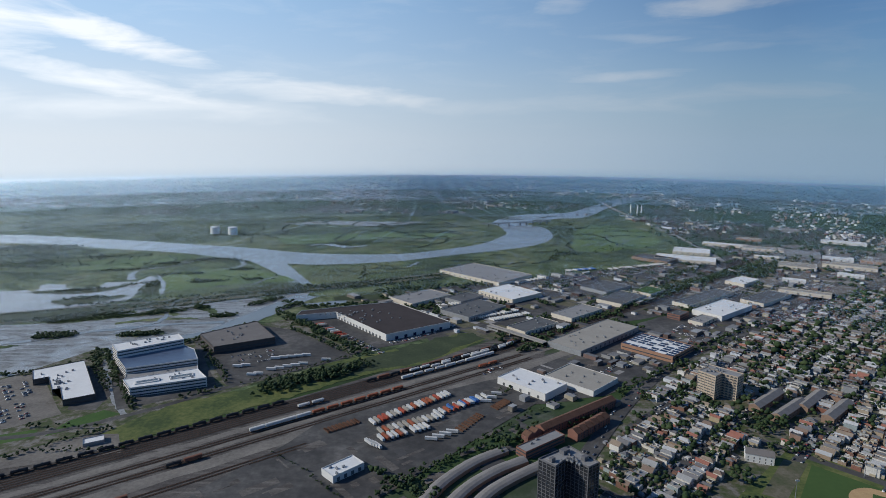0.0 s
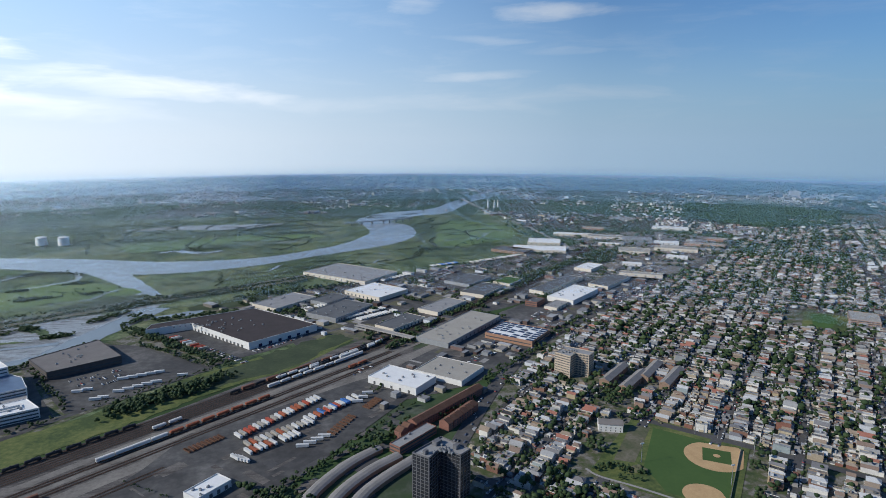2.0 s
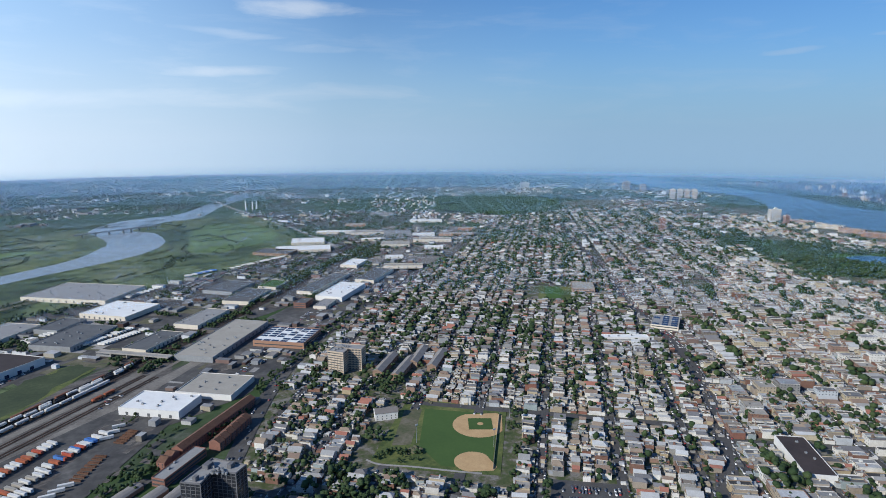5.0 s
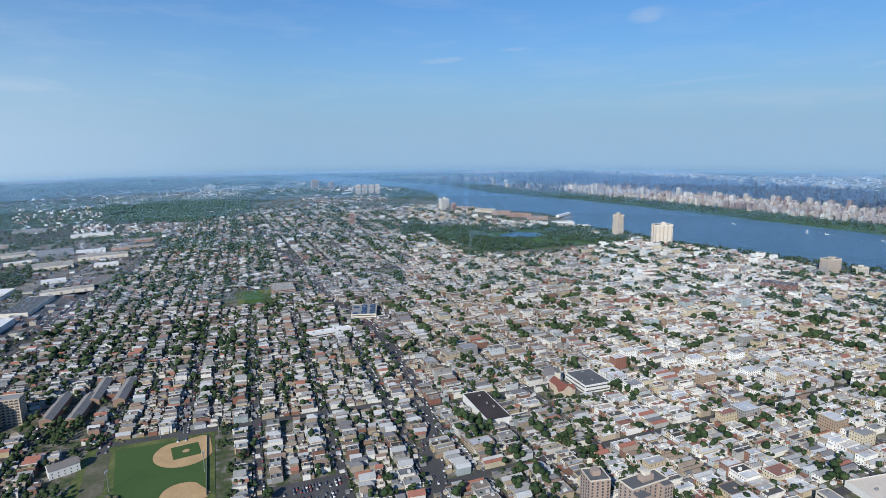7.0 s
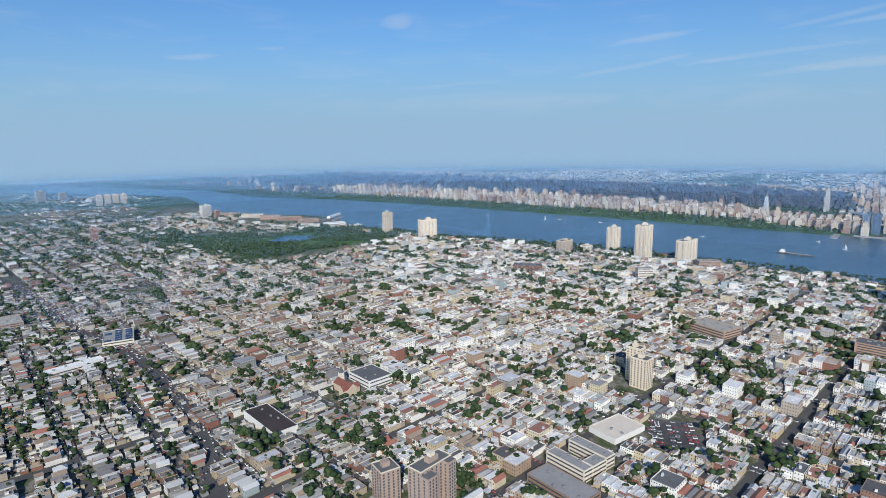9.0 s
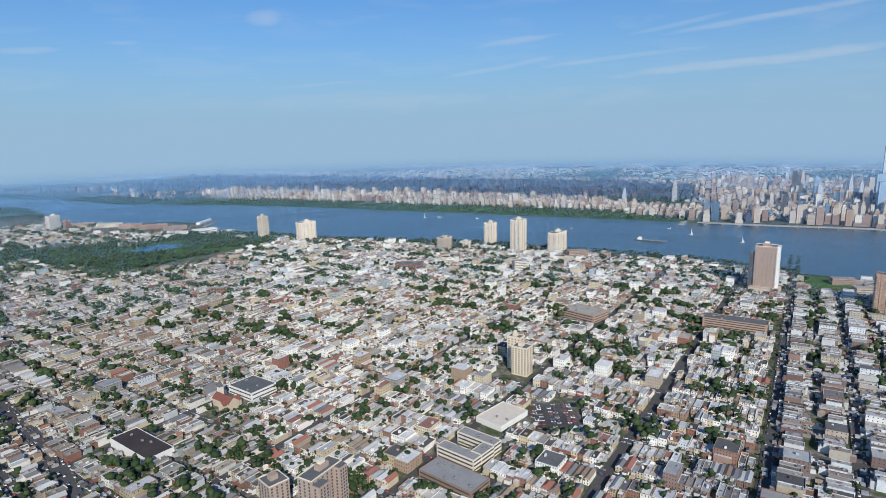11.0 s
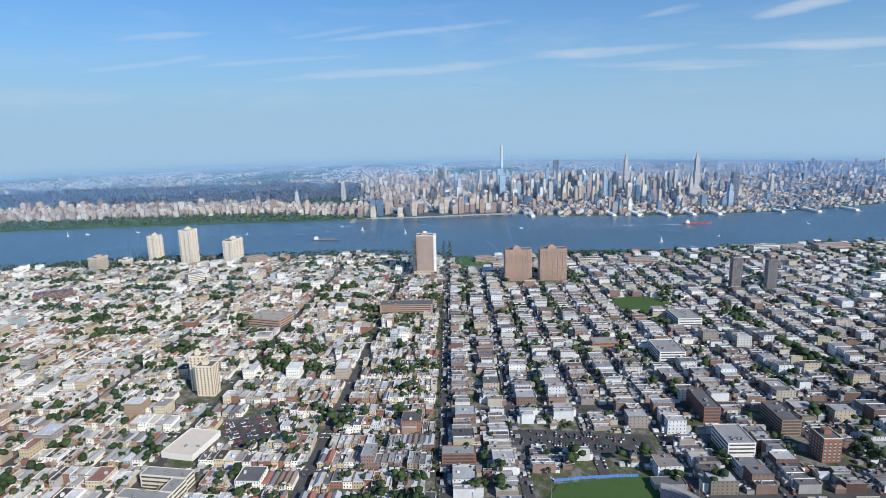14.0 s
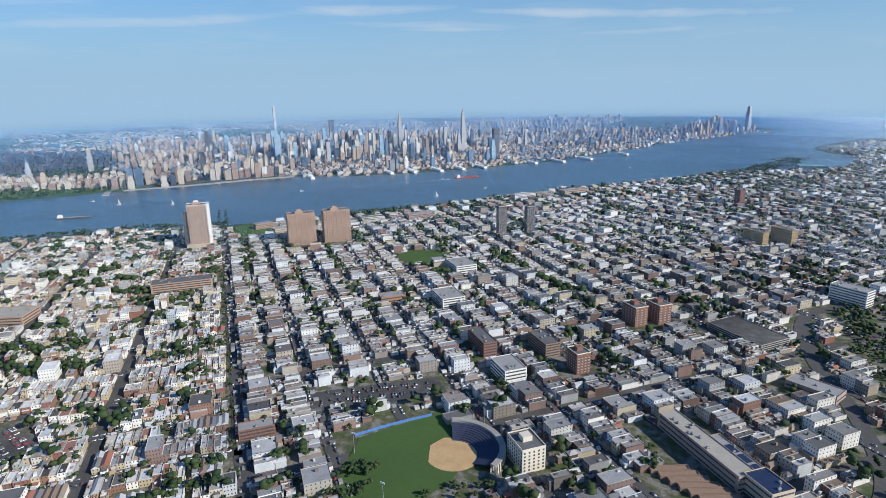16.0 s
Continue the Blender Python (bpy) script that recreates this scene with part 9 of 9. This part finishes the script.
car_park(357, 286, 48, 28, 134, 0.5, 0.62)
car_park(215, 730, 60, 20, 46, 0.35, 0.28)
car_park(900, 1290, 140, 60, 48, 0.4, 0.28)
car_park(450, 1330, 200, 60, 60, 0.5, 0.28)
car_park(140, 640, 50, 14, 46, 0.3, 0.28)
car_park(700, -905, 90, 30, 41, 0.55, 0.6)
car_park(10, -770, 60, 26, 131, 0.5, 0.6)
car_park(600, 1160, 110, 40, 48, 0.35, 0.28)
car_park(760, 1180, 120, 60, 50, 0.35, 0.28)
patch("lot_black", [(322, 297), (350, 322), (394, 279), (366, 254)], 0.6, M["asphalt"], "black asphalt car park by the avenue", "parking lot")
cars.sort(key=lambda q: q[0] ** 2 + q[1] ** 2)
NEAR_CARS = 60
car_src = None
for x, y, z, sc, tu in cars[:NEAR_CARS]:
    m = pose(x, y, z, 0, 0, math.degrees(tu))
    if car_src:
        copy_thing(car_src, m)
        continue
    car_src = tagged(new("car"), "parked saloon car on the street", "car", "parked cars")
    part("body", mesh_of("car_body", CAR[0][:8], CAR[1][:5], [M["car_ob"]]), car_src)
    part("cabin", mesh_of("car_cabin", CAR[0][8:], CAR[1][5:] - 8, [M["glass"]]), car_src)
    p = Pile()
    a = [(0.33 * math.cos(math.tau * i / 8), -0.1, 0.33 + 0.33 * math.sin(math.tau * i / 8)) for i in range(8)]
    b = [(q[0], q[1] + 0.2, q[2]) for q in a]
    p.add(a + b, [(i, (i + 1) % 8, 8 + (i + 1) % 8, 8 + i) for i in range(8)] + [tuple(range(8)), tuple(range(15, 7, -1))])
    tyre = p.mesh("car_wheel", [M["black"]])
    for wx in (-1.4, 1.4):
        for wy in (-0.8, 0.8):
            part("wheel", tyre, car_src, pose(wx, wy, 0))
    car_src.matrix_world = m
thing("street_cars", mass_mesh("street_cars", [CAR], [(x, y, z, sc, tu, 0) for x, y, z, sc, tu in cars[NEAR_CARS:]], [M["car"], M["glass"]], [0] * 5 + [1] * 5), "cars parked along streets and in car parks", "cars", kind="stuff")


# ---- stadium ----
def grandstand():
    """Concrete horseshoe of seats behind the home corner, with an arcaded outer wall."""
    root = tagged(new("grandstand"), "curved concrete grandstand with dark blue seats", "grandstand")
    cx, cy = 198, -366
    a0, a1, n = 168, 300, 26
    ang = [radians(a0 + (a1 - a0) * i / n) for i in range(n + 1)]
    for k in range(9):
        r0, r1, z = 19 + k * 2.0, 21 + k * 2.0, 0.8 + k * 0.75
        p = Pile()
        for a, b in zip(ang, ang[1:]):
            q = lambda r, t, zz: (cx + r * math.cos(t), cy + r * math.sin(t), zz)
            p.add([q(r0, a, z), q(r1, a, z), q(r1, b, z), q(r0, b, z)], [(0, 1, 2, 3)])
            p.add([q(r0, a, z - 0.8), q(r0, a, z), q(r0, b, z), q(r0, b, z - 0.8)], [(0, 1, 2, 3)])
        part("bench", p.mesh("bench", [M["seats"]]), root)
    p = Pile()
    for a, b in zip(ang, ang[1:]):
        q = lambda r, t, zz: (cx + r * math.cos(t), cy + r * math.sin(t), zz)
        p.add([q(37, a, 0), q(37, b, 0), q(37, b, 8.6), q(37, a, 8.6)], [(3, 2, 1, 0)])
        p.add([q(37, a, 8.6), q(37, b, 8.6), q(42, b, 8.6), q(42, a, 8.6)], [(0, 1, 2, 3)])
        p.add([q(42, a, 8.6), q(42, b, 8.6), q(42, b, 7.4), q(42, a, 7.4)], [(3, 2, 1, 0)])
    part("deck", p.mesh("stand_deck", [M["concrete"]]), root)
    for i, a in enumerate(ang):
        p = Pile()
        p.box(cx + 41.4 * math.cos(a), cy + 41.4 * math.sin(a), 0, 1.2, 1.4, 7.5, math.cos(a), math.sin(a))
        part("pillar", p.mesh("stand_pillar", [M["cream"]]), root)
    return root


M["seats"] = plain("dark blue seats", (0.045, 0.055, 0.1), 0.7, vary=0.2)
grandstand()


def banner_fence(points, h, mat, label):
    root = tagged(new("fence"), label, "fence")
    line = spline([(x, y, 0) for x, y in points], 6)
    for i, (a, b) in enumerate(zip(line, line[1:])):
        t = b - a
        c, s = t.x / t.length, t.y / t.length
        m = (a + b) / 2
        p = Pile()
        p.box(m.x, m.y, 0.6, t.length * 0.98, 0.15, h, c, s, floor=True)
        part("panel", p.mesh("fence_panel", [M[mat]]), root)
        p = Pile()
        p.box(a.x, a.y, 0.5, 0.25, 0.25, h + 0.4, c, s)
        part("post", p.mesh("fence_post", [M["steel"]]), root)
    return root


banner_fence([(284, -350), (264, -380), (242, -408)], 2.6, "blue", "blue banner fence along the outfield")
banner_fence([(394, 440), (357, 402), (319, 363)], 2.0, "steel", "grey chain fence behind the ball field")


def light_pole(x, y, h):
    root = tagged(new("floodlight_pole"), "tall grey floodlight pole beside a ball field", "floodlight", "floodlights")
    p = Pile()
    p.box(0, 0, 0, 0.5, 0.5, h, taper=0.5)
    part("pole", p.mesh("pole", [M["steel"]]), root)
    p = Pile()
    p.box(0, 0, h, 3.4, 0.4, 1.3, floor=True)
    part("lamp_bank", p.mesh("lamp_bank", [M["whitewall"]]), root)
    root.matrix_world = pose(x, y, 0.5)
    return root


for x, y in ((270, -330), (214, -290), (252, -420), (196, -420), (388, 465), (398, 428), (290, 442), (345, 392), (372, 478)):
    light_pole(x, y, 18)
warehouse("field_house", 219, -415, 26, 12, 40, 5, "steel", "slate", "dark low field house behind the stands", 0, 0, 0, 4)
warehouse("school_bar", 22, -458, 92, 17, 134, 14, "greybrick", "tan", "long pale school wing with rows of windows", 8, 0, 3, 5)
warehouse("school_bar", -6, -448, 66, 15, 134, 12, "greybrick", "grey", "second long school wing with solar panels", 3, 0, 3, 6, "", (5, 1))
warehouse("school_block", -24, -424, 26, 20, 134, 15, "tanbrick", "bluedark", "tan end block of the school", 2, 0, 3, 7)
for k in range(6):
    warehouse("garage_row", 42 - k * 7.5, -424 + k * 3.6, 30, 6, 60, 3.5, "brownbrick", "brownbrick", "row of low brown garages beside the school", 0, 0, 0, 20 + k, "garages")

# ---- boats, piers and waterfront ----
def pier(x, y, azimuth, length, width, shed, label):
    root = tagged(new("pier"), label, "pier", "city piers")
    p = Pile()
    p.box(0, 0, 0.3, length, width, 1.6)
    part("deck", p.mesh("pier_deck", [M["concrete"]]), root)
    if shed:
        p = Pile()
        p.box(2, 0, 1.9, length * 0.84, width * 0.7, 5.5)
        p.gable(2, 0, 7.4, width * 0.7, length * 0.84, 1.4, 0, 1, 0, 0)
        part("shed", p.mesh("pier_shed", [M["white"]]), root)
    root.matrix_world = spot(x, y, azimuth)
    return root


for x, y, ln, shed in ((1285, -1445, 80, True), (1225, -1520, 60, False), (1120, -1640, 110, True), (1065, -1695, 110, True), (1000, -1755, 120, True), (945, -1815, 100, True), (890, -1875, 90, True), (760, -2040, 60, True),
                       (690, -2120, 90, True), (620, -2230, 90, True), (520, -2410, 60, True), (1640, -990, 70, False)):
    pier(x, y, 128, ln, 17, shed, "city pier with a long white shed" if shed else "bare concrete pier on the river")

pier(2130, 500, 100, 120, 16, True, "long pier with a white shed below the ridge")
pier(2075, 470, 100, 90, 12, False, "bare concrete pier on the river")


def boat(name, x, y, azimuth, length, width, hull, label, cabin="whitewall", deck="tan", high=5.0):
    root = tagged(new(name), label, "boat")
    L, W = length / 2, width / 2
    out = [(-L, -W * 0.8), (-L * 0.6, -W), (L * 0.5, -W), (L * 0.85, -W * 0.5), (L, 0), (L * 0.85, W * 0.5), (L * 0.5, W), (-L * 0.6, W), (-L, W * 0.8)]
    n = len(out)
    p = Pile()
    p.add([(a * 0.96, b * 0.85, 0.2) for a, b in out] + [(a, b, 0.2 + high * 0.5) for a, b in out], [(i, (i + 1) % n, n + (i + 1) % n, n + i) for i in range(n)])
    part("hull", p.mesh("hull", [M[hull]]), root)
    p = Pile()
    p.add([(a * 0.98, b * 0.97, 0.2 + high * 0.45) for a, b in out], [tuple(range(n))])
    part("deck", p.mesh("boat_deck", [M[deck]]), root)
    p = Pile()
    p.box(-L * 0.72, 0, 0.2 + high * 0.45, length * 0.12, width * 0.7, high)
    p.box(-L * 0.72, 0, 0.2 + high * 1.45, length * 0.08, width * 0.5, high * 0.4)
    part("cabin", p.mesh("boat_cabin", [M[cabin]]), root)
    root.matrix_world = spot(x, y, azimuth, 0.3)
    return root


boat("barge", 1402, -760, 225, 78, 14, "slate", "long grey barge with a pale cargo deck", "whitewall", "grey", 5)
boat("cargo_ship", 832, -1652, 219, 84, 14, "redpaint", "red-hulled cargo ship leaving a wake", "whitewall", "redpaint", 6)
rnd = random.Random(70)
for x, y in ((1650, -640), (1930, -420), (2130, -60), (2330, 180), (1560, -900), (700, -1500), (420, -2050), (230, -2300), (350, -2500), (130, -2700), (2000, -300), (1850, -520), (610, -1850), (60, -3000), (1150, -1250)):
    boat("small_boat", x, y, rnd.choice((33, 213, 45)), rnd.uniform(7, 12), 3, "whitewall", "small white boat on the river", "whitewall", "white", 2.4)


def sail_boat(x, y):
    root = tagged(new("sailboat"), "small white sailing boat on the river", "sailboat")
    p = Pile()
    p.add([(-5, -1.2, 0), (3, -1.3, 0), (6, 0, 0.2), (3, 1.3, 0), (-5, 1.2, 0), (-5, -1.5, 1.3), (3, -1.6, 1.3), (6.5, 0, 1.5), (3, 1.6, 1.3), (-5, 1.5, 1.3)], [(i, (i + 1) % 5, 5 + (i + 1) % 5, 5 + i) for i in range(5)] + [(5, 6, 7, 8, 9)])
    part("hull", p.mesh("sail_hull", [M["whitewall"]]), root)
    p = Pile()
    p.add([(0, -0.1, 2), (-5.5, -0.2, 2.2), (0, -0.1, 15), (0, 0.1, 2), (-5.5, 0.3, 2.2), (0, 0.1, 15)], [(0, 1, 2), (5, 4, 3), (0, 3, 4, 1), (1, 4, 5, 2)])
    part("sail", p.mesh("sail", [M["white"]]), root)
    p = Pile()
    p.box(0.2, 0, 1.2, 0.3, 0.3, 14.5)
    part("mast", p.mesh("sail_mast", [M["steel"]]), root)
    root.matrix_world = spot(x, y, 60, 0.3)


for x, y in ((1455, -905), (2010, -250), (760, -1330), (1320, -960)):
    sail_boat(x, y)
ribbon("wake_ship", [(860, -1610), (960, -1490), (1060, -1370)], (5, 3, 1.5), 0.5, M["white"], "thin white wake behind the cargo ship", "wake")
ribbon("wake_boat", [(1420, -455), (1500, -360), (1580, -250)], (4, 2.5, 1), 0.5, M["white"], "thin white wake of a passing boat", "wake")

# ---- haze: added rings of thin upright blue strips that imitate it over the plain ----
def haze_layer(radius, top, share, tone, glow):
    m = bpy.data.materials.new("imitated haze")
    m.use_nodes = True
    nt = m.node_tree
    nt.nodes.clear()
    # the strips' blue imitates haze; lit from above and, more strongly, from behind them
    above, under = nt.nodes.new("ShaderNodeCombineXYZ"), nt.nodes.new("ShaderNodeCombineXYZ")
    above.inputs[2].default_value, under.inputs[2].default_value = 1.0, -1.0
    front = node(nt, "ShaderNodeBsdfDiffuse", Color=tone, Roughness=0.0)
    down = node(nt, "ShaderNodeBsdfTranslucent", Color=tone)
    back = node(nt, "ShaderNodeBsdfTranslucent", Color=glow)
    nt.links.new(above.outputs[0], front.inputs["Normal"]), nt.links.new(under.outputs[0], down.inputs["Normal"])
    even = nt.nodes.new("ShaderNodeAddShader")
    nt.links.new(front.outputs[0], even.inputs[0]), nt.links.new(down.outputs[0], even.inputs[1])
    scatter = nt.nodes.new("ShaderNodeAddShader")
    nt.links.new(even.outputs[0], scatter.inputs[0]), nt.links.new(back.outputs[0], scatter.inputs[1])
    out = nt.nodes.new("ShaderNodeOutputMaterial")
    nt.links.new(scatter.outputs[0], out.inputs[0])
    # fine strips, far thinner than the gaps between them, that thin out upwards
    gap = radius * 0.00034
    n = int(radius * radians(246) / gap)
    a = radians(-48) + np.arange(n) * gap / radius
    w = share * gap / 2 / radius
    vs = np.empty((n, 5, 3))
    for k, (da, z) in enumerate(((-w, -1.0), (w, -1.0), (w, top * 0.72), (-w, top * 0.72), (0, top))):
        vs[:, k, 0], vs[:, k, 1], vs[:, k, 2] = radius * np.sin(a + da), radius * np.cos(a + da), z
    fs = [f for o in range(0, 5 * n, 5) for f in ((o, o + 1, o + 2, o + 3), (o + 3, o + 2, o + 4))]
    thing("backdrop_haze", mesh_of("haze_layer", vs.reshape(-1, 3).tolist(), fs, [m]), "ring of thin blue strips that imitates distant haze", "haze", kind="structure")


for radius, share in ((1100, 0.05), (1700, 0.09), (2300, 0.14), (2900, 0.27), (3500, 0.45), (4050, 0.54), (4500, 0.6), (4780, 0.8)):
    # haze colour of the strips: bluer near, paler far
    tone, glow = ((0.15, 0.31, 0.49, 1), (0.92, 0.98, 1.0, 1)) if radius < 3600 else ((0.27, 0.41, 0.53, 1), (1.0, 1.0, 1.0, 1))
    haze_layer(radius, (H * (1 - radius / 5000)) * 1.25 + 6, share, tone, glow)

# ---- far hills that close the plain ----
def hills():
    n = 360
    vs, fs = [], []
    for i in range(n):
        a = math.tau * i / n
        h = 7 + 7 * noise.noise(Vector((math.cos(a) * 3, math.sin(a) * 3, 0))) + 4 * noise.noise(Vector((math.cos(a) * 14, math.sin(a) * 14, 4)))
        vs += [(4880 * math.cos(a), 4880 * math.sin(a), 0), (4900 * math.cos(a), 4900 * math.sin(a), max(h, 4))]
    for i in range(n):
        j = (i + 1) % n
        fs.append((2 * i, 2 * j, 2 * j + 1, 2 * i + 1))
    thing("backdrop_hills", mesh_of("backdrop_hills", vs, fs, [M["leaf_far"]]), "low wooded hills on the horizon", "hills", kind="structure")


hills()
